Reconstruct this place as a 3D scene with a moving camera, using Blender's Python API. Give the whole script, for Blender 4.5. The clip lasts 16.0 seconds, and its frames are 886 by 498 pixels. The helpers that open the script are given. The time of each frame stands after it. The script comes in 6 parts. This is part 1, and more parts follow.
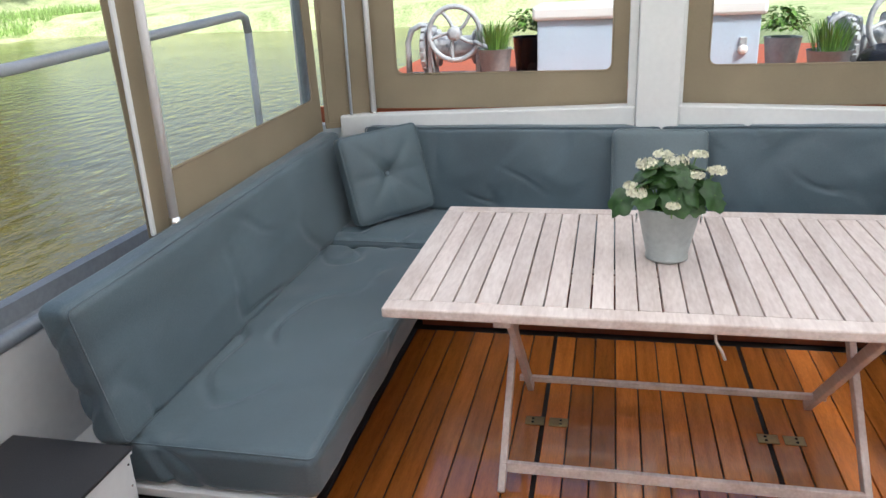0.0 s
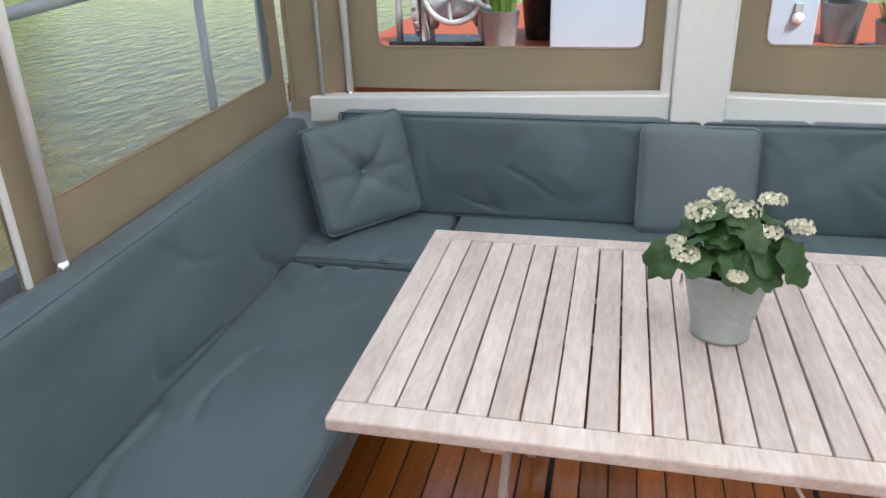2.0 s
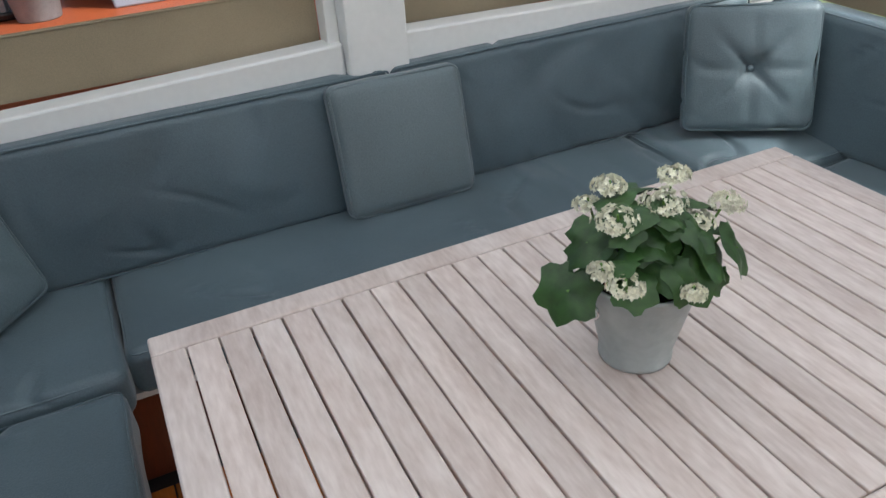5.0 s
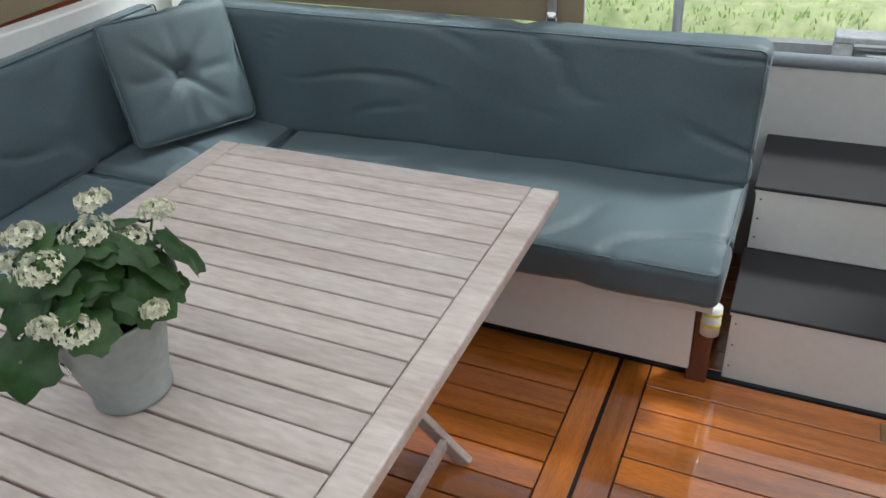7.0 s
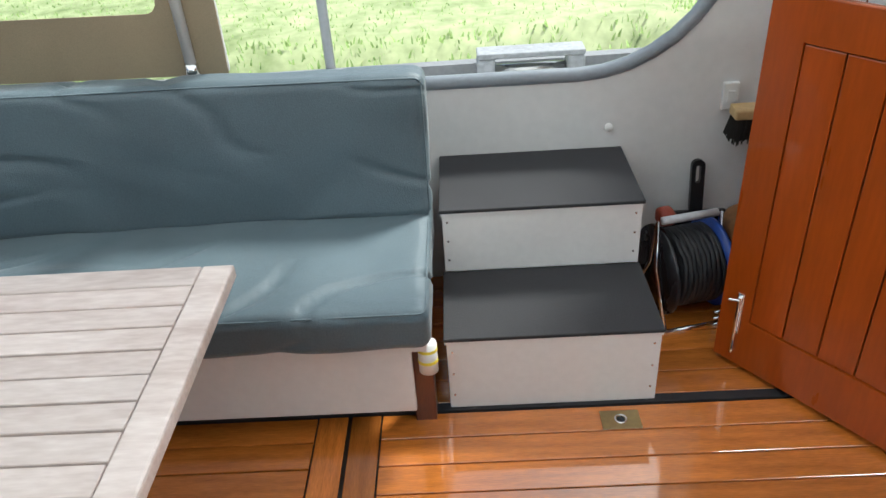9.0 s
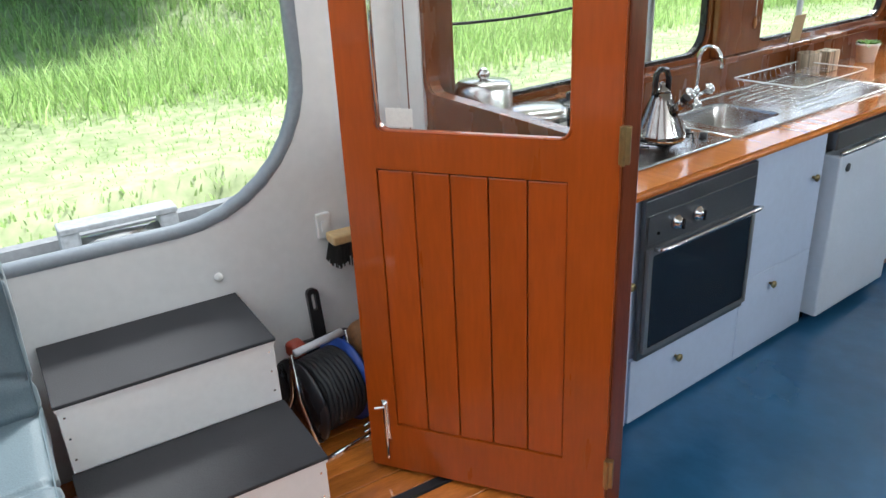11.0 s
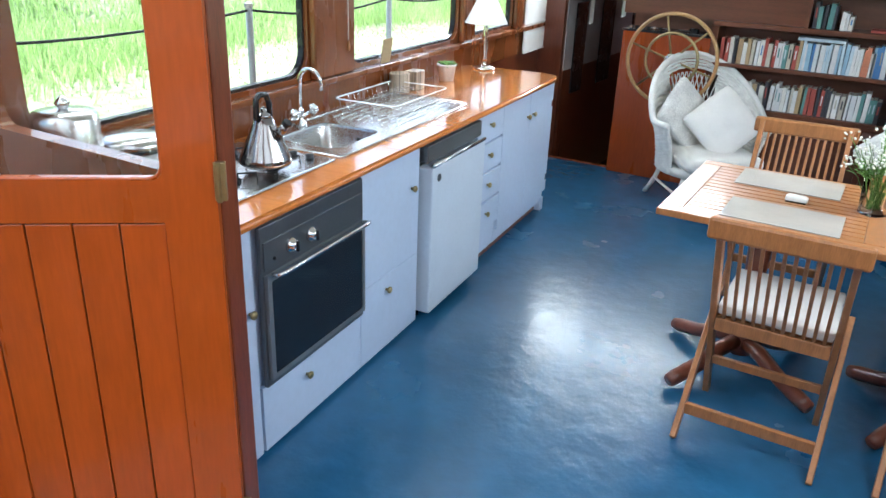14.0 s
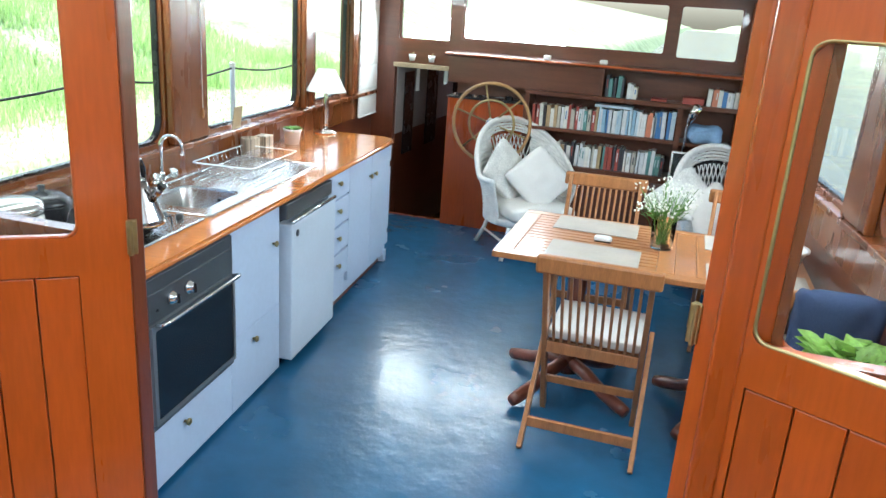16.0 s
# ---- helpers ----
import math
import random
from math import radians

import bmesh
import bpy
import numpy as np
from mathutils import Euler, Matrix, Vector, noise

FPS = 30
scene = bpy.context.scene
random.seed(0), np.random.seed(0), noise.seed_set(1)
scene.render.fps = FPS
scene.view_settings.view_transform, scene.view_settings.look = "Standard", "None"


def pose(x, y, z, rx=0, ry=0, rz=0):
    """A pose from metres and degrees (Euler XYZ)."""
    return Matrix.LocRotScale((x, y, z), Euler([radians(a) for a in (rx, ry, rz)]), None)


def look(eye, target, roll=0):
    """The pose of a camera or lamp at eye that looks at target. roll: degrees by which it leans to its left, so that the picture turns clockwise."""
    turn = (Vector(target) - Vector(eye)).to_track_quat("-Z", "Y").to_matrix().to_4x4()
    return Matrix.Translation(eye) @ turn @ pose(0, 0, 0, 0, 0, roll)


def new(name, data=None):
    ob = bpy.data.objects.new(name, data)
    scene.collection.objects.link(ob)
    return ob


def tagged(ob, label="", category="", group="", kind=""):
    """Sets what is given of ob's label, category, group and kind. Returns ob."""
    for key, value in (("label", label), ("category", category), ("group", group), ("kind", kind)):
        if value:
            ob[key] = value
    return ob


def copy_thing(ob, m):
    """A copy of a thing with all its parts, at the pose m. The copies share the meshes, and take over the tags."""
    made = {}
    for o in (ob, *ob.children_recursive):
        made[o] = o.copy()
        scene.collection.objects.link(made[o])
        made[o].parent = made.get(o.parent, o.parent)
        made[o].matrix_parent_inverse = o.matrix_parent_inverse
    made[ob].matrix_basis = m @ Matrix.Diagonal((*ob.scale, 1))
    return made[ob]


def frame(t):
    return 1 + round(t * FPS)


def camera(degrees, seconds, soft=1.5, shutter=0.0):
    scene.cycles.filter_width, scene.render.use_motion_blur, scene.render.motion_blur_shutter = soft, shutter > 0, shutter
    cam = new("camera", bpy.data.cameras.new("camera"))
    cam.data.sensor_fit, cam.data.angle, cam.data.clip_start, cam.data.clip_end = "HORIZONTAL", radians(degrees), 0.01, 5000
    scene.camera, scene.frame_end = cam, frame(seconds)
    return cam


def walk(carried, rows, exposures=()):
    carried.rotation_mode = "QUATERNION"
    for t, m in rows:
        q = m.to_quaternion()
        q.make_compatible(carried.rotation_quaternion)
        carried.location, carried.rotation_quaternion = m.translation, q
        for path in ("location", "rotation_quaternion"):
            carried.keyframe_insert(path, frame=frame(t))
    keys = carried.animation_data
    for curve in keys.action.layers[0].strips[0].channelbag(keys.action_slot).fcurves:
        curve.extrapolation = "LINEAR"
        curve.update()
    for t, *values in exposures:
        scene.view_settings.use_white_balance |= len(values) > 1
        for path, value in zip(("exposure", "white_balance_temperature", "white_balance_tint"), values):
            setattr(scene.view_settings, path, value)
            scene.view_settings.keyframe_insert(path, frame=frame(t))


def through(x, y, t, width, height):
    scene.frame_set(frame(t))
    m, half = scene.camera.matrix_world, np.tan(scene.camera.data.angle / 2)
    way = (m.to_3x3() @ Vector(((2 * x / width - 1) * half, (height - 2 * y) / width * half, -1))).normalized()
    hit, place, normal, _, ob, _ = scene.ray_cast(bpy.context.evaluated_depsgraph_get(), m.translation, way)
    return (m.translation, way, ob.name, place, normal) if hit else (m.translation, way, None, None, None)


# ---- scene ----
cam = camera(60.7, 16.0)
PATH = [
    (0, (-0.242, -0.284, 1.643), (-0.66, 1.548, 0.959), -2.6),
    (0.5, (-0.315, -0.227, 1.626), (-0.581, 1.62, 0.907), 0.5),
    (1, (-0.327, -0.067, 1.594), (-0.539, 1.773, 0.839), 0.5),
    (1.5, (-0.323, 0.232, 1.607), (-0.689, 2.025, 0.8), -1.4),
    (2, (-0.322, 0.44, 1.7), (-0.745, 2.211, 0.873), -1.8),
    (2.5, (-0.462, 0.572, 1.693), (-0.866, 2.332, 0.834), -1.3),
    (3, (-0.632, 0.684, 1.687), (-0.941, 2.434, 0.769), -4.9),
    (3.2, (-0.658, 0.743, 1.701), (-0.945, 2.479, 0.751), -4.7),
    (5.3, (-0.805, 1.283, 1.668), (0.092, 2.709, 0.591), -3.0),
    (5.5, (-0.785, 1.283, 1.658), (0.247, 2.613, 0.578), -2.3),
    (6, (-0.752, 1.263, 1.645), (0.449, 2.422, 0.542), -3.9),
    (6.5, (-0.719, 1.212, 1.645), (0.635, 2.18, 0.535), -5.1),
    (7, (-0.673, 1.16, 1.645), (0.802, 1.933, 0.537), -5.2),
    (7.5, (-0.628, 1.118, 1.625), (0.93, 1.71, 0.52), -5.0),
    (8, (-0.549, 1.095, 1.608), (1.063, 1.487, 0.492), -3.2),
    (8.2, (-0.496, 1.087, 1.605), (1.127, 1.423, 0.485), -3.0),
    (10.3, (-0.454, 1.249, 1.573), (1.225, 0.651, 0.667), -5.1),
    (10.5, (-0.451, 1.234, 1.581), (1.199, 0.518, 0.706), -4.4),
    (11, (-0.472, 1.193, 1.586), (1.101, 0.244, 0.796), -2.8),
    (11.5, (-0.483, 1.169, 1.599), (1.041, 0.085, 0.889), -1.6),
    (12, (-0.505, 1.14, 1.611), (1.022, 0.024, 0.962), -1.0),
    (12.5, (-0.528, 1.11, 1.614), (0.939, -0.111, 1.015), -0.8),
    (13, (-0.55, 1.095, 1.607), (0.828, -0.242, 1.047), -1.8),
    (13.5, (-0.526, 1.089, 1.605), (0.623, -0.346, 0.818), -0.5),
    (14, (-0.495, 1.105, 1.633), (0.424, -0.494, 0.86), 2.3),
    (14.5, (-0.509, 1.24, 1.663), (0.247, -0.462, 0.935), 4.1),
    (15, (-0.498, 1.37, 1.693), (0.196, -0.374, 1.002), 6.0),
    (15.5, (-0.515, 1.447, 1.697), (0.137, -0.332, 1.056), 3.2),
    (16, (-0.533, 1.488, 1.706), (0.007, -0.34, 1.101), 4.0),
]
walk(cam, [(t, look(eye, target, roll)) for t, eye, target, roll in PATH],
     [(0, 0.3, 6100, 9), (3, 0.2, 6050, 8), (5.5, -0.28, 6000, 7), (7, -0.38, 6050, 3), (8, -0.1, 6050, 1), (10.3, 0.25, 6050, 6), (10.6, 0.28, 6000, 6), (11.1, 0.42, 5850, 5), (11.5, 0.7, 5800, 5),
      (12.5, 0.95, 5700, 6), (13.1, 0.62, 5600, 7), (13.5, 0.6, 5450, 4), (14.0, 0.9, 5450, 3), (16, 1.02, 5450, -1)])

# ---- light ----
world = bpy.data.worlds.new("world")
scene.world = world
world.use_nodes = True
wn = world.node_tree
sky = wn.nodes.new("ShaderNodeTexSky")
sky.sky_type, sky.sun_disc = 'NISHITA', False
sky.sun_elevation, sky.sun_rotation = radians(52), radians(130)
sky.air_density, sky.dust_density = 1.0, 3.0
wn.links.new(sky.outputs[0], wn.nodes["Background"].inputs[0])
wn.nodes["Background"].inputs[1].default_value = 0.15
sun = new("sun", bpy.data.lights.new("sun", 'SUN'))
sun.data.energy, sun.data.angle, sun.data.color = 4.0, radians(10), (1.0, 0.96, 0.9)
sun.matrix_world = look((8, -7, 13), (0, 0, 0))



def window_light(name, m, w, h, power):
    """Daylight standing in a window's opening."""
    ob = new(name, bpy.data.lights.new(name, 'AREA'))
    ob.data.shape, ob.data.size, ob.data.size_y, ob.data.energy, ob.data.color = 'RECTANGLE', w, h, power, (1.0, 0.99, 0.96)
    ob.matrix_world = m


window_light("daylight_galley", look((1.905, -1.76, 1.815), (0.9, -1.85, 1.3)), 3.1, 0.13, 17)
window_light("daylight_port", look((-1.37, -1.76, 1.815), (-0.5, -1.9, 1.3)), 3.1, 0.13, 28)
window_light("daylight_forward", look((1.22, -5.10, 1.63), (1.0, -4.0, 1.22)), 1.5, 0.40, 21)


# ---- materials ----
def mat(name, base, rough=0.5, metal=0.0, var=0.12, scale=6.0, fine=60.0, bump=0.02, stretch=(1, 1, 1), coat=0.0,
        random_obj=0.0, island=0.0, second=None, alpha=None, spec=0.5, coat_ior=1.5, sheen=0.0, through=0.0):
    """Principled surface with broad and fine variation of tone, relief, and change from piece to piece."""
    m = bpy.data.materials.new(name)
    m.use_nodes = True
    nt = m.node_tree
    n, l = nt.nodes, nt.links
    b = n["Principled BSDF"]
    b.inputs["Roughness"].default_value = rough
    b.inputs["Metallic"].default_value = metal
    b.inputs["Coat Weight"].default_value = coat
    b.inputs["Coat Roughness"].default_value = 0.06
    b.inputs["Coat IOR"].default_value = coat_ior
    b.inputs["Specular IOR Level"].default_value = spec
    b.inputs["Sheen Weight"].default_value = sheen
    b.inputs["Sheen Roughness"].default_value = 0.4
    tc = n.new("ShaderNodeTexCoord")
    mp = n.new("ShaderNodeMapping")
    mp.inputs["Scale"].default_value = stretch
    l.new(tc.outputs["Object"], mp.inputs[0])
    big = n.new("ShaderNodeTexNoise")
    big.inputs["Scale"].default_value, big.inputs["Detail"].default_value = scale, 5
    small = n.new("ShaderNodeTexNoise")
    small.inputs["Scale"].default_value, small.inputs["Detail"].default_value = fine, 4
    src = mp.outputs[0]
    if random_obj or island:
        info = n.new("ShaderNodeObjectInfo") if random_obj else n.new("ShaderNodeNewGeometry")
        rnd = info.outputs["Random"] if random_obj else info.outputs["Random Per Island"]
        off = n.new("ShaderNodeVectorMath")
        off.operation = 'MULTIPLY_ADD'
        l.new(rnd, off.inputs[0])
        off.inputs[1].default_value = (37, 53, 71)
        l.new(src, off.inputs[2])
        src = off.outputs[0]
    l.new(src, big.inputs["Vector"])
    l.new(src, small.inputs["Vector"])
    mix = n.new("ShaderNodeMix")
    mix.data_type = 'RGBA'
    lo = [max(c * (1 - var * 1.6), 0) for c in base] + [1]
    hi = [min(c * (1 + var * 1.6), 1) for c in (second or base)] + [1]
    mix.inputs[6].default_value, mix.inputs[7].default_value = lo, hi
    ramp = n.new("ShaderNodeMapRange")
    ramp.inputs["From Min"].default_value, ramp.inputs["From Max"].default_value = 0.3, 0.7
    add = n.new("ShaderNodeMath")
    add.operation = 'MULTIPLY_ADD'
    l.new(small.outputs["Fac"], add.inputs[0])
    add.inputs[1].default_value = 0.45
    half = n.new("ShaderNodeMath")
    half.operation = 'MULTIPLY'
    l.new(big.outputs["Fac"], half.inputs[0])
    half.inputs[1].default_value = 0.55
    l.new(half.outputs[0], add.inputs[2])
    l.new(add.outputs[0], ramp.inputs["Value"])
    l.new(ramp.outputs[0], mix.inputs[0])
    col = mix.outputs[2]
    if random_obj or island:
        hsv = n.new("ShaderNodeHueSaturation")
        rr = n.new("ShaderNodeMapRange")
        k = random_obj or island
        rr.inputs["To Min"].default_value, rr.inputs["To Max"].default_value = 1 - k, 1 + k
        l.new(rnd, rr.inputs["Value"])
        l.new(rr.outputs[0], hsv.inputs["Value"])
        l.new(col, hsv.inputs["Color"])
        col = hsv.outputs[0]
    l.new(col, b.inputs["Base Color"])
    rg = n.new("ShaderNodeMapRange")
    rg.inputs["To Min"].default_value, rg.inputs["To Max"].default_value = max(rough - 0.08, 0.02), min(rough + 0.1, 1)
    l.new(big.outputs["Fac"], rg.inputs["Value"])
    l.new(rg.outputs[0], b.inputs["Roughness"])
    if bump:
        bp = n.new("ShaderNodeBump")
        bp.inputs["Strength"].default_value, bp.inputs["Distance"].default_value = min(bump * 10, 1), 0.004
        l.new(small.outputs["Fac"], bp.inputs["Height"])
        l.new(bp.outputs[0], b.inputs["Normal"])
    if through:
        tl, mx = n.new("ShaderNodeBsdfTranslucent"), n.new("ShaderNodeMixShader")
        mx.inputs[0].default_value = through
        l.new(col, tl.inputs[0])
        l.new(b.outputs[0], mx.inputs[1])
        l.new(tl.outputs[0], mx.inputs[2])
        l.new(mx.outputs[0], n["Material Output"].inputs[0])
    return m


def glass(name, tint=(1, 1, 1), rough=0.0, ior=1.1):
    m = bpy.data.materials.new(name)
    m.use_nodes = True
    b = m.node_tree.nodes["Principled BSDF"]
    b.inputs["Base Color"].default_value = (*tint, 1)
    b.inputs["Roughness"].default_value = rough
    b.inputs["Transmission Weight"].default_value = 1
    b.inputs["IOR"].default_value = ior
    return m


M_CUSHION = mat("blue_grey_canvas_cloth", (0.087, 0.126, 0.147), 0.52, var=0.16, scale=2.5, fine=240, bump=0.03, spec=0.6, sheen=0.30)
def add_creases(m, turn, strength):
    """Long soft pulls and folds in stretched cloth."""
    nt = m.node_tree
    n, l = nt.nodes, nt.links
    tc, mp, no, ab, bp = n.new("ShaderNodeTexCoord"), n.new("ShaderNodeMapping"), n.new("ShaderNodeTexNoise"), n.new("ShaderNodeMapRange"), n.new("ShaderNodeBump")
    mp.inputs["Rotation"].default_value = (turn, turn * 0.6, turn)
    mp.inputs["Scale"].default_value = (1.0, 0.35, 1.0)
    no.inputs["Scale"].default_value, no.inputs["Detail"].default_value, no.inputs["Distortion"].default_value = 2.3, 1.5, 0.8
    ab.interpolation_type = 'SMOOTHSTEP'
    ab.inputs["From Min"].default_value, ab.inputs["From Max"].default_value = 0.38, 0.62
    bp.inputs["Strength"].default_value, bp.inputs["Distance"].default_value = strength, 0.03
    l.new(tc.outputs["Object"], mp.inputs[0])
    l.new(mp.outputs[0], no.inputs["Vector"])
    l.new(no.outputs["Fac"], ab.inputs["Value"])
    l.new(ab.outputs[0], bp.inputs["Height"])
    for k in n:
        if k.bl_idname == "ShaderNodeBump" and k != bp:
            l.new(bp.outputs[0], k.inputs["Normal"])


add_creases(M_CUSHION, 0.6, 0.5)
M_PLAIN = mat("blue_grey_cushion_cloth", (0.098, 0.138, 0.155), 0.5, var=0.14, scale=2.5, fine=240, bump=0.03, spec=0.6, sheen=0.12)
M_PILLOW = mat("grey_green_cushion_cloth", (0.132, 0.172, 0.188), 0.55, var=0.14, scale=2.5, fine=240, bump=0.03, sheen=0.35)
M_TABLE = mat("weathered_white_teak", (0.56, 0.445, 0.39), 0.40, var=0.075, scale=3.2, fine=24, bump=0.010, stretch=(4, 0.8, 4), random_obj=0.09, second=(0.70, 0.62, 0.575))
M_TEAK = mat("varnished_deck_teak", (0.52, 0.165, 0.026), 0.2, var=0.22, scale=3, fine=30, bump=0.005, stretch=(14, 1.2, 14), coat=1.0, coat_ior=1.8, random_obj=0.3)
M_CAULK = mat("black_caulking", (0.016, 0.014, 0.013), 0.55)
M_RUBBER = mat("black_rubber", (0.02, 0.02, 0.022), 0.6)
M_WHITE = mat("white_paint", (0.80, 0.80, 0.78), 0.38, var=0.03, scale=3, fine=40, bump=0.006)
M_WALLWHITE = mat("white_wall_paint", (0.77, 0.765, 0.75), 0.45, var=0.035, scale=2, fine=30, bump=0.01)
M_CANVAS = mat("khaki_canvas", (0.31, 0.25, 0.165), 0.85, var=0.20, scale=1.6, fine=400, bump=0.03)
M_POLE = mat("white_coated_tube", (0.70, 0.68, 0.66), 0.3, var=0.03)
M_GREYTUBE = mat("grey_painted_tube", (0.55, 0.58, 0.62), 0.35, var=0.06)
M_DECKGREY = mat("grey_deck_paint", (0.30, 0.31, 0.32), 0.55, var=0.12, scale=4, fine=50, bump=0.02)
M_POT = mat("dull_grey_zinc_pot", (0.30, 0.34, 0.36), 0.55, var=0.12, scale=9, fine=50, bump=0.01)
M_OVENRIM = mat("satin_grey_steel", (0.24, 0.245, 0.25), 0.4, 0.6, var=0.05, fine=90, bump=0.004)
M_GREYRUB = mat("grey_rubber_edge", (0.26, 0.29, 0.32), 0.32, var=0.08)
M_MAHOG = mat("varnished_mahogany", (0.36, 0.063, 0.005), 0.28, var=0.13, scale=1.6, fine=22, bump=0.002, stretch=(4, 4, 0.5), coat=0.4, random_obj=0.10, spec=0.4)
M_DOORFRAME = mat("varnished_mahogany_frame", (0.37, 0.067, 0.005), 0.28, var=0.12, scale=1.6, fine=22, bump=0.002, stretch=(4, 4, 0.5), coat=0.4, spec=0.4)
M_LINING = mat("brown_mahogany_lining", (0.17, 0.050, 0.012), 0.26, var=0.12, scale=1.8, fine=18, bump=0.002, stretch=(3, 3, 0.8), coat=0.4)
# real dark mahogany, and also the painted shade on the bench fronts
M_DARKMAHOG_SHADE = mat("dark_mahogany_and_shade", (0.13, 0.032, 0.012), 0.3, var=0.25, scale=3, fine=36, bump=0.006, stretch=(10, 10, 0.9), coat=0.4)
M_SHELFWOOD = mat("red_mahogany", (0.125, 0.040, 0.017), 0.32, var=0.2, scale=3, fine=30, bump=0.006, stretch=(0.9, 10, 10), coat=0.4)
M_WORKTOP = mat("varnished_worktop_teak", (0.56, 0.185, 0.028), 0.16, var=0.12, scale=3, fine=24, bump=0.003, stretch=(8, 1, 8), coat=0.8)
M_CAB = mat("pale_blue_cabinet_paint", (0.50, 0.58, 0.72), 0.4, var=0.04, scale=3, fine=30, bump=0.008)
M_BLUEFLOOR = mat("blue_floor_paint", (0.024, 0.102, 0.210), 0.24, var=0.12, scale=2.2, fine=11, bump=0.12, coat=0.08)
M_STEEL = mat("brushed_stainless_steel", (0.62, 0.62, 0.61), 0.22, 1.0, var=0.05, scale=6, fine=80, bump=0.004, stretch=(1, 12, 1))
M_CHROME = mat("polished_chrome", (0.8, 0.8, 0.8), 0.06, 1.0, var=0.02, bump=0)
M_BRASS = mat("aged_brass", (0.42, 0.33, 0.16), 0.35, 1.0, var=0.12)
M_BLACK = mat("black_enamel", (0.018, 0.018, 0.02), 0.25, var=0.1)
M_DARKGLASS = mat("dark_oven_glass", (0.012, 0.013, 0.015), 0.05, var=0.05, bump=0)
M_OVEN = mat("grey_steel_panel", (0.17, 0.18, 0.19), 0.35, 0.8, var=0.05, fine=90, bump=0.004)
M_GREYMAT = mat("dark_grey_step_mat", (0.036, 0.036, 0.039), 0.85, var=0.14, scale=5, fine=300, bump=0.05)
M_ZINC = mat("galvanised_zinc", (0.38, 0.41, 0.40), 0.42, 0.3, var=0.10, scale=9, fine=50, bump=0.01)
M_LEAF = mat("dark_green_leaf", (0.026, 0.066, 0.014), 0.45, var=0.35, scale=9, fine=50, bump=0.03, island=0.35)
M_LIGHTLEAF = mat("light_green_leaf", (0.13, 0.26, 0.045), 0.5, var=0.3, scale=9, fine=50, island=0.35)
M_PETAL = mat("cream_petal", (0.80, 0.78, 0.62), 0.6, var=0.08, island=0.15)
M_SOIL = mat("dark_soil", (0.025, 0.018, 0.012), 0.9, var=0.3, bump=0.06)
M_GRASS = mat("meadow_grass", (0.33, 0.46, 0.14), 0.8, var=0.25, scale=0.9, fine=9, bump=0.08, second=(0.58, 0.62, 0.34))
M_BLADE = mat("grass_blade", (0.36, 0.60, 0.16), 0.6, var=0.3, scale=0.6, island=0.25, second=(0.54, 0.72, 0.30), through=0.6)
M_WOODTEAK = mat("golden_teak_furniture", (0.36, 0.150, 0.048), 0.34, var=0.18, scale=5, fine=40, bump=0.01, stretch=(8, 8, 1), coat=0.2)
M_REDWOOD = mat("red_brown_table_foot", (0.16, 0.045, 0.022), 0.3, var=0.2, coat=0.4)
M_FABRIC = mat("white_cotton", (0.78, 0.76, 0.72), 0.85, var=0.06, scale=7, fine=200, bump=0.03)
M_WICKER = mat("white_painted_wicker", (0.76, 0.75, 0.72), 0.5, var=0.10, scale=20, fine=120, bump=0.08)
M_GLASS = glass("window_glass")
M_CLEAR = glass("clear_vinyl", (0.97, 0.98, 0.97), 0.02, 1.06)
M_BRISTLE = mat("black_bristle", (0.02, 0.018, 0.016), 0.9, bump=0.1)
M_BLUEPLASTIC = mat("blue_plastic", (0.02, 0.07, 0.35), 0.35)
M_ORANGE = mat("orange_red_deck_paint", (0.45, 0.10, 0.03), 0.5, var=0.1)
M_LOCKER = mat("pale_blue_locker_paint", (0.47, 0.58, 0.70), 0.45, var=0.05)
M_GREYIRON = mat("grey_painted_iron", (0.42, 0.44, 0.46), 0.5, var=0.18, scale=12, fine=60, bump=0.04)
M_GREYWALL = mat("grey_cabin_paint", (0.50, 0.48, 0.46), 0.5, var=0.08)
M_CEIL = mat("cream_ceiling_paint", (0.62, 0.60, 0.54), 0.55, var=0.04)


# ---- mesh helpers ----
def put_mesh(name, bm, material, smooth=False):
    bmesh.ops.recalc_face_normals(bm, faces=bm.faces[:])
    me = bpy.data.meshes.new(name)
    bm.to_mesh(me)
    bm.free()
    if smooth:
        me.shade_smooth()
    me.materials.append(material)
    return me


def thing(name, label, category, m=None, group=""):
    ob = new(name)
    ob.empty_display_size = 0.05
    ob.matrix_basis = m or Matrix()
    return tagged(ob, label, category, group)


def part(name, bm, material, parent, label="", smooth=False):
    ob = new(name, put_mesh(name, bm, material, smooth))
    ob.parent = parent
    return tagged(ob, label)


def solo(name, bm, material, label, category, m=None, group="", kind="", smooth=False):
    ob = new(name, put_mesh(name, bm, material, smooth))
    ob.matrix_basis = m or Matrix()
    return tagged(ob, label, category, group, kind)


def struct(name, bm, material, label="", smooth=False, m=None):
    return solo(name, bm, material, label, "", m, kind="structure", smooth=smooth)


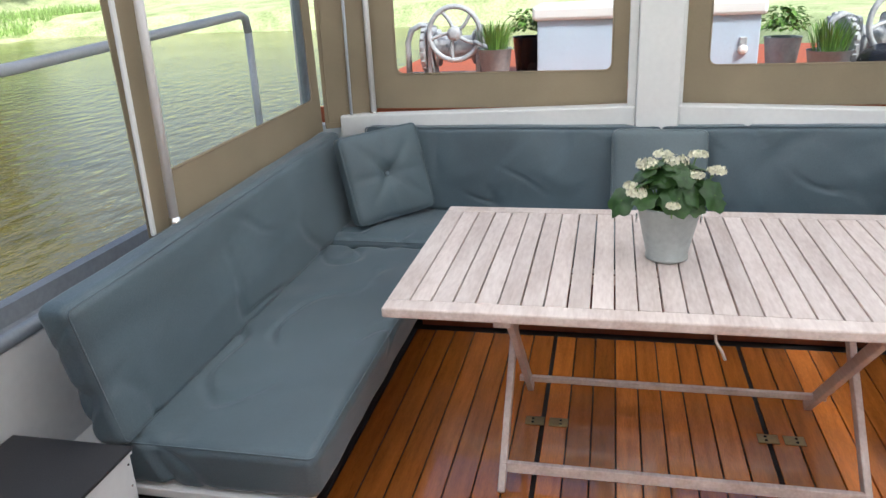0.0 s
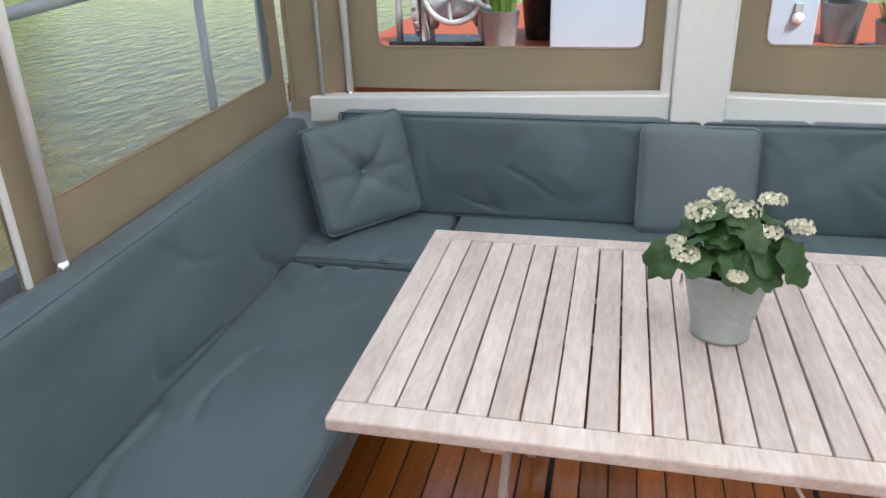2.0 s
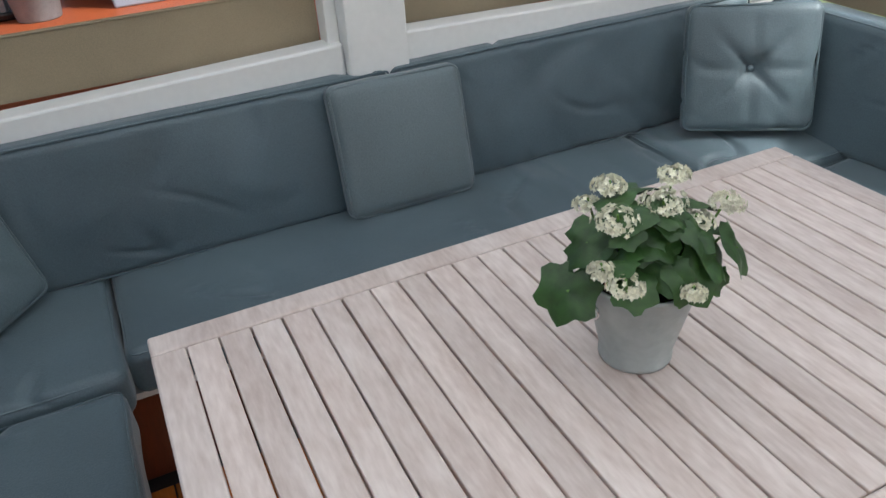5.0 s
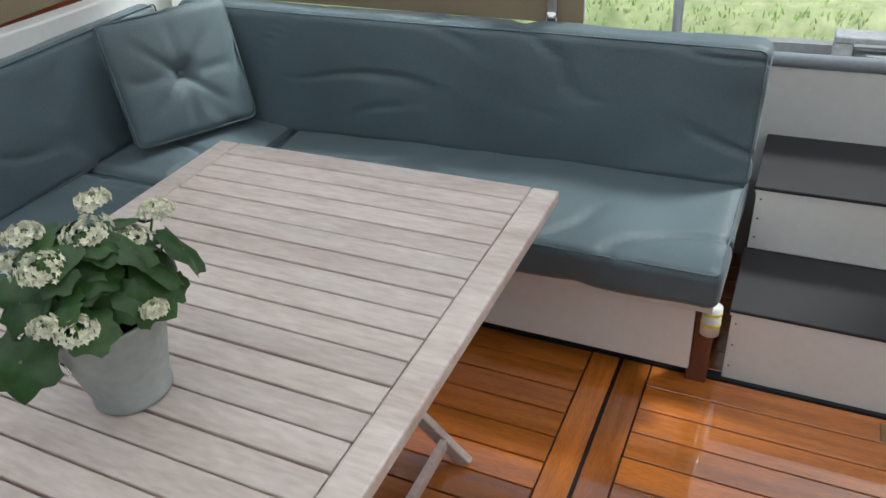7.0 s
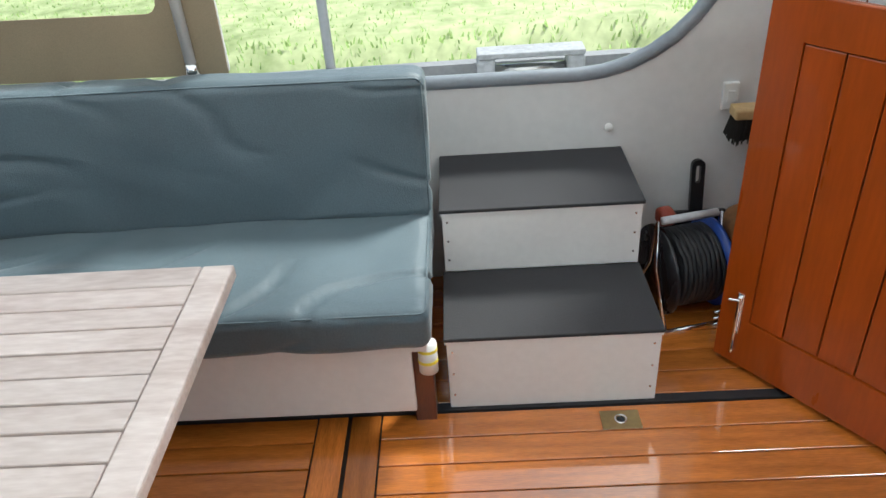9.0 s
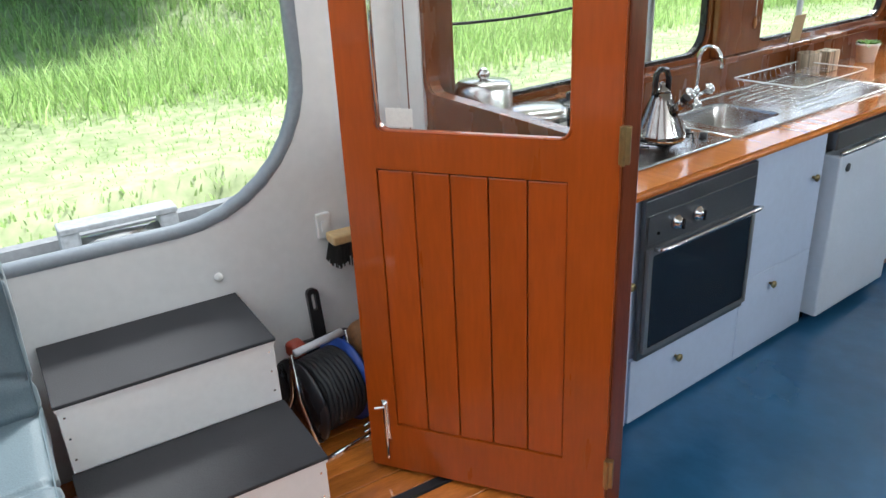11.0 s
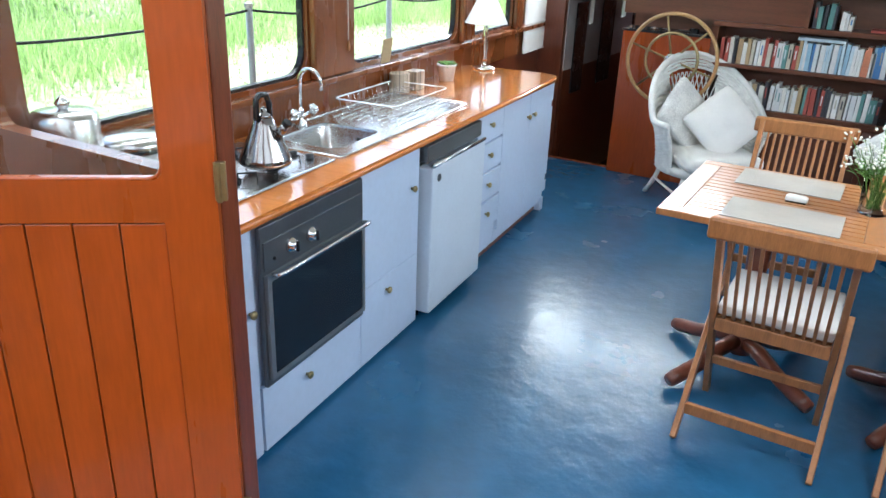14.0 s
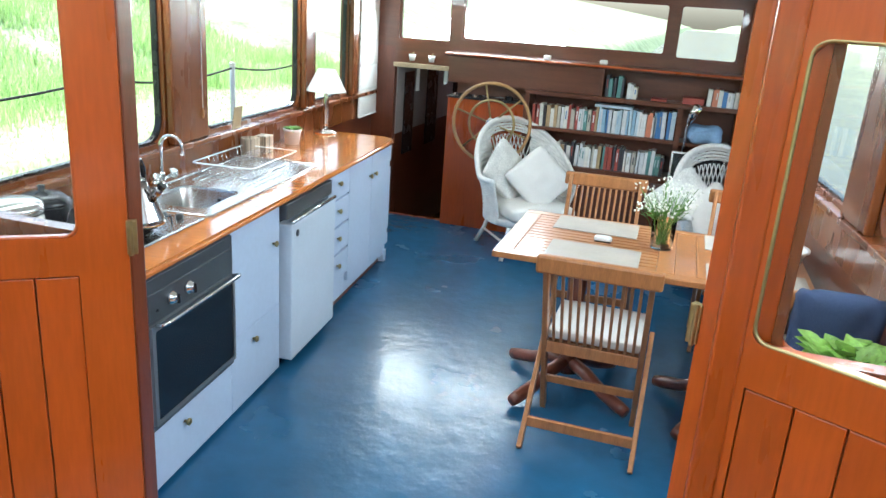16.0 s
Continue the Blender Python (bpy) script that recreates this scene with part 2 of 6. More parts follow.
def box(bm, x0, x1, y0, y1, z0, z1, bevel=0.0, seg=2, m=None):
    r = bmesh.ops.create_cube(bm, size=1.0)
    t = Matrix.LocRotScale(((x0 + x1) / 2, (y0 + y1) / 2, (z0 + z1) / 2), None, (abs(x1 - x0), abs(y1 - y0), abs(z1 - z0)))
    bmesh.ops.transform(bm, matrix=t, verts=r["verts"])
    vs = r["verts"]
    if bevel:
        edges = list({e for v in vs for e in v.link_edges})
        out = bmesh.ops.bevel(bm, geom=edges, offset=bevel, segments=seg, affect='EDGES', profile=0.5)
        vs = list({v for f in out["faces"] for v in f.verts} | {v for v in vs if v.is_valid})
    if m is not None:
        bmesh.ops.transform(bm, matrix=m, verts=vs)
    return bm


def B(*a, **k):
    return box(bmesh.new(), *a, **k)


def tube(bm, points, radius, sides=10, closed=False, taper=None):
    """A round bar along points."""
    pts = [Vector(p) for p in points]
    rings, n = [], len(pts)
    up = Vector((0.13, 0.21, 0.97)).normalized()
    for i, p in enumerate(pts):
        a = pts[(i - 1) % n] if (closed or i) else p
        b = pts[(i + 1) % n] if (closed or i < n - 1) else p
        d = (b - a).normalized()
        s = d.cross(up)
        s = s.normalized() if s.length > 1e-4 else Vector((1, 0, 0))
        u = s.cross(d)
        r = radius * (taper[i] if taper else 1)
        rings.append([bm.verts.new(p + r * (math.cos(2 * math.pi * k / sides) * s + math.sin(2 * math.pi * k / sides) * u)) for k in range(sides)])
    for i in range(n if closed else n - 1):
        a, b = rings[i], rings[(i + 1) % n]
        for k in range(sides):
            bm.faces.new((a[k], a[(k + 1) % sides], b[(k + 1) % sides], b[k]))
    if not closed:
        bm.faces.new(rings[0])
        bm.faces.new(rings[-1])
    return bm


def T(points, radius, **k):
    return tube(bmesh.new(), points, radius, **k)


def lathe(profile, sides=32, bm=None, m=None, cap=True):
    """Turn a profile of (radius, height) about z."""
    bm = bm or bmesh.new()
    m = m or Matrix()
    rings = [[bm.verts.new(m @ Vector((r * math.cos(2 * math.pi * k / sides), r * math.sin(2 * math.pi * k / sides), z))) for k in range(sides)] for r, z in profile]
    for a, b in zip(rings, rings[1:]):
        for k in range(sides):
            bm.faces.new((a[k], a[(k + 1) % sides], b[(k + 1) % sides], b[k]))
    if cap:
        bm.faces.new(rings[0])
        bm.faces.new(rings[-1])
    return bm


def rrect(x0, x1, z0, z1, r, k=6):
    out = []
    r4 = r if isinstance(r, tuple) else (r,) * 4
    for q, (cx, cz, a0) in enumerate(((x1, z1, 0), (x0, z1, 90), (x0, z0, 180), (x1, z0, 270))):
        rr = r4[q]
        cx, cz = cx + (-rr if cx == x1 else rr), cz + (-rr if cz == z1 else rr)
        for i in range(k):
            a = radians(a0 + 90 * i / (k - 1))
            out.append((cx + rr * math.cos(a), cz + rr * math.sin(a)))
    return out


def ring(outer, inner, t0, t1, m=None, bm=None):
    """A plate between two loops of the same count in the plane x, z, from t0 to t1 along y."""
    bm = bm or bmesh.new()
    m = m or Matrix()
    loops = [[bm.verts.new(m @ Vector((x, t, z))) for x, z in lp] for lp in (outer, inner) for t in (t0, t1)]
    o0, o1, i0, i1 = loops
    n = len(outer)
    for k in range(n):
        j = (k + 1) % n
        for q in ((o0[k], o0[j], i0[j], i0[k]), (o1[k], i1[k], i1[j], o1[j]), (o0[k], o1[k], o1[j], o0[j]), (i0[k], i0[j], i1[j], i1[k])):
            bm.faces.new(q)
    bmesh.ops.remove_doubles(bm, verts=bm.verts[:], dist=1e-5)
    return bm


def plate(loop, t0, t1, m=None, bm=None):
    bm = bm or bmesh.new()
    m = m or Matrix()
    a = [bm.verts.new(m @ Vector((x, t0, z))) for x, z in loop]
    b = [bm.verts.new(m @ Vector((x, t1, z))) for x, z in loop]
    bm.faces.new(a)
    bm.faces.new(b[::-1])
    n = len(loop)
    for k in range(n):
        bm.faces.new((a[k], b[k], b[(k + 1) % n], a[(k + 1) % n]))
    return bm


def cushion(size, r, cuts=20, puff=0.0, wrinkle=0.004, seed=0, shape=None, sag=0.0, rough=3.0):
    """A padded block centred on its origin, softly wrinkled."""
    bm = bmesh.new()
    bmesh.ops.create_cube(bm, size=2.0)
    bmesh.ops.subdivide_edges(bm, edges=bm.edges[:], cuts=cuts, use_grid_fill=True)
    h = Vector(size) / 2
    for v in bm.verts:
        q = v.co.copy()
        p = Vector((q.x * h.x, q.y * h.y, q.z * h.z))
        core = Vector([max(-h[i] + r, min(h[i] - r, p[i])) for i in range(3)])
        d = p - core
        if d.length > 1e-6:
            d = d.normalized() * r
        p = core + d
        nrm = d.normalized() if d.length > 1e-6 else Vector((0, 0, 0))
        thin = min(range(3), key=lambda i: size[i])
        f = 1.0
        for i in range(3):
            if i != thin:
                f *= 1 - q[i] ** 2
        p[thin] += puff * f * (1 if q[thin] > 0 else -1)
        w = noise.noise(Vector((p.x * rough, p.y * rough, p.z * rough)) + Vector((seed * 7.3, seed * 3.1, 0)))
        w2 = noise.noise(Vector((p.x * 3.1 + p.y * 2.2 + p.z * 2, p.y * 1.4 - p.x * 2.1 - p.z * 3.2, p.z * 2)) + Vector((seed, 5.0, seed)))
        near = noise.noise(Vector((p.x * 2.3, p.y * 2.3, p.z * 2.3)) + Vector((9.0, seed, 1.0)))
        fold = max(0.0, 1 - abs(w2) * 13) * max(0.0, min(1.0, near * 3 + 0.3))
        face = nrm if nrm.length > 0 else Vector([math.copysign(1.0, q[i]) if i == thin else 0.0 for i in range(3)])
        p += face * (w * wrinkle - fold * wrinkle * 2.2)
        v.co = shape(p) if shape else p
    return bm


def leaf(bm, at, direction, length, width, droop=0.3, lobes=0, rnd=random):
    """One leaf, curved along its length."""
    d = Vector(direction).normalized()
    s = d.cross(Vector((0, 0, 1)))
    s = s.normalized() if s.length > 1e-3 else Vector((1, 0, 0))
    u = s.cross(d)
    prev = None
    steps = 5
    for i in range(steps + 1):
        t = i / steps
        c = Vector(at) + d * length * t + Vector((0, 0, -droop * length * t * t)) + u * 0.0
        w = width * math.sin(math.pi * (0.08 + 0.9 * t)) * (1 + 0.18 * math.sin(9 * t + lobes))
        row = [bm.verts.new(c - s * w + u * w * 0.35), bm.verts.new(c), bm.verts.new(c + s * w + u * w * 0.35)]
        if prev:
            bm.faces.new((prev[0], prev[1], row[1], row[0]))
            bm.faces.new((prev[1], prev[2], row[2], row[1]))
        prev = row


# ---- setting: ground, water, hull ----
ZF = -0.12      # saloon floor
I4 = Matrix()


def basis(o, x, y, z=(0, 0, 1)):
    m = Matrix((x, y, z)).transposed().to_4x4()
    m.translation = o
    return m


K = math.hypot(1, 0.09)
GAL = basis((1.087, -0.12, 0), (0.09 / K, -1 / K, 0), (1 / K, 0.09 / K, 0))     # along the galley: forward, outboard, up
PORT = basis((-0.839, -0.063, 0), (-0.09 / K, 1 / K, 0), (-1 / K, -0.09 / K, 0))        # along the other side, x runs aft
SIDE = basis((0, 0, 0), (0, 1, 0), (-1, 0, 0))                                   # x runs aft, y to the water side


def ground_height(x, y):
    right = x - 2.9 + 0.25 * math.sin(y * 0.6)
    left = -27 - x + 1.5 * math.sin(y * 0.13)
    aft = y - 34 + 0.02 * x
    d = max(right, left, aft * 0.8)
    if d < 0:
        return max(-2.0, d * 0.9 - 0.3)
    h = -0.3 + 0.75 * min(d / 0.7, 1)
    if d > 4.5:
        h += 0.33 * min(d - 4.5, 12) ** 1.02
    return h + 0.12 * noise.noise(Vector((x * 0.35, y * 0.35, 0)))


def grid_mesh(xs, ys, f):
    bm = bmesh.new()
    vs = [[bm.verts.new((x, y, f(x, y))) for y in ys] for x in xs]
    for i in range(len(xs) - 1):
        for j in range(len(ys) - 1):
            bm.faces.new((vs[i][j], vs[i + 1][j], vs[i + 1][j + 1], vs[i][j + 1]))
    return bm


gx = [-900, -300, -120, -70] + [-50 + 2 * i for i in range(26)] + [2 + 0.4 * i for i in range(30)] + [14 + 2 * i for i in range(12)] + [45, 70, 120, 300, 900]
gy = [-900, -300, -120] + [-60 + 3 * i for i in range(15)] + [-15 + 0.75 * i for i in range(40)] + [15 + 2 * i for i in range(20)] + [70, 120, 300, 900]
struct("ground", grid_mesh(gx, gy, ground_height), M_GRASS, "sunlit rough meadow grass on a canal bank", smooth=True)

M_WATER = mat("green_brown_canal_water", (0.13, 0.105, 0.022), 0.10, var=0.25, scale=0.25, fine=2.2, bump=0.0)
nt = M_WATER.node_tree
wv, wb = nt.nodes.new("ShaderNodeTexNoise"), nt.nodes.new("ShaderNodeBump")
tcw, mpw = nt.nodes.new("ShaderNodeTexCoord"), nt.nodes.new("ShaderNodeMapping")
mpw.inputs["Scale"].default_value = (1.0, 0.45, 1)
nt.links.new(tcw.outputs["Object"], mpw.inputs[0])
nt.links.new(mpw.outputs[0], wv.inputs["Vector"])
wv.inputs["Scale"].default_value, wv.inputs["Detail"].default_value = 5.0, 4
wb.inputs["Strength"].default_value, wb.inputs["Distance"].default_value = 0.5, 0.06
nt.links.new(wv.outputs["Fac"], wb.inputs["Height"])
nt.links.new(wb.outputs[0], nt.nodes["Principled BSDF"].inputs["Normal"])
struct("water", B(-60, 6, -400, 60, -0.75, -0.55), M_WATER, "green-brown rippled canal water")

# hull sides, side decks and raised toe rails, the same on both sides
for sgn, nm in ((1, "bank"), (-1, "water")):
    pts = [(3.9, 2.0), (2.4, 2.10), (0.0, 2.15), (-2.5, 2.38), (-5.6, 2.62)]
    bm = bmesh.new()
    sect = [(-0.20, 0.62), (0.0, 0.635), (0.0, 0.70), (0.05, 0.70), (0.05, -0.8), (-0.20, -0.8)]
    rows = [[bm.verts.new((sgn * (x + dx), y, z)) for dx, z in sect] for y, x in pts]
    for a, b in zip(rows, rows[1:]):
        for k in range(6):
            bm.faces.new((a[k], a[(k + 1) % 6], b[(k + 1) % 6], b[k]))
    bm.faces.new(rows[0])
    bm.faces.new(rows[-1])
    struct("side_deck_" + nm, bm, M_DECKGREY, "grey painted side deck with a raised toe rail")

# cockpit walls with their large rounded openings
for sgn, nm in ((1, "bank"), (-1, "water")):
    m = basis((sgn * 1.87, 0, 0), (0, 1, 0), (-1, 0, 0))
    inner = rrect(0.305, 3.62, 0.735, 1.9, (0.1, 0.35, 0.46, 0.1), 10)
    struct("wall_cockpit_" + nm, ring(rrect(-0.12, 3.70, -0.15, 2.02, 0.001, 10), inner, -0.025, 0.025, m), M_WALLWHITE,
           "white painted steel cockpit side wall")
    bm = tube(bmesh.new(), [m @ Vector((x, 0.012 * sgn, z)) for x, z in inner], 0.024, sides=10, closed=True)
    struct("trim_opening_" + nm, bm, M_GREYRUB, "grey rubber edging round the opening", smooth=True)

# ---- cockpit sole: caulked teak hatches (planks at the end of the file) ----
struct("floor_cockpit", B(-1.87, 1.87, -0.10, 3.62, -0.16, -0.012), M_CAULK, "black caulked base of the teak cockpit sole")

# stern: white beam, post, wall under it, raised after deck
struct("wall_stern", B(-1.87, 1.87, 3.56, 3.64, -0.15, 0.90), M_WALLWHITE, "white stern wall behind the bench")
bm = bmesh.new()
for x0, x1 in ((-1.62, -0.12), (0.08, 1.62)):
    tilt = Matrix.Identity(4)
    tilt[2][0] = 0.028 if x0 < 0 else -0.028
    box(bm, x0, x1, 3.47, 3.56, 0.90, 1.010, bevel=0.008, m=tilt)
struct("trim_stern_beam", bm, M_WHITE, "white painted stern rail board")
bm = B(-0.118, 0.078, 3.43, 3.60, 0.80, 2.0, bevel=0.006)
struct("pillar_stern", bm, M_WHITE, "white painted boxed post")
bm = B(-0.158, -0.119, 3.50, 3.58, 0.986, 2.0, bevel=0.004)
box(bm, 0.079, 0.098, 3.50, 3.58, 0.986, 2.0, bevel=0.004)
struct("trim_pillar", bm, M_WHITE, "white cover strips beside the post")
struct("deck_after", B(-1.8, 1.8, 3.66, 6.6, 0.80, 0.98), M_ORANGE, "orange-red painted after deck")

# canvas enclosure
def canvas_panel(name, m, x0, x1, z0, z1, w, label):
    t = thing(name, label, "canvas screen", m)
    part("canvas", ring(rrect(x0, x1, z0, z1, 0.001), rrect(*w, 0.035), -0.002, 0.002), M_CANVAS, t)
    pane = part("window_pane", plate(rrect(w[0] - .01, w[1] + .01, w[2] - .01, w[3] + .01, 0.035), -0.0008, 0.0008), M_CLEAR, t, "clear plastic window")
    pane.visible_shadow = False
    bm = tube(bmesh.new(), [(x, -0.002, z) for x, z in rrect(w[0] - .006, w[1] + .006, w[2] - .006, w[3] + .006, 0.035)], 0.0035, sides=5, closed=True)
    part("seam", bm, M_CANVAS, t, smooth=True)
    return t


shear = Matrix.Identity(4)
shear[2][0] = 0.03
for sgn, nm in ((-1, "water"), (1, "bank")):
    m = basis((sgn * 1.70, 0, -0.034), (0, 1, 0), (-1, 0, 0)) @ shear
    canvas_panel("canvas_screen", m, 1.83, 3.46, 0.87, 1.97, (1.995, 3.355, 1.055, 1.72), "khaki canvas side screen with a clear window")
    bm = B(sgn * 1.70 - 0.006, sgn * 1.70 + 0.006, 1.815, 1.835, 0.87, 1.97, bevel=0.004)
    solo("piping_strip", bm, M_WHITE, "white piping on the canvas screen's edge", "piping")
    # corner strip of canvas
    bm = plate([(0, 0.90), (0.27, 0.90), (0.27, 1.97), (0, 1.97)], -0.002, 0.002,
               basis((sgn * 1.70, 3.46, 0), (-sgn * 0.89, 0.45, 0), (-0.45, -sgn * 0.89, 0) if sgn > 0 else (-0.45, 0.89, 0)))
    cm = basis((sgn * 1.70, 3.46, 0), (-sgn * 0.89, 0.45, 0), (-0.45, -sgn * 0.89, 0) if sgn > 0 else (-0.45, 0.89, 0))
    t = thing("canvas_corner", "khaki canvas strip closing the stern corner", "canvas screen")
    part("canvas", bm, M_CANVAS, t)
    part("hem", B(0.004, 0.266, -0.005, 0.005, 0.90, 0.93, bevel=0.002, m=cm), M_CANVAS, t, "doubled canvas hem")
    for u in (0.02, 0.25):
        part("seam", T([cm @ Vector((u, -0.004, 0.93)), cm @ Vector((u, -0.004, 1.96))], 0.0032, sides=5), M_CANVAS, t)
    m = basis((0, 3.585, 0), (1, 0, 0), (0, 1, 0))
    x0, x1 = (-1.46, -0.159) if sgn < 0 else (0.099, 1.46)
    w = (-1.325, -0.240, 1.166, 1.75) if sgn < 0 else (0.218, 1.30, 1.182, 1.75)
    canvas_panel("canvas_screen", m, x0, x1, 0.985, 1.97, w, "khaki canvas stern screen with a clear window")
    # tubular posts
    t = thing("canopy_post", "white coated tubular canopy post", "post")
    part("tube", T([(sgn * 1.675, 1.918, 0.89), (sgn * 1.675, 1.930, 1.95)], 0.016, sides=14), M_POLE, t, smooth=True)
    part("foot", T([(sgn * 1.675, 1.918, 0.865), (sgn * 1.675, 1.918, 0.905)], 0.021, sides=14), M_CHROME, t, smooth=True)
    t = thing("canopy_post", "white coated tubular canopy post", "post")
    part("tube", T([(sgn * 1.455, 3.545, 0.95), (sgn * 1.462, 3.545, 1.95)], 0.015, sides=14), M_POLE, t, smooth=True)
    part("foot", T([(sgn * 1.455, 3.545, 0.94), (sgn * 1.455, 3.545, 0.975)], 0.02, sides=14), M_CHROME, t, smooth=True)
    t = thing("canopy_strut", "thin grey canopy strut", "strut")
    part("tube", T([(sgn * 1.565, 3.50, 0.92), (sgn * 1.56, 3.50, 1.95)], 0.008, sides=10), M_GREYTUBE, t, smooth=True)
    part("foot", lathe([(0.012, 0), (0.014, 0.012), (0.006, 0.03)], 12, m=Matrix.Translation((sgn * 1.565, 3.50, 0.905))), M_CHROME, t)
# assumed roof, never in view; its translucency sets the cockpit's top light
M_CANOPY = mat("white_translucent_canopy_cloth", (0.80, 0.79, 0.75), 0.8, var=0.03, fine=200)
nt = M_CANOPY.node_tree
tl, mx = nt.nodes.new("ShaderNodeBsdfTranslucent"), nt.nodes.new("ShaderNodeMixShader")
tl.inputs[0].default_value = (0.85, 0.84, 0.80, 1)
mx.inputs[0].default_value = 0.9
nt.links.new(nt.nodes["Principled BSDF"].outputs[0], mx.inputs[1])
nt.links.new(tl.outputs[0], mx.inputs[2])
nt.links.new(mx.outputs[0], nt.nodes["Material Output"].inputs[0])
bm = grid_mesh([-1.9, -0.95, 0, 0.95, 1.9], [-0.14, 0.9, 1.9, 2.8, 3.75], lambda x, y: 1.985 + 0.05 * (1 - (x / 1.9) ** 2))
struct("ceiling_canopy", bm, M_CANOPY, "unseen pale canopy roof added over the cockpit to pass soft top light")

# ---- saloon shell ----
bm = B(-1.62, 2.6, -4.83, -0.12, ZF - 0.1, ZF)
box(bm, -1.62, 1.36, -6.2, -4.83, ZF - 0.1, ZF)
struct("floor_saloon", bm, M_BLUEFLOOR, "glossy blue painted saloon floor")
struct("ceiling_saloon", B(-1.62, 2.6, -6.2, -0.06, 1.93, 1.97), M_CEIL, "cream painted saloon ceiling")


def cabin_side(name, m, s):
    """A window wall; s = 1 with x forward, -1 with x aft."""
    segs = [(0.0, 1.80, 0.16, 1.62, 0.11), (1.80, 3.42, 1.98, 3.30, 0.11), (3.42, 4.36, 3.56, 4.30, 0.03), (4.36, 5.2, 4.50, 5.06, 0.03)]
    if s < 0:
        segs = segs[:2] + [(3.42, 5.0, 3.56, 4.78, 0.09)]
    for i, (a, b, w0, w1, r) in enumerate(segs):
        z0, z1 = 0.985, 1.89
        f = (lambda p, q: (p, q)) if s > 0 else (lambda p, q: (-q, -p))
        bm = ring(rrect(*f(a, b), 0.80, 1.95, 0.001), rrect(*f(w0, w1), z0, z1, r), 0.64, 0.70, m)
        wall = struct(f"wall_{name}_{i + 1}", bm, M_LINING, "varnished mahogany window wall")
        win = struct(f"window_{name}_{i + 1}", ring(rrect(*f(w0, w1), z0, z1, r), rrect(*f(w0 + .012, w1 - .012), z0 + .012, z1 - .012, r), 0.66, 0.69, m), M_BLACK, "window with rounded corners and a black gasket")
        p = part("pane", plate(rrect(*f(w0 + .01, w1 - .01), z0 + .01, z1 - .01, r), 0.674, 0.678, m), M_GLASS, win)
        p.visible_shadow = False
    f = (0, 5.2) if s > 0 else (-5.2, 0)
    struct(f"wall_{name}_low", B(*f, 0.64, 0.70, ZF, 0.80, m=m), M_DARKMAHOG_SHADE, "dark mahogany lining under the windows")
    zs = 0.0
    bm = B(*f, 0.585, 0.64, 0.935 + zs, 0.965 + zs, bevel=0.006, m=m)
    box(bm, *f, 0.625, 0.64, 0.76, 0.935 + zs, m=m)
    struct(f"trim_{name}_sill", bm, M_LINING, "varnished mahogany window ledge")
    for a, b in ((1.63, 1.97), (3.31, 3.5), (4.31, 4.45))[:3 if s > 0 else 2]:
        ff = (a, b) if s > 0 else (-b, -a)
        struct(f"trim_{name}_post", B(*ff, 0.60, 0.64, 0.965 + zs, 1.93, bevel=0.01, m=m), M_LINING, "varnished mahogany window post")


cabin_side("galley", GAL, 1)
cabin_side("port", PORT, -1)

# after bulkhead with the double doorway and a window each side
Y0, Y1 = -0.11, -0.07
FR = basis((0, 0, 0), (1, 0, 0), (0, 1, 0))
for nm, a, b, w in (("bank", 0.83, 2.2, (0.90, 1.66, 1.08, 1.74)), ("water", -2.2, -0.73, (-1.66, -0.80, 1.08, 1.74))):
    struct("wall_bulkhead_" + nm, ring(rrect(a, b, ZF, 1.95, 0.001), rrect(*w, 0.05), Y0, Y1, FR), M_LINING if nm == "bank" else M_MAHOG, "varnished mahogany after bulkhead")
    x0, x1 = (1.68, 1.846) if nm == "bank" else (-1.846, -1.68)
    struct("wall_bulkhead_white_" + nm, B(x0, x1, Y1, Y1 + 0.012, -0.01, 1.95), M_WALLWHITE, "white painted outer strip of the bulkhead")
    win = struct("window_bulkhead_" + nm, ring(rrect(w[0] - .02, w[1] + .02, w[2] - .02, w[3] + .02, 0.05), rrect(*w, 0.04), Y1, Y1 + 0.008, FR), M_LINING, "mahogany framed bulkhead window")
    p = part("pane", plate(rrect(w[0] - .005, w[1] + .005, w[2] - .005, w[3] + .005, 0.04), -0.092, -0.088, FR), M_GLASS, win)
    p.visible_shadow = False
for nm, a, b in (("bank", 0.765, 0.83), ("water", -0.73, -0.672)):
    struct("trim_door_post_" + nm, B(a, b, Y0 - 0.004, Y1 + 0.012, ZF, 1.95, bevel=0.006), M_DARKMAHOG_SHADE if nm == "bank" else M_MAHOG, "varnished mahogany door post")
struct("trim_door_head", B(-0.665, 0.765, Y0, Y1, 1.86, 1.95), M_MAHOG, "mahogany door head")
struct("trim_door_sill", B(-0.665, 0.765, -0.13, -0.02, ZF, 0.012, bevel=0.012), M_MAHOG, "varnished mahogany door sill")

# forward bulkhead with windows and the companionway
YB = -5.02
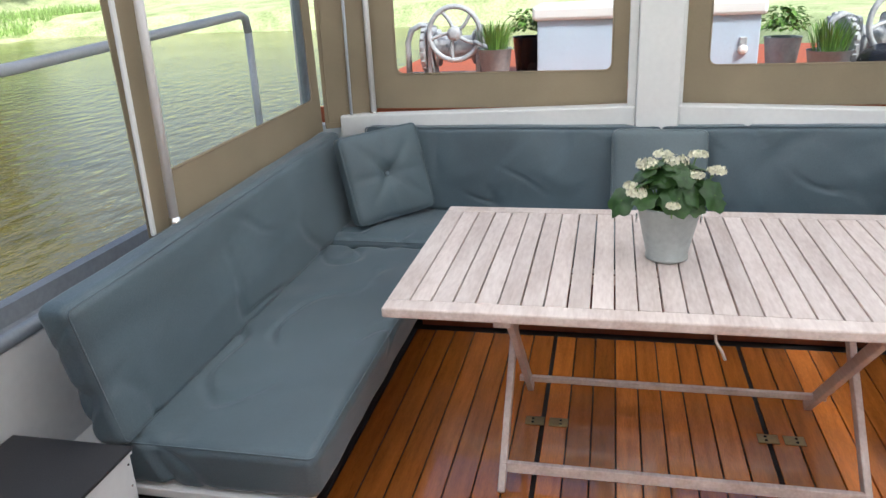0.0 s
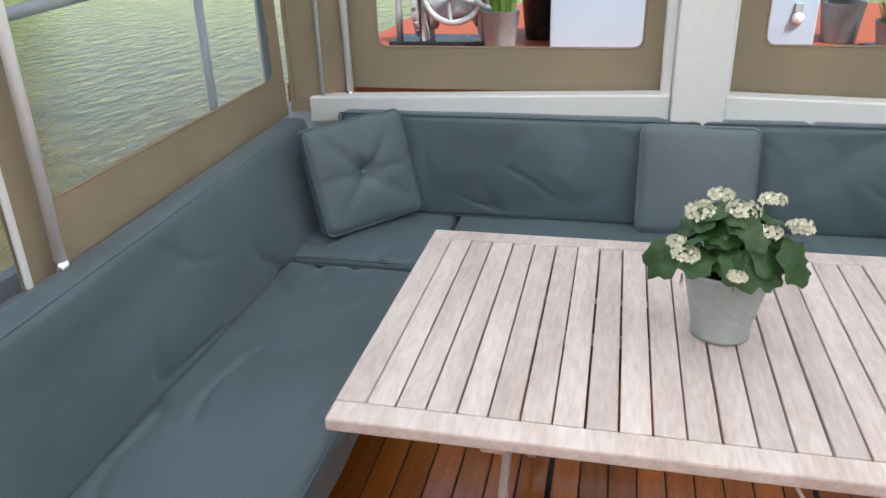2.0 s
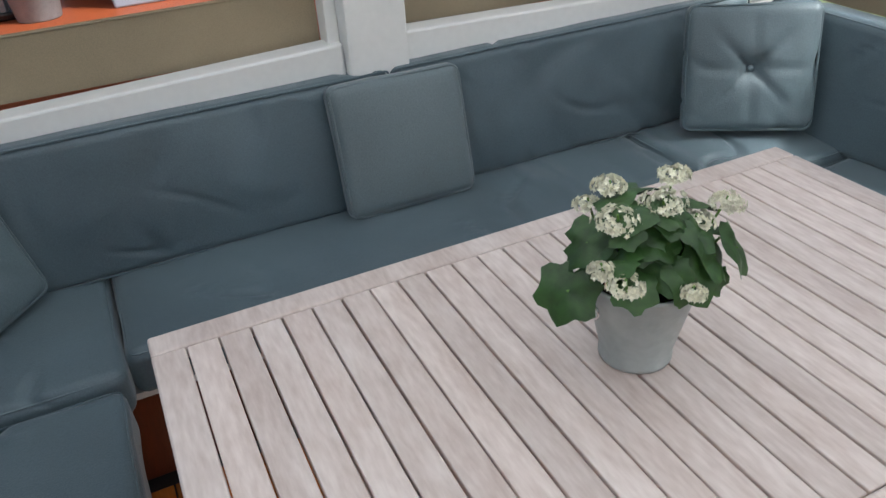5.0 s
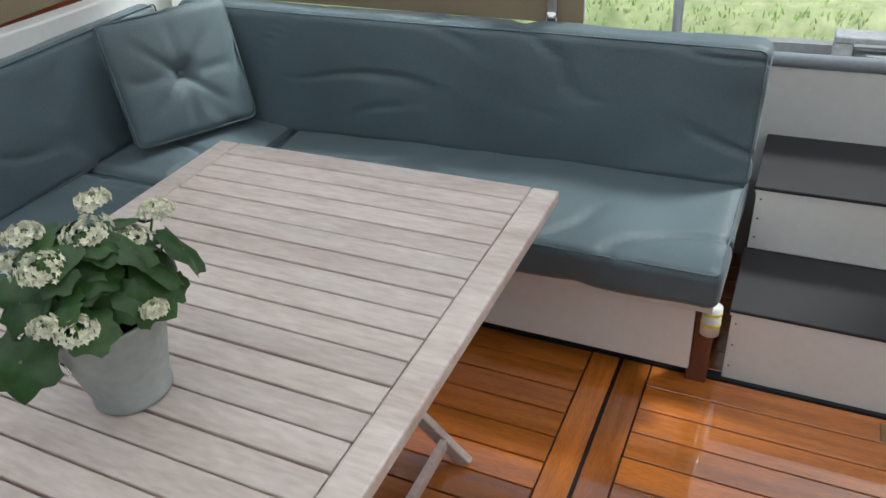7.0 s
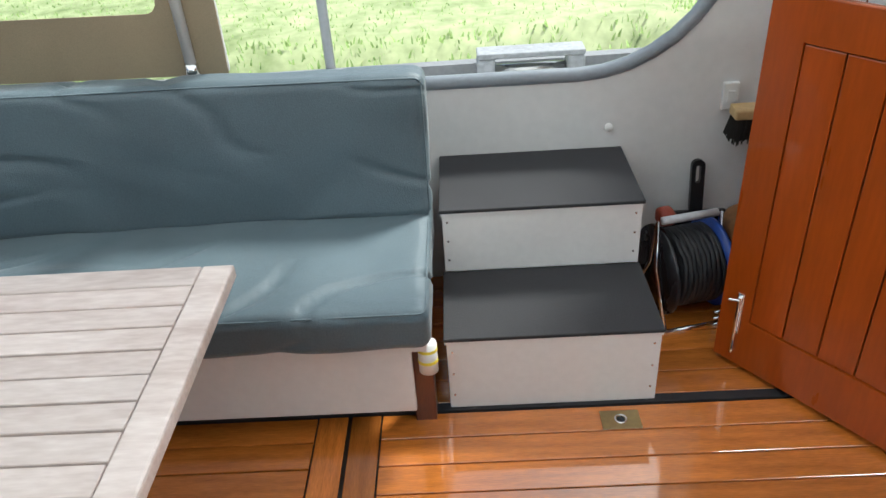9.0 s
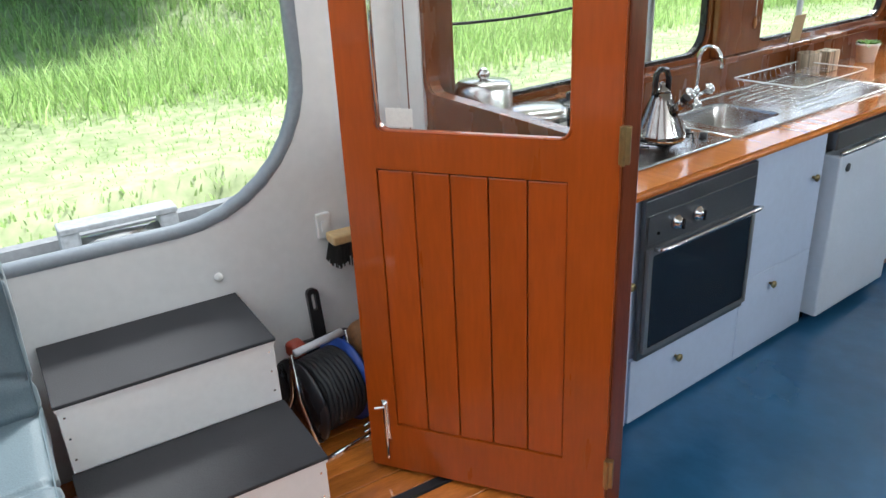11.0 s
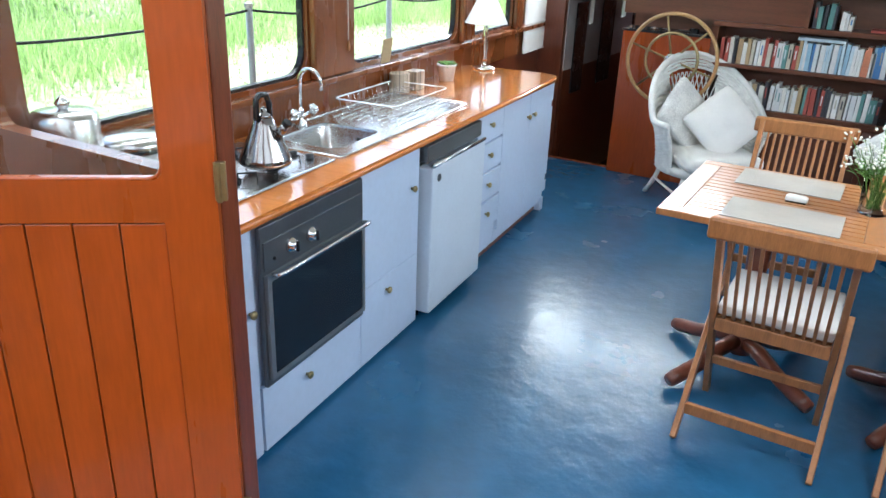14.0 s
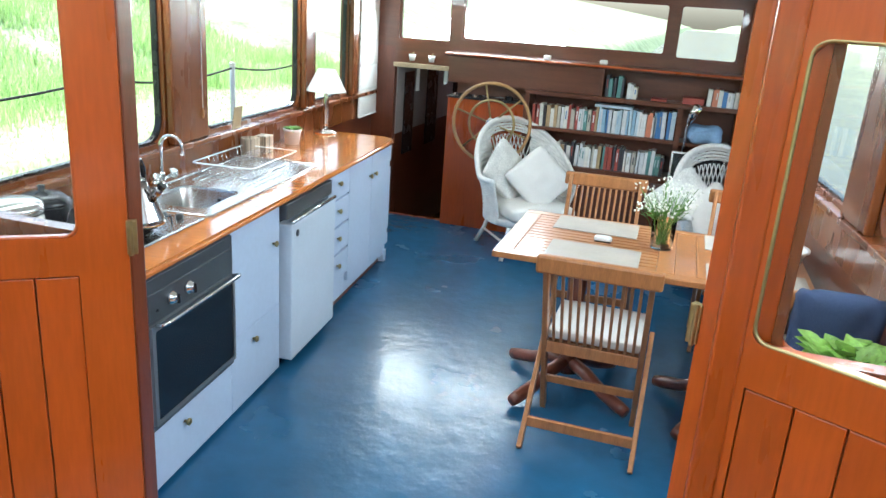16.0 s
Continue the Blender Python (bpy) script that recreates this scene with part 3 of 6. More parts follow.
def fwd(name, a, b, w, zlow=1.36):
    struct("wall_forward_" + name, ring(rrect(a, b, zlow, 1.95, 0.001), rrect(*w, 0.02), YB - 0.06, YB, FR), M_SHELFWOOD, "red mahogany forward bulkhead")
    win = struct("window_forward_" + name, ring(rrect(*w, 0.02), rrect(w[0] + .015, w[1] - .015, w[2] + .015, w[3] - .015, 0.02), YB - 0.045, YB - 0.015, FR), M_DARKMAHOG_SHADE, "forward window in a mahogany frame")
    p = part("pane", plate(rrect(w[0] + .01, w[1] - .01, w[2] + .01, w[3] - .01, 0.02), YB - 0.032, YB - 0.028, FR), M_GLASS, win)
    p.visible_shadow = False


fwd("centre", -0.375, 1.41, (-0.345, 1.35, 1.46, 1.86))
fwd("bank", 1.41, 2.5, (1.455, 1.93, 1.42, 1.86))
fwd("water", -1.10, -0.375, (-0.90, -0.42, 1.44, 1.86))
struct("wall_forward_low", B(-1.10, 1.36, YB - 0.06, YB, ZF, 1.36), M_SHELFWOOD, "red mahogany forward bulkhead lining")
struct("wall_forward_side", B(1.955, 2.5, YB - 0.06, YB, -0.75, 1.36), M_DARKMAHOG_SHADE, "dark mahogany bulkhead beside the companionway")
struct("wall_forward_lintel", B(1.36, 1.955, YB - 0.06, YB, 1.22, 1.36), M_SHELFWOOD, "red mahogany panel over the companionway")
struct("trim_lintel", B(1.34, 1.96, YB, YB + 0.03, 1.185, 1.225, bevel=0.004), mat("pale_beech_strip", (0.52, 0.42, 0.26), 0.4), "pale wooden strip over the companionway")
# forward passage beyond the companionway
struct("trim_companion_sill", B(1.36, 2.4, -4.86, -4.825, ZF - 0.1, ZF + 0.006, bevel=0.004), M_MAHOG, "mahogany sill at the head of the companionway")
struct("floor_passage", B(1.2, 2.6, -7.6, -4.80, -0.75, -0.70), M_DARKMAHOG_SHADE, "dark floor of the lower passage")
for k, (a, b) in enumerate(((-5.60, YB - 0.06), (-6.50, -5.70), (-7.6, -6.64))):
    struct(f"wall_passage_bank_{k + 1}", B(1.95, 2.0, a, b, 0.57, 1.3), M_GREYWALL, "grey painted passage wall")
for k, (a, b) in enumerate(((-5.70, -5.60), (-6.64, -6.50))):
    bm = B(1.95, 2.0, a, b, 0.57, 0.92)
    box(bm, 1.95, 2.0, a, b, 1.20, 1.3)
    struct(f"wall_passage_pier_{k + 1}", bm, M_GREYWALL, "grey painted wall round a narrow window")
struct("wall_passage_low", B(1.95, 2.0, -7.6, YB - 0.06, -0.75, 0.57), M_DARKMAHOG_SHADE, "dark lower lining of the passage")
struct("wall_passage_inner", B(1.28, 1.35, -7.6, YB - 0.06, -0.75, 1.3), M_DARKMAHOG_SHADE, "dark mahogany passage wall")
struct("wall_passage_end", B(1.28, 2.0, -7.65, -7.6, -0.75, 1.3), M_DARKMAHOG_SHADE, "dark end wall of the passage")
struct("ceiling_passage", B(1.28, 2.0, -7.1, YB - 0.06, 1.3, 1.34), M_CEIL, "low passage ceiling")


# ---- door leaves ----
def door_leaf(name, m, label, mirror=1):
    """Leaf in its own frame: x from the hinge, y the face towards the cockpit (0) and into the leaf (-0.04)."""
    W, H, B0, U0, U1 = 0.725, 1.84, 0.02, 0.120, 0.631
    d = struct(name, ring(rrect(0.0, W, 1.002, H, 0.001), rrect(0.113, 0.628, 1.102, 1.70, (0.05, 0.05, 0.03, 0.03)), -0.042, 0, Matrix()), M_DOORFRAME, label, m=m)
    part("hinge_stile", B(0.0, U0, -0.042, 0, B0, 1.002), M_DOORFRAME, d)
    part("lock_stile", B(U1, W, -0.042, 0, B0, 1.002), M_DOORFRAME, d)
    part("bottom_rail", B(U0, U1, -0.042, 0, B0, 0.182), M_DOORFRAME, d)
    n = 5
    w = (U1 - U0) / n
    for i in range(n):
        part("board", B(U0 + i * w + 0.0018, U0 + (i + 1) * w - 0.0018, -0.037, -0.004, 0.186, 0.998, bevel=0.003), M_MAHOG, d)
    part("backing", B(U0, U1, -0.034, -0.016, 0.182, 1.0), M_DARKMAHOG_SHADE, d)
    p = part("pane", plate(rrect(0.108, 0.633, 1.097, 1.705, 0.03), -0.024, -0.020), M_GLASS, d, "clear door glass")
    p.visible_shadow = False
    part("glazing_bead", tube(bmesh.new(), [(x, -0.004, z) for x, z in rrect(0.115, 0.626, 1.104, 1.698, 0.035)], 0.005, sides=6, closed=True), M_BRASS if mirror < 0 else M_MAHOG, d, smooth=True)
    for z in (0.16, 1.10):
        bm = B(-0.022, 0.004, -0.012, 0.006, z - 0.045, z + 0.045, bevel=0.002)
        tube(bm, [(-0.006, 0.006, z - 0.047), (-0.006, 0.006, z + 0.047)], 0.006, sides=8)
        part("hinge", bm, M_BRASS, d, "aged brass hinge")
    if mirror > 0:
        part("window_stay", T([(0.612, 0.006, 1.115), (0.612, 0.006, 1.69)], 0.006, sides=8), M_CHROME, d, "chrome window stay rod", smooth=True)
        part("paper_label", B(0.525, 0.60, -0.019, -0.018, 1.112, 1.160), M_FABRIC, d, "white paper label on the glass")
    # barrel bolt
    bm = B(0.655, 0.675, 0.0, 0.004, 0.13, 0.27, bevel=0.001)
    tube(bm, [(0.665, 0.008, 0.06), (0.665, 0.008, 0.26)], 0.005, sides=8)
    tube(bm, [(0.665, 0.010, 0.25), (0.69, 0.026, 0.25)], 0.004, sides=8)
    part("bolt", bm, M_CHROME, d, "chrome barrel bolt")
    return d


a = math.atan2(0.602, 0.798)
door_leaf("door_1", Matrix.Translation((0.750, -0.034, 0)) @ Matrix.Rotation(a, 4, 'Z'), "open varnished mahogany glazed door with vertical boards")
a2 = math.atan2(0.47, -0.883)
door_leaf("door_2", Matrix.Translation((-0.640, -0.110, 0)) @ Matrix.Rotation(a2, 4, 'Z') @ Matrix.Diagonal((1, -1, 1, 1)), "open varnished mahogany glazed door leaf", -1)

# ---- benches ----
def bench(sgn):
    nm = "bank side" if sgn > 0 else "water side"
    t = thing("bench_base", "white painted bench front under the seat cushions", "bench")
    if sgn > 0:
        part("front_board", B(1.060, 1.080, 1.305, 2.98, 0.085, 0.318, bevel=0.003), M_WHITE, t)
        # black board paints the shade in the gap at the floor
        part("toe_shade_board", B(1.19, 1.21, 1.30, 2.98, -0.012, 0.09), M_BLACK, t)
        part("seat_board", B(1.035, 1.86, 1.26, 2.98, 0.318, 0.342, bevel=0.003), M_WHITE, t)
    else:
        # dark colour here stands for the shadow below the seat edge
        part("front_board", B(-1.24, -1.22, 1.27, 2.98, -0.012, 0.295, bevel=0.003), M_DARKMAHOG_SHADE, t, "recessed bench front coloured dark for the shade under the seat")
        part("seat_board", B(-1.86, -1.00, 1.26, 2.98, 0.295, 0.322, bevel=0.003), M_WHITE, t)
    part("end_post", B(sgn * (1.11 if sgn > 0 else 1.17), sgn * (1.19 if sgn > 0 else 1.25), 1.255, 1.315, -0.012, 0.317 if sgn > 0 else 0.294, bevel=0.003), M_DARKMAHOG_SHADE, t, "dark wooden end post")
    part("back_board", B(sgn * 1.712, sgn * 1.730, 1.55, 3.5, 0.345, 0.80), M_WHITE, t)


bench(1)
bench(-1)
t = thing("bench_base", "stern bench base under the cushions", "bench")
# front coloured dark to carry the shade under the table
part("front_board", B(-1.12, 1.12, 3.03, 3.05, 0.0, 0.324, bevel=0.003), M_DARKMAHOG_SHADE, t, "stern bench front coloured dark for the shade under the table")
part("seat_board", B(-1.85, 1.85, 2.99, 3.555, 0.325, 0.345), M_WHITE, t)


def fine_loop(loop, step=0.12):
    """The closed loop with points added, slightly uneven as sewn cloth is."""
    out = []
    for a, b in zip(loop, loop[1:] + loop[:1]):
        k = max(1, int((b - a).length / step))
        for i in range(k):
            p = a.lerp(b, i / k)
            out.append(p + Vector((0, 0, 0.0025 * noise.noise(p * 4))))
    return out


def side_back(sgn, seed, foot, lean, thick, skew):
    cy, L = 2.30, 2.12
    def shape(p):
        zz = p.z + 0.205
        y = p.y + cy
        return Vector((sgn * (foot + p.x + zz * lean - skew * (y - 1.25)), y, 0.46 + zz * (1 + 0.055 * (y - 1.25) * 0.9)))
    bm = cushion((thick, L, 0.41), 0.032, 78, 0.012, 0.0052, seed, shape, rough=4)
    t = thing("back_cushion", "long blue-grey back cushion on the side bench", "cushion")
    part("cover", bm, M_CUSHION, t, smooth=True)
    loop = [shape(Vector((-thick / 2 + 0.008, y, z))) for y, z in rrect(-L / 2 + .010, L / 2 - .010, -0.195, 0.195, 0.02, 4)]
    part("piping", tube(bmesh.new(), fine_loop(loop), 0.0028, sides=6, closed=True), M_CUSHION, t, smooth=True)


def seat(name, x0, x1, y0, y1, z0, z1, seed, label):
    c = ((x0 + x1) / 2, (y0 + y1) / 2, (z0 + z1) / 2)
    bm = cushion((x1 - x0, y1 - y0, z1 - z0), 0.034, 78, 0.016, 0.0070, seed, lambda p: p + Vector(c), rough=5)
    t = thing(name, label, "cushion")
    part("cover", bm, M_CUSHION, t, smooth=True)
    loop = [Vector((x, y, z1 - 0.010)) for x, y in rrect(x0 + .009, x1 - .009, y0 + .009, y1 - .009, 0.02, 4)]
    part("piping", tube(bmesh.new(), fine_loop(loop), 0.0026, sides=6, closed=True), M_CUSHION, t, smooth=True)


side_back(1, 3, 1.535, 0.20, 0.115, 0.022)
side_back(-1, 8, 1.545, 0.245, 0.105, 0.0)
seat("seat_cushion", 1.000, 1.60, 1.245, 2.86, 0.344, 0.470, 1, "blue-grey seat cushion along the side bench")
seat("seat_cushion", -1.60, -0.965, 1.265, 2.886, 0.324, 0.468, 2, "blue-grey seat cushion along the side bench")
seat("seat_cushion", -1.60, -0.955, 2.894, 3.46, 0.348, 0.488, 4, "blue-grey corner seat cushion")
seat("seat_cushion", 0.925, 1.60, 2.868, 3.46, 0.348, 0.488, 5, "blue-grey corner seat cushion")
seat("seat_cushion", -0.948, 0.918, 2.96, 3.46, 0.348, 0.490, 6, "blue-grey stern seat cushion")


def stern_back(x0, x1, seed):
    c = (x0 + x1) / 2
    def shape(p):
        zz = p.z + 0.215
        return Vector((p.x + c, 3.415 + p.y + zz * 0.10, 0.488 + zz))
    bm = cushion((x1 - x0, 0.10, 0.43), 0.030, 70, 0.010, 0.0050, seed, shape, rough=4)
    t = thing("back_cushion", "blue-grey back cushion along the stern bench", "cushion")
    part("cover", bm, M_CUSHION, t, smooth=True)
    loop = [shape(Vector((x, -0.044, z))) for x, z in rrect(-(x1 - x0) / 2 + .004, (x1 - x0) / 2 - .004, -0.211, 0.211, 0.012, 4)]
    part("piping", tube(bmesh.new(), fine_loop(loop), 0.0036, sides=6, closed=True), M_CUSHION, t, smooth=True)


stern_back(-1.47, 0.0, 9)
stern_back(0.004, 1.47, 12)


def scatter_pillow(m, size, seed, tufted, label):
    cloth = M_PLAIN if tufted else M_PILLOW
    t = thing("scatter_cushion", label, "cushion", m)
    def shape(p):
        if tufted:
            r2 = math.hypot(p.x, p.z)
            k = math.exp(-(r2 / 0.05) ** 2) * 0.035
            a = math.atan2(p.z, p.x)
            k += 0.020 * abs(math.cos(4 * a)) ** 14 * max(0, 1 - r2 / 0.22)
            p.y -= math.copysign(min(k, abs(p.y) * 0.9), p.y)
        return p
    part("cover", cushion(size, 0.03, 28, 0.022, 0.005, seed, shape, rough=6), cloth, t, smooth=True)
    h = Vector(size) / 2
    part("piping", tube(bmesh.new(), [(x, -h.y + 0.012, z) for x, z in rrect(-h.x + .006, h.x - .006, -h.z + .006, h.z - .006, 0.03, 5)], 0.0045, sides=6, closed=True), cloth, t, smooth=True)
    if tufted:
        part("button", lathe([(0.004, 0), (0.012, 0.002), (0.012, 0.006), (0.003, 0.010)], 14, m=Matrix.Translation((0, -h.y + 0.022, 0)) @ Matrix.Rotation(radians(90), 4, 'X')), M_CUSHION, t, "cloth covered tufting button")


scatter_pillow(Matrix.Translation((-1.32, 3.225, 0.72)) @ Matrix.Rotation(radians(46), 4, 'Z') @ Matrix.Rotation(radians(-16), 4, 'X') @ Matrix.Rotation(radians(-3), 4, 'Y'),
               (0.45, 0.085, 0.44), 21, True, "blue-grey tufted scatter cushion leaning in the corner")
scatter_pillow(Matrix.Translation((1.265, 3.175, 0.735)) @ Matrix.Rotation(radians(-33), 4, 'Z') @ Matrix.Rotation(radians(-16), 4, 'X'),
               (0.45, 0.085, 0.44), 22, True, "blue-grey tufted scatter cushion leaning in the corner")
scatter_pillow(Matrix.Translation((-0.005, 3.345, 0.705)) @ Matrix.Rotation(radians(-13), 4, 'X'),
               (0.44, 0.075, 0.42), 23, False, "plain blue-grey square cushion leaning on the stern back")

# ---- slatted folding table ----
tb = thing("folding_table", "weathered whitish teak folding table with slatted top", "table")
TX0, TX1, TY0, TY1, TZ = -0.872, 0.848, 1.63, 2.648, 0.74
FWD = 0.068
for y0, y1 in ((TY0, TY0 + FWD), (TY1 - FWD, TY1)):
    part("frame_rail", B(TX0, TX1, y0, y1, TZ - 0.032, TZ, bevel=0.006), M_TABLE, tb)
for x0, x1 in ((TX0, TX0 + FWD), (TX1 - FWD, TX1)):
    part("frame_stile", B(x0, x1, TY0 + FWD + 0.001, TY1 - FWD - 0.001, TZ - 0.032, TZ, bevel=0.005), M_TABLE, tb)
N = 24
pw = (TX1 - TX0 - 2 * FWD) / N
slat = put_mesh("slat", B(-pw / 2 + 0.0025, pw / 2 - 0.0025, TY0 + FWD + 0.002, TY1 - FWD - 0.002, TZ - 0.024, TZ - 0.001, bevel=0.0016, seg=1), M_TABLE)
for i in range(N):
    o = new("slat", slat)
    o.parent = tb
    o.location = (TX0 + FWD + (i + 0.5) * pw + random.uniform(-0.0008, 0.0008), 0, random.uniform(-0.0012, 0))
for x in (TX0 + 0.35, TX1 - 0.35):
    part("batten", B(x - 0.025, x + 0.025, TY0 + 0.02, TY1 - 0.02, TZ - 0.055, TZ - 0.033, bevel=0.003), M_TABLE, tb)


def bar(p, q, w, h, name, material, parent, bevel=0.004):
    """A square bar from p to q, w wide across x, h thick."""
    p, q = Vector(p), Vector(q)
    d = (q - p)
    L = d.length
    z = d.normalized()
    x = Vector((1, 0, 0)) - z * z.x
    x = x.normalized() if x.length > 1e-3 else Vector((0, 1, 0))
    y = z.cross(x)
    m = basis(p, x, y, z)
    return part(name, B(-w / 2, w / 2, -h / 2, h / 2, 0, L, bevel=bevel, m=m), material, parent)


for x in (-0.555, 0.575):
    o = 0.03 if x < 0 else -0.03
    bar((x, 1.80, 0.0), (x, 2.50, TZ - 0.035), 0.024, 0.042, "leg", M_TABLE, tb)
    bar((x + o, 2.50, 0.0), (x + o, 1.76, TZ - 0.035), 0.024, 0.042, "leg", M_TABLE, tb)
for y, z, h in ((1.86, 0.065, 0.019), (2.40, 0.10, 0.012), (2.33, 0.565, 0.016)):
    part("stretcher", B(-0.56, 0.58, y - 0.010, y + 0.010, z - h, z + h, bevel=0.003), M_TABLE, tb)

# ---- galley ----
def gthing(name, label, category, u=0.0, v=0.0, z=0.0, group="", turn=0.0):
    return thing(name, label, category, GAL @ Matrix.Translation((u, v, z)) @ Matrix.Rotation(radians(turn), 4, 'Z'), group)


def knob(u, z, parent):
    m = Matrix.Translation((u, -0.001, z)) @ Matrix.Rotation(radians(90), 4, 'X')
    part("knob", lathe([(0.006, 0), (0.006, 0.010), (0.014, 0.014), (0.015, 0.022), (0.008, 0.027)], 16, m=m), M_BRASS, parent, "small round brass knob", smooth=True)


def base_unit(u0, u1, label, doors, kick=True):
    t = gthing("base_cabinet", label, "cabinet", group="galley units")
    part("body", B(u0 + 0.002, u1 - 0.002, 0.02, 0.60, ZF + 0.06, 0.64 if u0 == 1.03 else 0.765), M_CAB, t)
    # set-back plinths are coloured dark for the kick shadow below the fronts
    part("plinth", B(u0 + 0.002, u1 - 0.002, 0.03 if not kick else 0.05, 0.60, ZF, ZF + 0.06), M_DARKMAHOG_SHADE if kick else M_CAB, t)
    for a, b, z0, z1, k, nm in doors:
        d = part(nm, B(a + 0.002, b - 0.002, 0.0, 0.018, z0, z1, bevel=0.002), M_CAB, t)
        for ku, kz in k:
            knob(ku, kz, d)
    return t


base_unit(0.03, 0.385, "pale blue painted end cabinet beside the door post", [(0.03, 0.375, ZF + 0.02, 0.765, [(0.345, 0.47)], "door")], False)
base_unit(0.385, 1.03, "pale blue cabinet housing the oven", [(0.385, 1.03, ZF + 0.02, 0.160, [(0.64, 0.085)], "drawer_front"), (0.385, 1.03, 0.755, 0.766, [], "rail")], False)
base_unit(1.03, 1.535, "pale blue painted cabinet with brass knobs", [(1.03, 1.535, 0.255, 0.765, [(1.46, 0.585)], "door"), (1.03, 1.535, ZF + 0.02, 0.253, [(1.24, 0.185)], "drawer_front")], False)
zz = [0.085, 0.26, 0.43, 0.60, 0.765]
base_unit(2.19, 2.56, "pale blue painted stack of four drawers", [(2.19, 2.56, zz[i] + 0.003, zz[i + 1] - 0.012, [(2.36, (zz[i] + zz[i + 1]) / 2 + 0.01)], "drawer_front") for i in range(4)])
last_unit = base_unit(2.56, 3.46, "pale blue painted double cabinet", [(2.56, 3.005, 0.02, 0.765, [(2.955, 0.62)], "door"), (3.005, 3.46, 0.02, 0.765, [(3.055, 0.62)], "door")])
part("foot", B(3.40, 3.45, 0.005, 0.05, ZF, ZF + 0.09, bevel=0.003), M_CAB, last_unit)
for z in (0.12, 0.62):
    part("hinge", B(3.425, 3.455, -0.004, 0.0, z - 0.02, z + 0.02, bevel=0.001), M_STEEL, last_unit, "small steel hinge")

# oven
t = gthing("oven", "built-in stainless steel oven with a dark glass door", "oven")
part("panel", B(0.395, 1.02, -0.018, 0.0, 0.165, 0.752, bevel=0.003), M_OVEN, t)
part("door_frame", ring(rrect(0.405, 1.01, 0.195, 0.585, 0.004), rrect(0.425, 0.992, 0.212, 0.562, 0.010), -0.034, -0.019), M_OVENRIM, t)
part("door_glass", plate(rrect(0.42, 0.996, 0.208, 0.566, 0.010), -0.031, -0.021), M_DARKGLASS, t, "dark glass oven window")
part("handle", T([(0.43, -0.036, 0.585), (0.43, -0.066, 0.592), (0.46, -0.074, 0.595), (0.96, -0.074, 0.595), (0.99, -0.066, 0.592), (0.99, -0.036, 0.585)], 0.008, sides=10), M_CHROME, t, "chrome oven handle", smooth=True)
part("control_panel", B(0.405, 1.01, -0.024, -0.0185, 0.60, 0.70, bevel=0.002), M_OVEN, t)
for u in (0.545, 0.66):
    m = Matrix.Translation((u, -0.024, 0.648)) @ Matrix.Rotation(radians(90), 4, 'X')
    k = part("knob", lathe([(0.026, 0), (0.026, 0.010), (0.020, 0.014), (0.017, 0.028), (0.003, 0.030)], 24, m=m), M_CHROME, t, "chrome rotary knob", smooth=True)
    part("grip", B(u - 0.005, u + 0.005, -0.060, -0.035, 0.63, 0.666, bevel=0.003), M_BLACK, k)
part("pilot_lamp", lathe([(0.006, 0), (0.006, 0.004)], 12, m=Matrix.Translation((0.455, -0.024, 0.632)) @ Matrix.Rotation(radians(90), 4, 'X')), M_BLACK, t)

# fridge
t = gthing("fridge", "white under-counter fridge with a grey top grille", "fridge")
part("body", B(1.545, 2.18, 0.03, 0.60, ZF + 0.05, 0.755), M_OVEN, t)
part("door", B(1.56, 2.17, -0.055, 0.025, ZF + 0.05, 0.655, bevel=0.008), mat("pale_fridge_enamel", (0.58, 0.64, 0.72), 0.35, var=0.03), t)
part("grille", B(1.56, 2.17, -0.030, 0.03, 0.675, 0.755, bevel=0.006), M_OVEN, t, "grey louvre strip above the door")
part("handle_lip", T([(1.57, -0.052, 0.666), (2.16, -0.052, 0.666)], 0.010, sides=8), M_STEEL, t, smooth=True)
part("badge", lathe([(0.018, 0), (0.018, 0.003)], 16, m=Matrix.Translation((1.625, -0.0555, 0.60)) @ Matrix.Rotation(radians(90), 4, 'X')), M_OVEN, t, "small round grey badge")
for z in (ZF + 0.025,):
    part("foot", B(1.58, 1.62, 0.03, 0.07, ZF, ZF + 0.05), M_BLACK, t)
    part("foot", B(2.10, 2.14, 0.03, 0.07, ZF, ZF + 0.05), M_BLACK, t)

# worktop
o = solo("worktop", ring(rrect(0.0, 3.48, -0.028, 0.635, (0.03, 0.001, 0.001, 0.10)), rrect(1.14, 1.52, 0.17, 0.50, 0.05), 0.768, 0.800, basis((0, 0, 0), (1, 0, 0), (0, 0, 1), (0, 1, 0))),
         M_WORKTOP, "glossy varnished teak worktop on the galley units", "worktop", GAL)
part("edge_bead", T([(0.0, -0.026, 0.782), (3.38, -0.026, 0.782), (3.44, -0.01, 0.782), (3.477, 0.06, 0.782), (3.478, 0.63, 0.782)], 0.011, sides=8), M_WORKTOP, o, smooth=True)

# sink with drainer
t = gthing("sink", "stainless steel sink with a ribbed drainer", "sink")
XYZ = basis((0, 0, 0), (1, 0, 0), (0, 0, 1), (0, 1, 0))
part("rim", ring(rrect(1.05, 2.28, 0.095, 0.575, 0.03), rrect(1.15, 1.51, 0.18, 0.49, 0.05), 0.800, 0.806, XYZ), M_STEEL, t)
bm = bmesh.new()
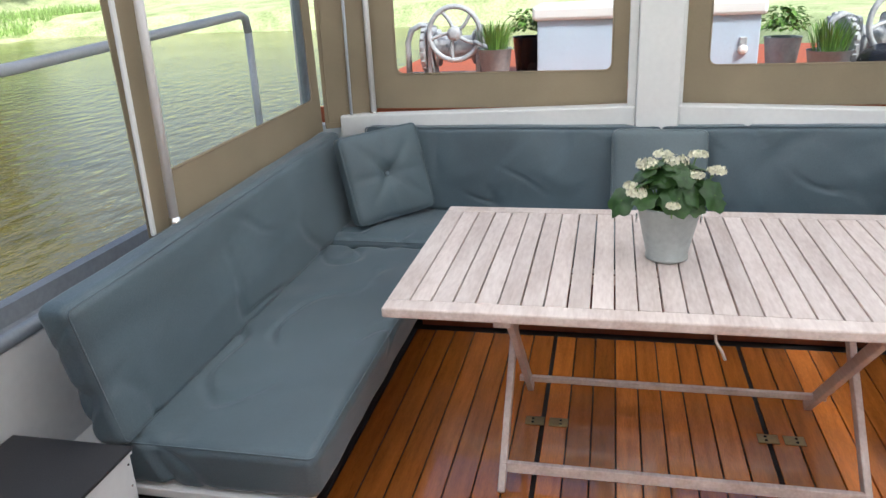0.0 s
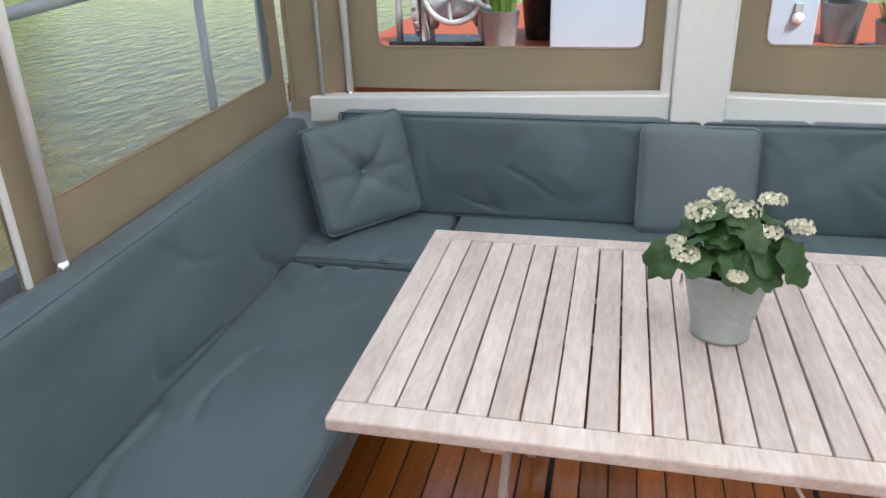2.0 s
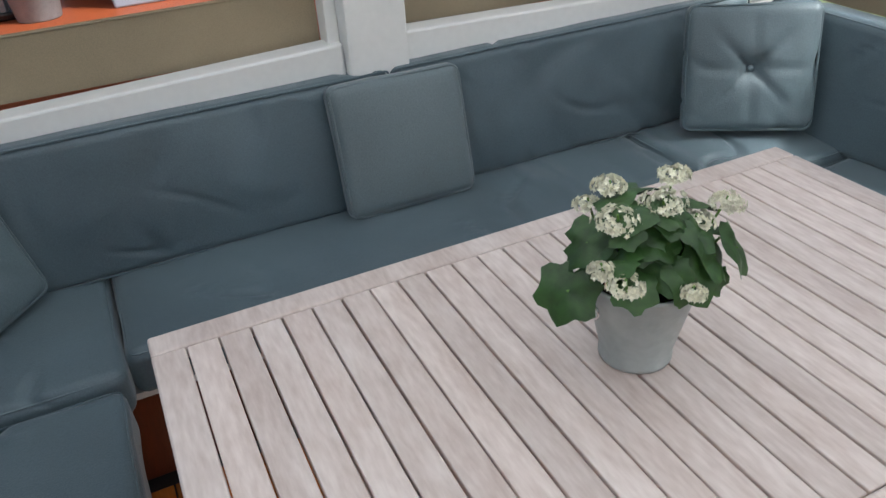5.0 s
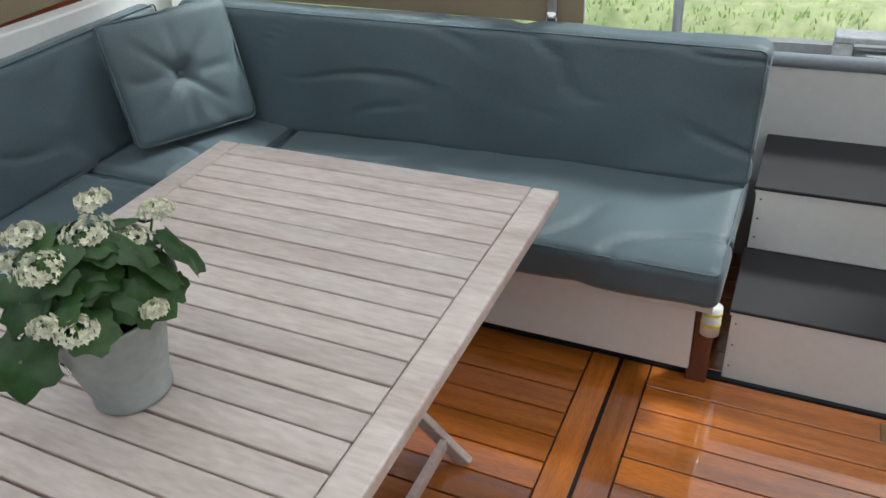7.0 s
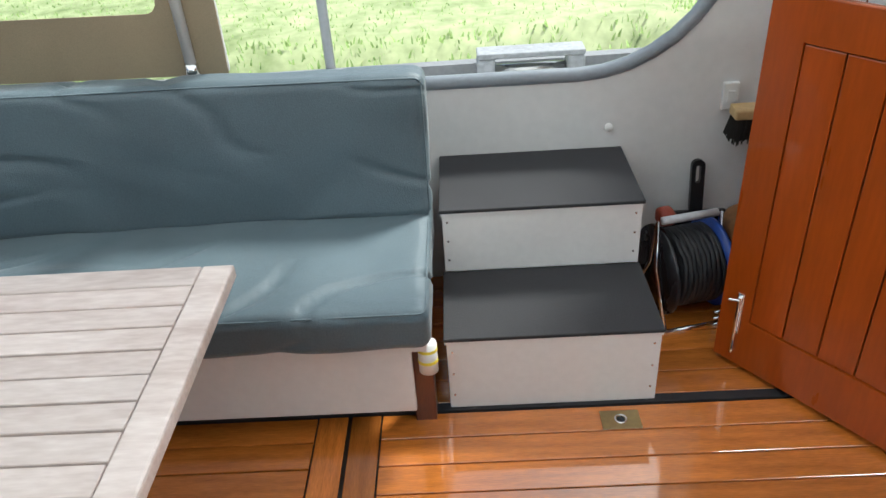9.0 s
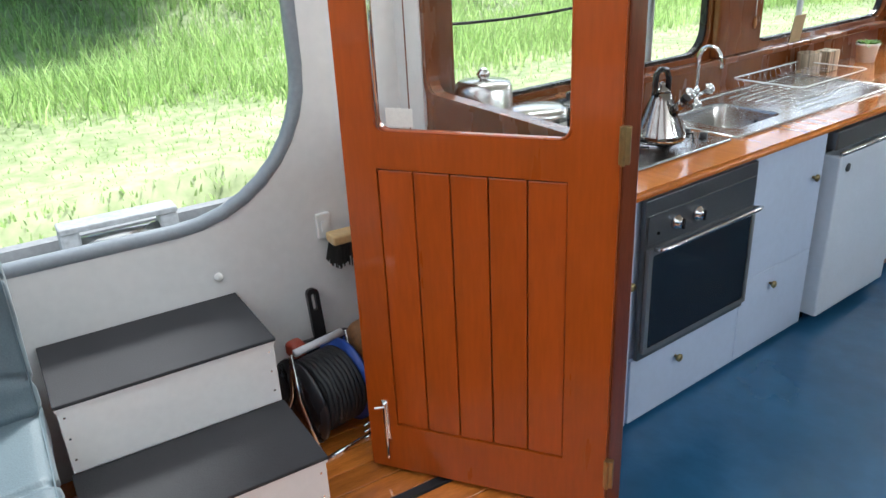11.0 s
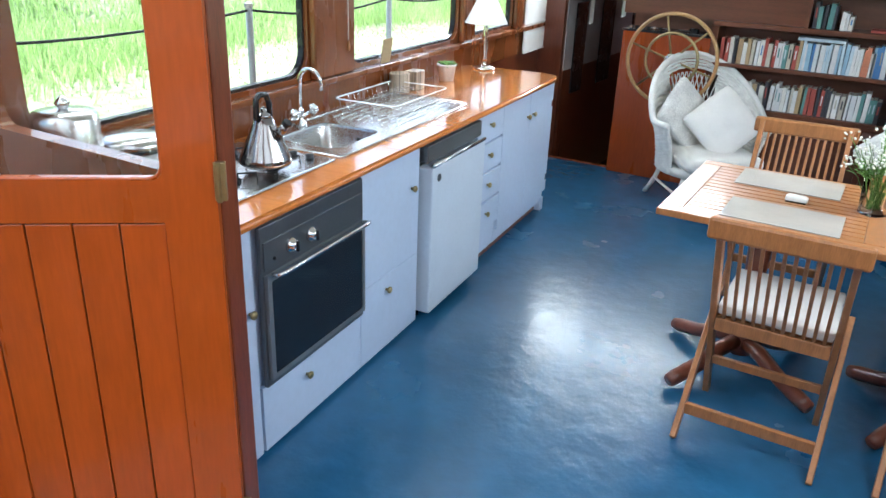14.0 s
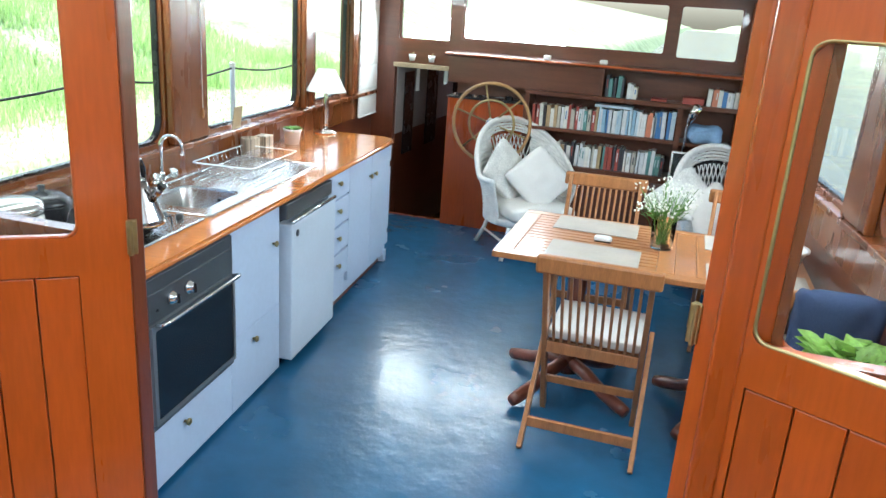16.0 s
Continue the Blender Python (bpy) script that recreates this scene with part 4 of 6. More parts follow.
loops = [[bm.verts.new((x, y, z)) for x, y in rrect(1.15 + d, 1.51 - d, 0.18 + d, 0.49 - d, max(0.05 - d * 0.3, 0.03), 6)] for d, z in ((0, 0.803), (0.006, 0.79), (0.016, 0.67), (0.04, 0.655))]
for a, b in zip(loops, loops[1:]):
    for k in range(len(a)):
        bm.faces.new((a[k], a[(k + 1) % len(a)], b[(k + 1) % len(a)], b[k]))
bm.faces.new(loops[-1])
part("bowl", bm, M_STEEL, t, smooth=True)
for i in range(9):
    v = 0.17 + i * 0.042
    part("drainer_rib", T([(1.62, v, 0.807), (2.24, v, 0.806)], 0.0024, sides=6), M_STEEL, t, smooth=True)
part("raised_edge", tube(bmesh.new(), [(x, y, 0.807) for x, y in rrect(1.055, 2.275, 0.10, 0.57, 0.03)], 0.005, sides=6, closed=True), M_STEEL, t, smooth=True)
for u in (1.46, 1.485):
    part("overflow", lathe([(0.008, 0), (0.008, 0.003)], 12, m=Matrix.Translation((1.497, 0.26 + (u - 1.46) * 1.4, 0.755)) @ Matrix.Rotation(radians(-90), 4, 'Y')), M_BLACK, t)
# tap
t = gthing("mixer_tap", "chrome mixer tap with a swan neck and two cross knobs", "tap", 1.40, 0.535, 0.806)
part("body", lathe([(0.028, 0), (0.028, 0.012), (0.016, 0.02), (0.015, 0.06), (0.018, 0.065), (0.010, 0.08)], 20), M_CHROME, t, smooth=True)
sp = [(0, 0, 0.06), (0, 0, 0.20)] + [(0, -0.055 + 0.055 * math.cos(a), 0.20 + 0.055 * math.sin(a)) for a in [i * math.pi / 10 for i in range(1, 11)]] + [(0, -0.112, 0.17)]
part("spout", T(sp, 0.0095, sides=12), M_CHROME, t, smooth=True)
for sx in (-1, 1):
    k = part("arm", T([(0, 0, 0.035), (sx * 0.055, -0.01, 0.055)], 0.009, sides=10), M_CHROME, t, smooth=True)
    part("knob", lathe([(0.012, -0.02), (0.026, -0.012), (0.028, 0.008), (0.016, 0.02)], 16, m=Matrix.Translation((sx * 0.072, -0.012, 0.062)) @ Matrix.Rotation(radians(70 * sx), 4, 'Y')), M_CHROME, k, smooth=True)
# hob
t = gthing("gas_hob", "stainless steel gas hob with black pan supports", "hob", 0.72, 0.335, 0.800)
part("tray", B(-0.30, 0.30, -0.235, 0.235, 0, 0.012, bevel=0.006), M_STEEL, t)
for bu, bv, r in ((-0.15, -0.09, 0.045), (0.10, -0.09, 0.035), (-0.15, 0.12, 0.035), (0.10, 0.12, 0.045)):
    bn = part("burner", lathe([(r, 0.012), (r, 0.022), (r * 0.8, 0.026), (r * 0.78, 0.034), (0.004, 0.036)], 24, m=Matrix.Translation((bu, bv, 0))), M_BLACK, t, smooth=True)
    for q in range(4):
        bm = bmesh.new()
        a = q * math.pi / 2 + math.pi / 4
        c, s_ = math.cos(a), math.sin(a)
        tube(bm, [(bu + 0.10 * c, bv + 0.10 * s_, 0.013), (bu + 0.095 * c, bv + 0.095 * s_, 0.042), (bu + 0.03 * c, bv + 0.03 * s_, 0.042)], 0.004, sides=6)
        part("pan_support", bm, M_BLACK, bn)
for i in range(4):
    part("knob", lathe([(0.016, 0.012), (0.015, 0.030), (0.004, 0.032)], 16, m=Matrix.Translation((0.245, -0.15 + i * 0.075, 0))), M_BLACK, t, smooth=True)
# kettle
M_KETTLE = mat("darkened_steel", (0.34, 0.32, 0.31), 0.14, 1.0, var=0.06, scale=14, bump=0)
t = gthing("kettle", "polished steel conical kettle on the hob", "kettle", 0.74, 0.215, 0.842)
part("body", lathe([(0.088, 0), (0.096, 0.012), (0.090, 0.03), (0.040, 0.145), (0.034, 0.165), (0.022, 0.175)], 32), M_KETTLE, t, smooth=True)
part("lid", lathe([(0.030, 0.170), (0.022, 0.182), (0.010, 0.188), (0.012, 0.20), (0.004, 0.206)], 20), M_KETTLE, t, smooth=True)
part("handle", T([(0.035, 0, 0.165), (0.034, 0, 0.215), (0.018, 0, 0.245), (-0.018, 0, 0.25), (-0.036, 0, 0.235), (-0.040, 0, 0.165)], 0.011, sides=10), M_BLACK, t, "black plastic kettle handle", smooth=True)
sp2 = part("spout", T([(0.0, -0.045, 0.10), (0.0, -0.080, 0.135), (0.0, -0.095, 0.155)], 0.016, sides=12, taper=[1.2, 1.0, 0.85]), M_KETTLE, t, smooth=True)
part("whistle", T([(0.0, -0.092, 0.152), (0.0, -0.104, 0.166)], 0.016, sides=12), M_BLACK, sp2)
# jug, jars and pans by the bulkhead
t = gthing("steel_jug", "brushed steel lidded jug on the worktop", "jug", 0.18, 0.51, 0.800)
part("body", lathe([(0.055, 0), (0.057, 0.01), (0.055, 0.16), (0.050, 0.170), (0.004, 0.174)], 28), M_STEEL, t, smooth=True)
part("lid_knob", lathe([(0.006, 0.172), (0.014, 0.184), (0.004, 0.196)], 14), M_CHROME, t, smooth=True)
part("handle", T([(-0.052, 0, 0.14), (-0.085, 0, 0.135), (-0.09, 0, 0.07), (-0.054, 0, 0.04)], 0.007, sides=8), M_CHROME, t, smooth=True)
t.matrix_basis = t.matrix_basis @ Matrix.Scale(1.75, 4)
t = gthing("storage_jar", "glass jar with a steel lid", "jar", 0.42, 0.50, 0.800)
part("jar", lathe([(0.05, 0), (0.055, 0.008), (0.055, 0.06), (0.048, 0.07)], 24), mat("milky_glass", (0.55, 0.56, 0.52), 0.15), t, smooth=True)
part("lid", lathe([(0.056, 0.068), (0.056, 0.085), (0.045, 0.092), (0.004, 0.094)], 24), M_STEEL, t, smooth=True)
t.matrix_basis = t.matrix_basis @ Matrix.Scale(1.9, 4)
t = gthing("frying_pan", "black frying pan beside the hob", "pan", 0.30, 0.30, 0.800, turn=25)
part("pan", lathe([(0.10, 0.0), (0.125, 0.045), (0.128, 0.047), (0.122, 0.044), (0.098, 0.006)], 28), M_BLACK, t, smooth=True)
part("handle", T([(0.12, 0, 0.04), (0.20, 0, 0.06), (0.27, 0, 0.065)], 0.009, sides=8), M_BLACK, t, smooth=True)
t = gthing("dark_pot", "dark lidded cooking pot on the worktop", "pot", 0.60, 0.52, 0.812)
part("pot", lathe([(0.095, 0), (0.10, 0.01), (0.10, 0.105), (0.102, 0.11)], 28), M_BLACK, t, smooth=True)
part("lid", lathe([(0.10, 0.11), (0.104, 0.118), (0.07, 0.145), (0.012, 0.155), (0.014, 0.178), (0.004, 0.182)], 24), M_BLACK, t, smooth=True)
# dish rack
t = gthing("dish_rack", "white wire dish rack by the sink", "dish rack", 2.01, 0.405, 0.806)
part("top_rim", tube(bmesh.new(), [(x, y, 0.062) for x, y in rrect(-0.28, 0.30, -0.17, 0.17, 0.03)], 0.0030, sides=8, closed=True), M_WHITE, t, smooth=True)
part("bottom_rim", tube(bmesh.new(), [(x, y, 0.006) for x, y in rrect(-0.26, 0.28, -0.15, 0.15, 0.03)], 0.003, sides=6, closed=True), M_STEEL, t, smooth=True)
for i in range(12):
    x = -0.24 + i * 0.045
    part("wire", T([(x, -0.17, 0.062), (x, -0.15, 0.006), (x, 0.15, 0.006), (x, 0.17, 0.062)], 0.0013, sides=5), M_STEEL, t)
for i in range(7):
    x = -0.10 + i * 0.045
    part("plate_loop", T([(x, -0.06, 0.006), (x, -0.05, 0.065), (x, 0.05, 0.065), (x, 0.06, 0.006)], 0.0018, sides=5), M_STEEL, t)
# striped canisters, herb pot, card, lamp
M_STRIPE = mat("striped_canister", (0.42, 0.34, 0.25), 0.5, var=0.6, scale=30, fine=60, stretch=(1, 1, 0.01), bump=0)
t = gthing("striped_canister", "striped grey and brown utensil canister", "canister", 2.34, 0.545, 0.806)
part("body", lathe([(0.055, 0), (0.056, 0.10), (0.052, 0.105), (0.050, 0.02)], 24, cap=False), M_STRIPE, t, smooth=True)
t = gthing("striped_canister", "striped grey and brown box canister", "canister", 2.49, 0.53, 0.800)
part("body", B(-0.05, 0.05, -0.04, 0.04, 0, 0.105, bevel=0.004), M_STRIPE, t)
t = gthing("herb_pot", "white pot with green herbs on the worktop", "plant pot", 2.85, 0.50, 0.800)
part("pot", lathe([(0.045, 0), (0.056, 0.085), (0.060, 0.088), (0.060, 0.098), (0.052, 0.098), (0.048, 0.08)], 24), M_WHITE, t, smooth=True)
bm = bmesh.new()
rnd = random.Random(5)
for i in range(60):
    a = rnd.uniform(0, 6.28)
    leaf(bm, (0.03 * math.cos(a), 0.03 * math.sin(a), 0.085), (math.cos(a), math.sin(a), rnd.uniform(0.4, 2)), rnd.uniform(0.03, 0.06), 0.010, 0.4)
part("leaves", bm, M_LIGHTLEAF, t)
t = gthing("card", "tan picture card standing on the window ledge", "card", 2.28, 0.605, 0.966)
part("sheet", B(-0.05, 0.05, -0.004, 0.0, 0, 0.13, m=Matrix.Rotation(radians(8), 4, 'X')), mat("tan_card", (0.42, 0.32, 0.18), 0.7), t)
t = gthing("table_lamp", "table lamp with a white pleated shade and chrome stem", "lamp", 3.31, 0.47, 0.800)
part("base", lathe([(0.07, 0), (0.07, 0.012), (0.03, 0.022), (0.015, 0.03)], 28), M_CHROME, t, smooth=True)
part("stem", lathe([(0.013, 0.028), (0.018, 0.06), (0.014, 0.09), (0.020, 0.13), (0.014, 0.17), (0.018, 0.21), (0.010, 0.25), (0.010, 0.30)], 20), M_CHROME, t, smooth=True)
part("shade", lathe([(0.125, 0.265), (0.055, 0.40), (0.053, 0.40), (0.122, 0.265)], 36, cap=False), M_FABRIC, t, "white cloth lampshade", smooth=True)
t.matrix_basis = t.matrix_basis @ Matrix.Translation((0.06, 0, 0)) @ Matrix.Scale(1.12, 4)
t = gthing("blind_cord", "thin blind cord with a wooden toggle", "cord", 1.90, 0.595, 0)
part("cord", T([(0, 0, 1.12), (0, 0, 1.85)], 0.002, sides=5), M_FABRIC, t)
part("toggle", lathe([(0.004, 1.07), (0.010, 1.09), (0.008, 1.11), (0.003, 1.125)], 12), M_WOODTEAK, t, smooth=True)
t = gthing("roman_blind", "white cloth roman blind with batten seams", "blind")
for i in range(5):
    z = 1.86 - i * 0.22
    part("fold", cushion((0.60, 0.010, 0.215), 0.004, 8, 0.004, 0.002, 40 + i, lambda p, z=z: Vector((p.x + 4.78, p.y + 0.60, p.z + z - 0.11))), M_FABRIC, t, smooth=True)
    part("batten", T([(4.49, 0.592, z - 0.218), (5.07, 0.592, z - 0.218)], 0.005, sides=6), M_FABRIC, t)

# ---- forward end of the saloon ----
YF = -4.75
t = thing("bookshelf", "built-in red mahogany bookshelf along the forward bulkhead", "bookshelf")
for z in (0.505, 0.805):
    part("shelf", B(-0.52, 0.66, YB + 0.002, YF, z, z + 0.025, bevel=0.003), M_SHELFWOOD, t)
part("shelf", B(-0.95, 0.70, YB + 0.002, YF, 1.085, 1.118, bevel=0.003), M_SHELFWOOD, t)
part("shelf", B(-0.95, -0.56, YB + 0.002, YF, 0.80, 0.825, bevel=0.003), M_SHELFWOOD, t)
part("top", B(-0.97, 1.40, YB + 0.002, YF + 0.02, 1.335, 1.365, bevel=0.006), M_SHELFWOOD, t)
part("upright", B(0.08, 0.105, YB + 0.002, YF - 0.004, 1.118, 1.334), M_SHELFWOOD, t)
part("upright", B(0.66, 0.70, YB + 0.002, YF - 0.002, ZF, 1.084), M_SHELFWOOD, t)
part("upright", B(-0.56, -0.522, YB + 0.002, YF - 0.004, ZF, 1.084), M_SHELFWOOD, t)
part("upright", B(-1.00, -0.952, YB + 0.002, YF + 0.004, ZF, 1.90), M_MAHOG, t)
part("base_panel", B(-0.52, 0.66, YF - 0.03, YF - 0.01, ZF, 0.504), M_SHELFWOOD, t)
part("upper_panel", B(0.107, 1.38, YF - 0.06, YF - 0.04, 1.119, 1.334), M_SHELFWOOD, t)
part("top_moulding", T([(-0.97, YF + 0.022, 1.352), (0.2, YF + 0.022, 1.352), (1.40, YF + 0.022, 1.352)], 0.009, sides=8), M_MAHOG, t, smooth=True)
t = thing("helm_console", "mahogany steering console with a dark instrument top", "console")
part("body", B(0.703, 1.36, YB + 0.002, YF, ZF, 0.99, bevel=0.004), M_MAHOG, t)
part("top", B(0.71, 1.37, YB + 0.002, YF + 0.01, 0.991, 1.008, bevel=0.003), M_BLACK, t)
for i in range(6):
    part("switch", B(1.08 + i * 0.045, 1.10 + i * 0.045, YF - 0.07, YF - 0.04, 1.008, 1.03, bevel=0.002), M_CHROME if i % 2 else M_BLACK, t)
part("dial", lathe([(0.035, 0), (0.035, 0.03), (0.004, 0.034)], 20, m=Matrix.Translation((0.85, YF - 0.09, 1.008))), M_BLACK, t)
t = thing("steering_wheel", "large wooden-rimmed steering wheel with brass spokes", "steering wheel", basis((0.93, YF + 0.14, 0.83), (1, 0, 0), (0, 0, 1), (0, -1, 0)))
C = lambda r, n=40: [(r * math.cos(2 * math.pi * i / n), r * math.sin(2 * math.pi * i / n), 0) for i in range(n)]
part("rim", tube(bmesh.new(), C(0.325), 0.014, sides=10, closed=True), mat("honey_wood_rim", (0.42, 0.24, 0.09), 0.3, coat=0.4), t, smooth=True)
part("inner_ring", tube(bmesh.new(), C(0.19), 0.011, sides=8, closed=True), M_BRASS, t, smooth=True)
part("hub", lathe([(0.045, -0.03), (0.05, 0), (0.035, 0.03), (0.004, 0.035)], 20), M_CHROME, t, smooth=True)
for i in range(6):
    a = i * math.pi / 3 + 0.3
    part("spoke", T([(0.04 * math.cos(a), 0.04 * math.sin(a), 0), (0.318 * math.cos(a), 0.318 * math.sin(a), 0)], 0.008, sides=8), M_BRASS, t, smooth=True)
part("shaft", T([(0, 0, 0.02), (0, 0, 0.138)], 0.02, sides=12), M_CHROME, t)

# books
BOOKCOL = [(0.72, 0.70, 0.64), (0.66, 0.66, 0.66), (0.30, 0.45, 0.58), (0.08, 0.20, 0.42), (0.36, 0.07, 0.05), (0.05, 0.05, 0.06), (0.42, 0.30, 0.16),
           (0.52, 0.62, 0.68), (0.12, 0.26, 0.24), (0.60, 0.22, 0.12), (0.50, 0.46, 0.38), (0.75, 0.74, 0.72)]
BOOKM = [mat(f"book_cover_{'abcdefghijkl'[i]}", c, 0.55, var=0.08, scale=20) for i, c in enumerate(BOOKCOL)]
M_PAGES = mat("paper_pages", (0.72, 0.68, 0.58), 0.8, fine=200, stretch=(40, 1, 1))
BOOKNAME = ["cream", "pale grey", "mid blue", "navy blue", "dark red", "black", "tan", "light blue", "dark green", "orange-red", "beige", "white"]


def book(x, z, w, h, k, tilt=0.0):
    t = thing("book", f"{BOOKNAME[k]} book standing on the shelf", "book", Matrix.Translation((x, YF - 0.035, z)) @ Matrix.Rotation(tilt, 4, 'Y'), "books on the shelf")
    bm = B(-w / 2, -w / 2 + 0.002, -0.15, 0, 0, h)
    box(bm, w / 2 - 0.002, w / 2, -0.15, 0, 0, h)
    box(bm, -w / 2 + 0.0015, w / 2 - 0.0015, -0.003, 0.0015, 0, h)
    part("cover", bm, BOOKM[k], t)
    part("pages", B(-w / 2 + 0.002, w / 2 - 0.002, -0.147, -0.003, 0.003, h - 0.004), M_PAGES, t)
    if w > 0.020 and (k + int(h * 1000)) % 3 == 0:
        part("title_bar", B(-w * 0.16, w * 0.16, 0.0016, 0.0022, h * 0.42, h * 0.8), BOOKM[(k * 5 + 3) % 12], t)


rnd = random.Random(11)
def row(x_from, x_to, z, hmin, hmax, pal):
    x = x_from
    while x > x_to:
        w = rnd.uniform(0.014, 0.034)
        book(x - w / 2, z, w, rnd.uniform(hmin, hmax), rnd.choice(pal), rnd.choice([0, 0, 0, 0.03, -0.02]))
        x -= w + rnd.choice([0.001, 0.001, 0.002, 0.008])


row(0.63, 0.40, 0.831, 0.15, 0.19, [0, 4, 6, 10, 6, 5, 4])
row(0.39, 0.10, 0.831, 0.16, 0.20, [0, 1, 11, 10, 6, 5, 4, 8])
row(0.09, -0.22, 0.831, 0.18, 0.205, [2, 7, 2, 1, 7, 3])
row(-0.23, -0.34, 0.831, 0.16, 0.20, [11, 9, 0])
row(-0.35, -0.51, 0.831, 0.19, 0.225, [3, 2, 9, 5, 1, 7])
row(0.56, 0.05, 0.531, 0.15, 0.20, [11, 0, 1, 11, 6, 10, 5])
row(0.02, -0.46, 0.531, 0.15, 0.20, [5, 4, 10, 0, 8, 1, 11])
row(0.06, -0.08, 1.119, 0.14, 0.17, [5, 5, 5, 8])
row(-0.11, -0.18, 1.119, 0.09, 0.12, [11, 1, 0])
row(-0.72, -0.93, 1.119, 0.11, 0.14, [11, 0, 3, 1, 9])
for i, (x, z, w, h, k) in enumerate(((-0.02, 1.03 + 0.002, 0.30, 0.02, 7), (-0.36, 1.119, 0.12, 0.018, 4), (-0.62, 1.119, 0.16, 0.05, 4))):
    t = thing("book", f"{BOOKNAME[k]} book lying flat", "book", Matrix.Translation((x, YF - 0.12, z)))
    part("cover", B(-w / 2, w / 2, -0.08, 0.08, 0, h, bevel=0.002), BOOKM[k], t)
solo("folded_cloth", cushion((0.26, 0.18, 0.13), 0.04, 12, 0.01, 0.02, 61, lambda p: p + Vector((-0.74, YF - 0.10, 0.892)), rough=9), mat("light_blue_cloth", (0.28, 0.42, 0.62), 0.8), "light blue folded clothes on the shelf", "cloth", smooth=True)
t = thing("reading_lamp", "white angled reading lamp with a crumpled metal head", "lamp", Matrix.Translation((-0.60, YF + 0.10, 0)))
part("stem", T([(0, 0.0, ZF + 0.62), (0, 0, 0.95), (-0.01, 0.02, 1.02)], 0.010, sides=8), M_CHROME, t, smooth=True)
part("head", T([(-0.01, 0.02, 1.0), (-0.03, 0.05, 1.06), (-0.06, 0.08, 1.13)], 0.032, sides=10, taper=[0.6, 1.0, 1.1]), M_CHROME, t, smooth=True)
part("base", lathe([(0.07, 0), (0.07, 0.015), (0.012, 0.025)], 20, m=Matrix.Translation((0, 0, ZF + 0.60))), M_BLACK, t)
t = thing("side_table", "low dark side table by the bookshelf", "table", Matrix.Translation((-0.62, YF + 0.12, ZF)))
part("top", B(-0.22, 0.22, -0.11, 0.14, 0.565, 0.60, bevel=0.004), M_DARKMAHOG_SHADE, t)
for x in (-0.19, 0.19):
    for y in (-0.08, 0.11):
        part("leg", B(x - 0.018, x + 0.018, y - 0.018, y + 0.018, 0, 0.565, bevel=0.003), M_DARKMAHOG_SHADE, t)
t = thing("monitor", "grey framed flat screen on the side table", "monitor", Matrix.Translation((-0.72, YF + 0.20, ZF + 0.60)) @ Matrix.Rotation(radians(8), 4, 'X'))
part("frame", ring(rrect(-0.2, 0.2, 0.02, 0.30, 0.008), rrect(-0.185, 0.185, 0.035, 0.285, 0.004), -0.012, 0.012), M_STEEL, t)
part("screen", B(-0.188, 0.188, -0.006, 0.006, 0.033, 0.287), M_DARKGLASS, t)
part("foot", B(-0.08, 0.08, -0.05, 0.05, 0, 0.02, bevel=0.004), M_STEEL, t)
for x in (1.78, 1.60):
    t = thing("wall_cup", "small white cup hanging on the bulkhead", "cup", Matrix.Translation((x, YB + 0.045, 1.25)), "cups on the bulkhead")
    part("cup", lathe([(0.022, 0), (0.032, 0.055), (0.030, 0.055), (0.020, 0.006)], 18), M_WHITE, t, smooth=True)
    part("hook", T([(0, -0.045, 0.07), (0, 0.0, 0.065), (0, 0.01, 0.05)], 0.003, sides=6), M_BRASS, t)
for x in (0.55, 0.10):
    t = thing("window_clip", "white plastic clip on the window ledge", "clip", Matrix.Translation((x, YF - 0.02, 1.366)))
    part("clip", B(-0.03, 0.03, -0.02, 0.02, 0, 0.035, bevel=0.008), M_WHITE, t)
# flat black sheets on the wall paint the darkness of its windows
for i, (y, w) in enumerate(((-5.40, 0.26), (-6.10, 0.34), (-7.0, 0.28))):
    t = thing("passage_opening", "black panel painting the darkness of a window in the passage wall", "panel", Matrix.Translation((1.95, y, 0)))
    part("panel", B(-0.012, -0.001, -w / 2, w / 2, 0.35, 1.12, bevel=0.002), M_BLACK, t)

# ---- saloon table ----
t = thing("dining_table", "long slatted teak dining table on pedestal feet", "table")
X0, X1, YA, YZ, ZT = -1.225, 0.215, -2.74, -1.86, 0.63
for y0, y1 in ((YA, YA + 0.07), (YZ - 0.07, YZ)):
    part("frame_rail", B(X0, X1, y0, y1, ZT - 0.03, ZT, bevel=0.005), M_WOODTEAK, t)
for x0, x1 in ((X0, X0 + 0.08), (-0.62, -0.54), (-0.80, -0.72), (X1 - 0.09, X1)):
    part("frame_stile", B(x0, x1, YA + 0.071, YZ - 0.071, ZT - 0.03, ZT, bevel=0.004), M_WOODTEAK, t)
part("centre_board", B(-0.719, -0.621, YA + 0.071, YZ - 0.071, ZT - 0.03, ZT - 0.002, bevel=0.003), M_WOODTEAK, t)
ns = 14
sw = (YZ - YA - 0.142) / ns
for x0, x1 in ((-0.539, X1 - 0.091), (X0 + 0.091, -0.801)):
    for i in range(ns):
        y = YA + 0.071 + i * sw
        part("slat", B(x0, x1, y + 0.003, y + sw - 0.003, ZT - 0.026, ZT - 0.001, bevel=0.002, seg=1), M_WOODTEAK, t)
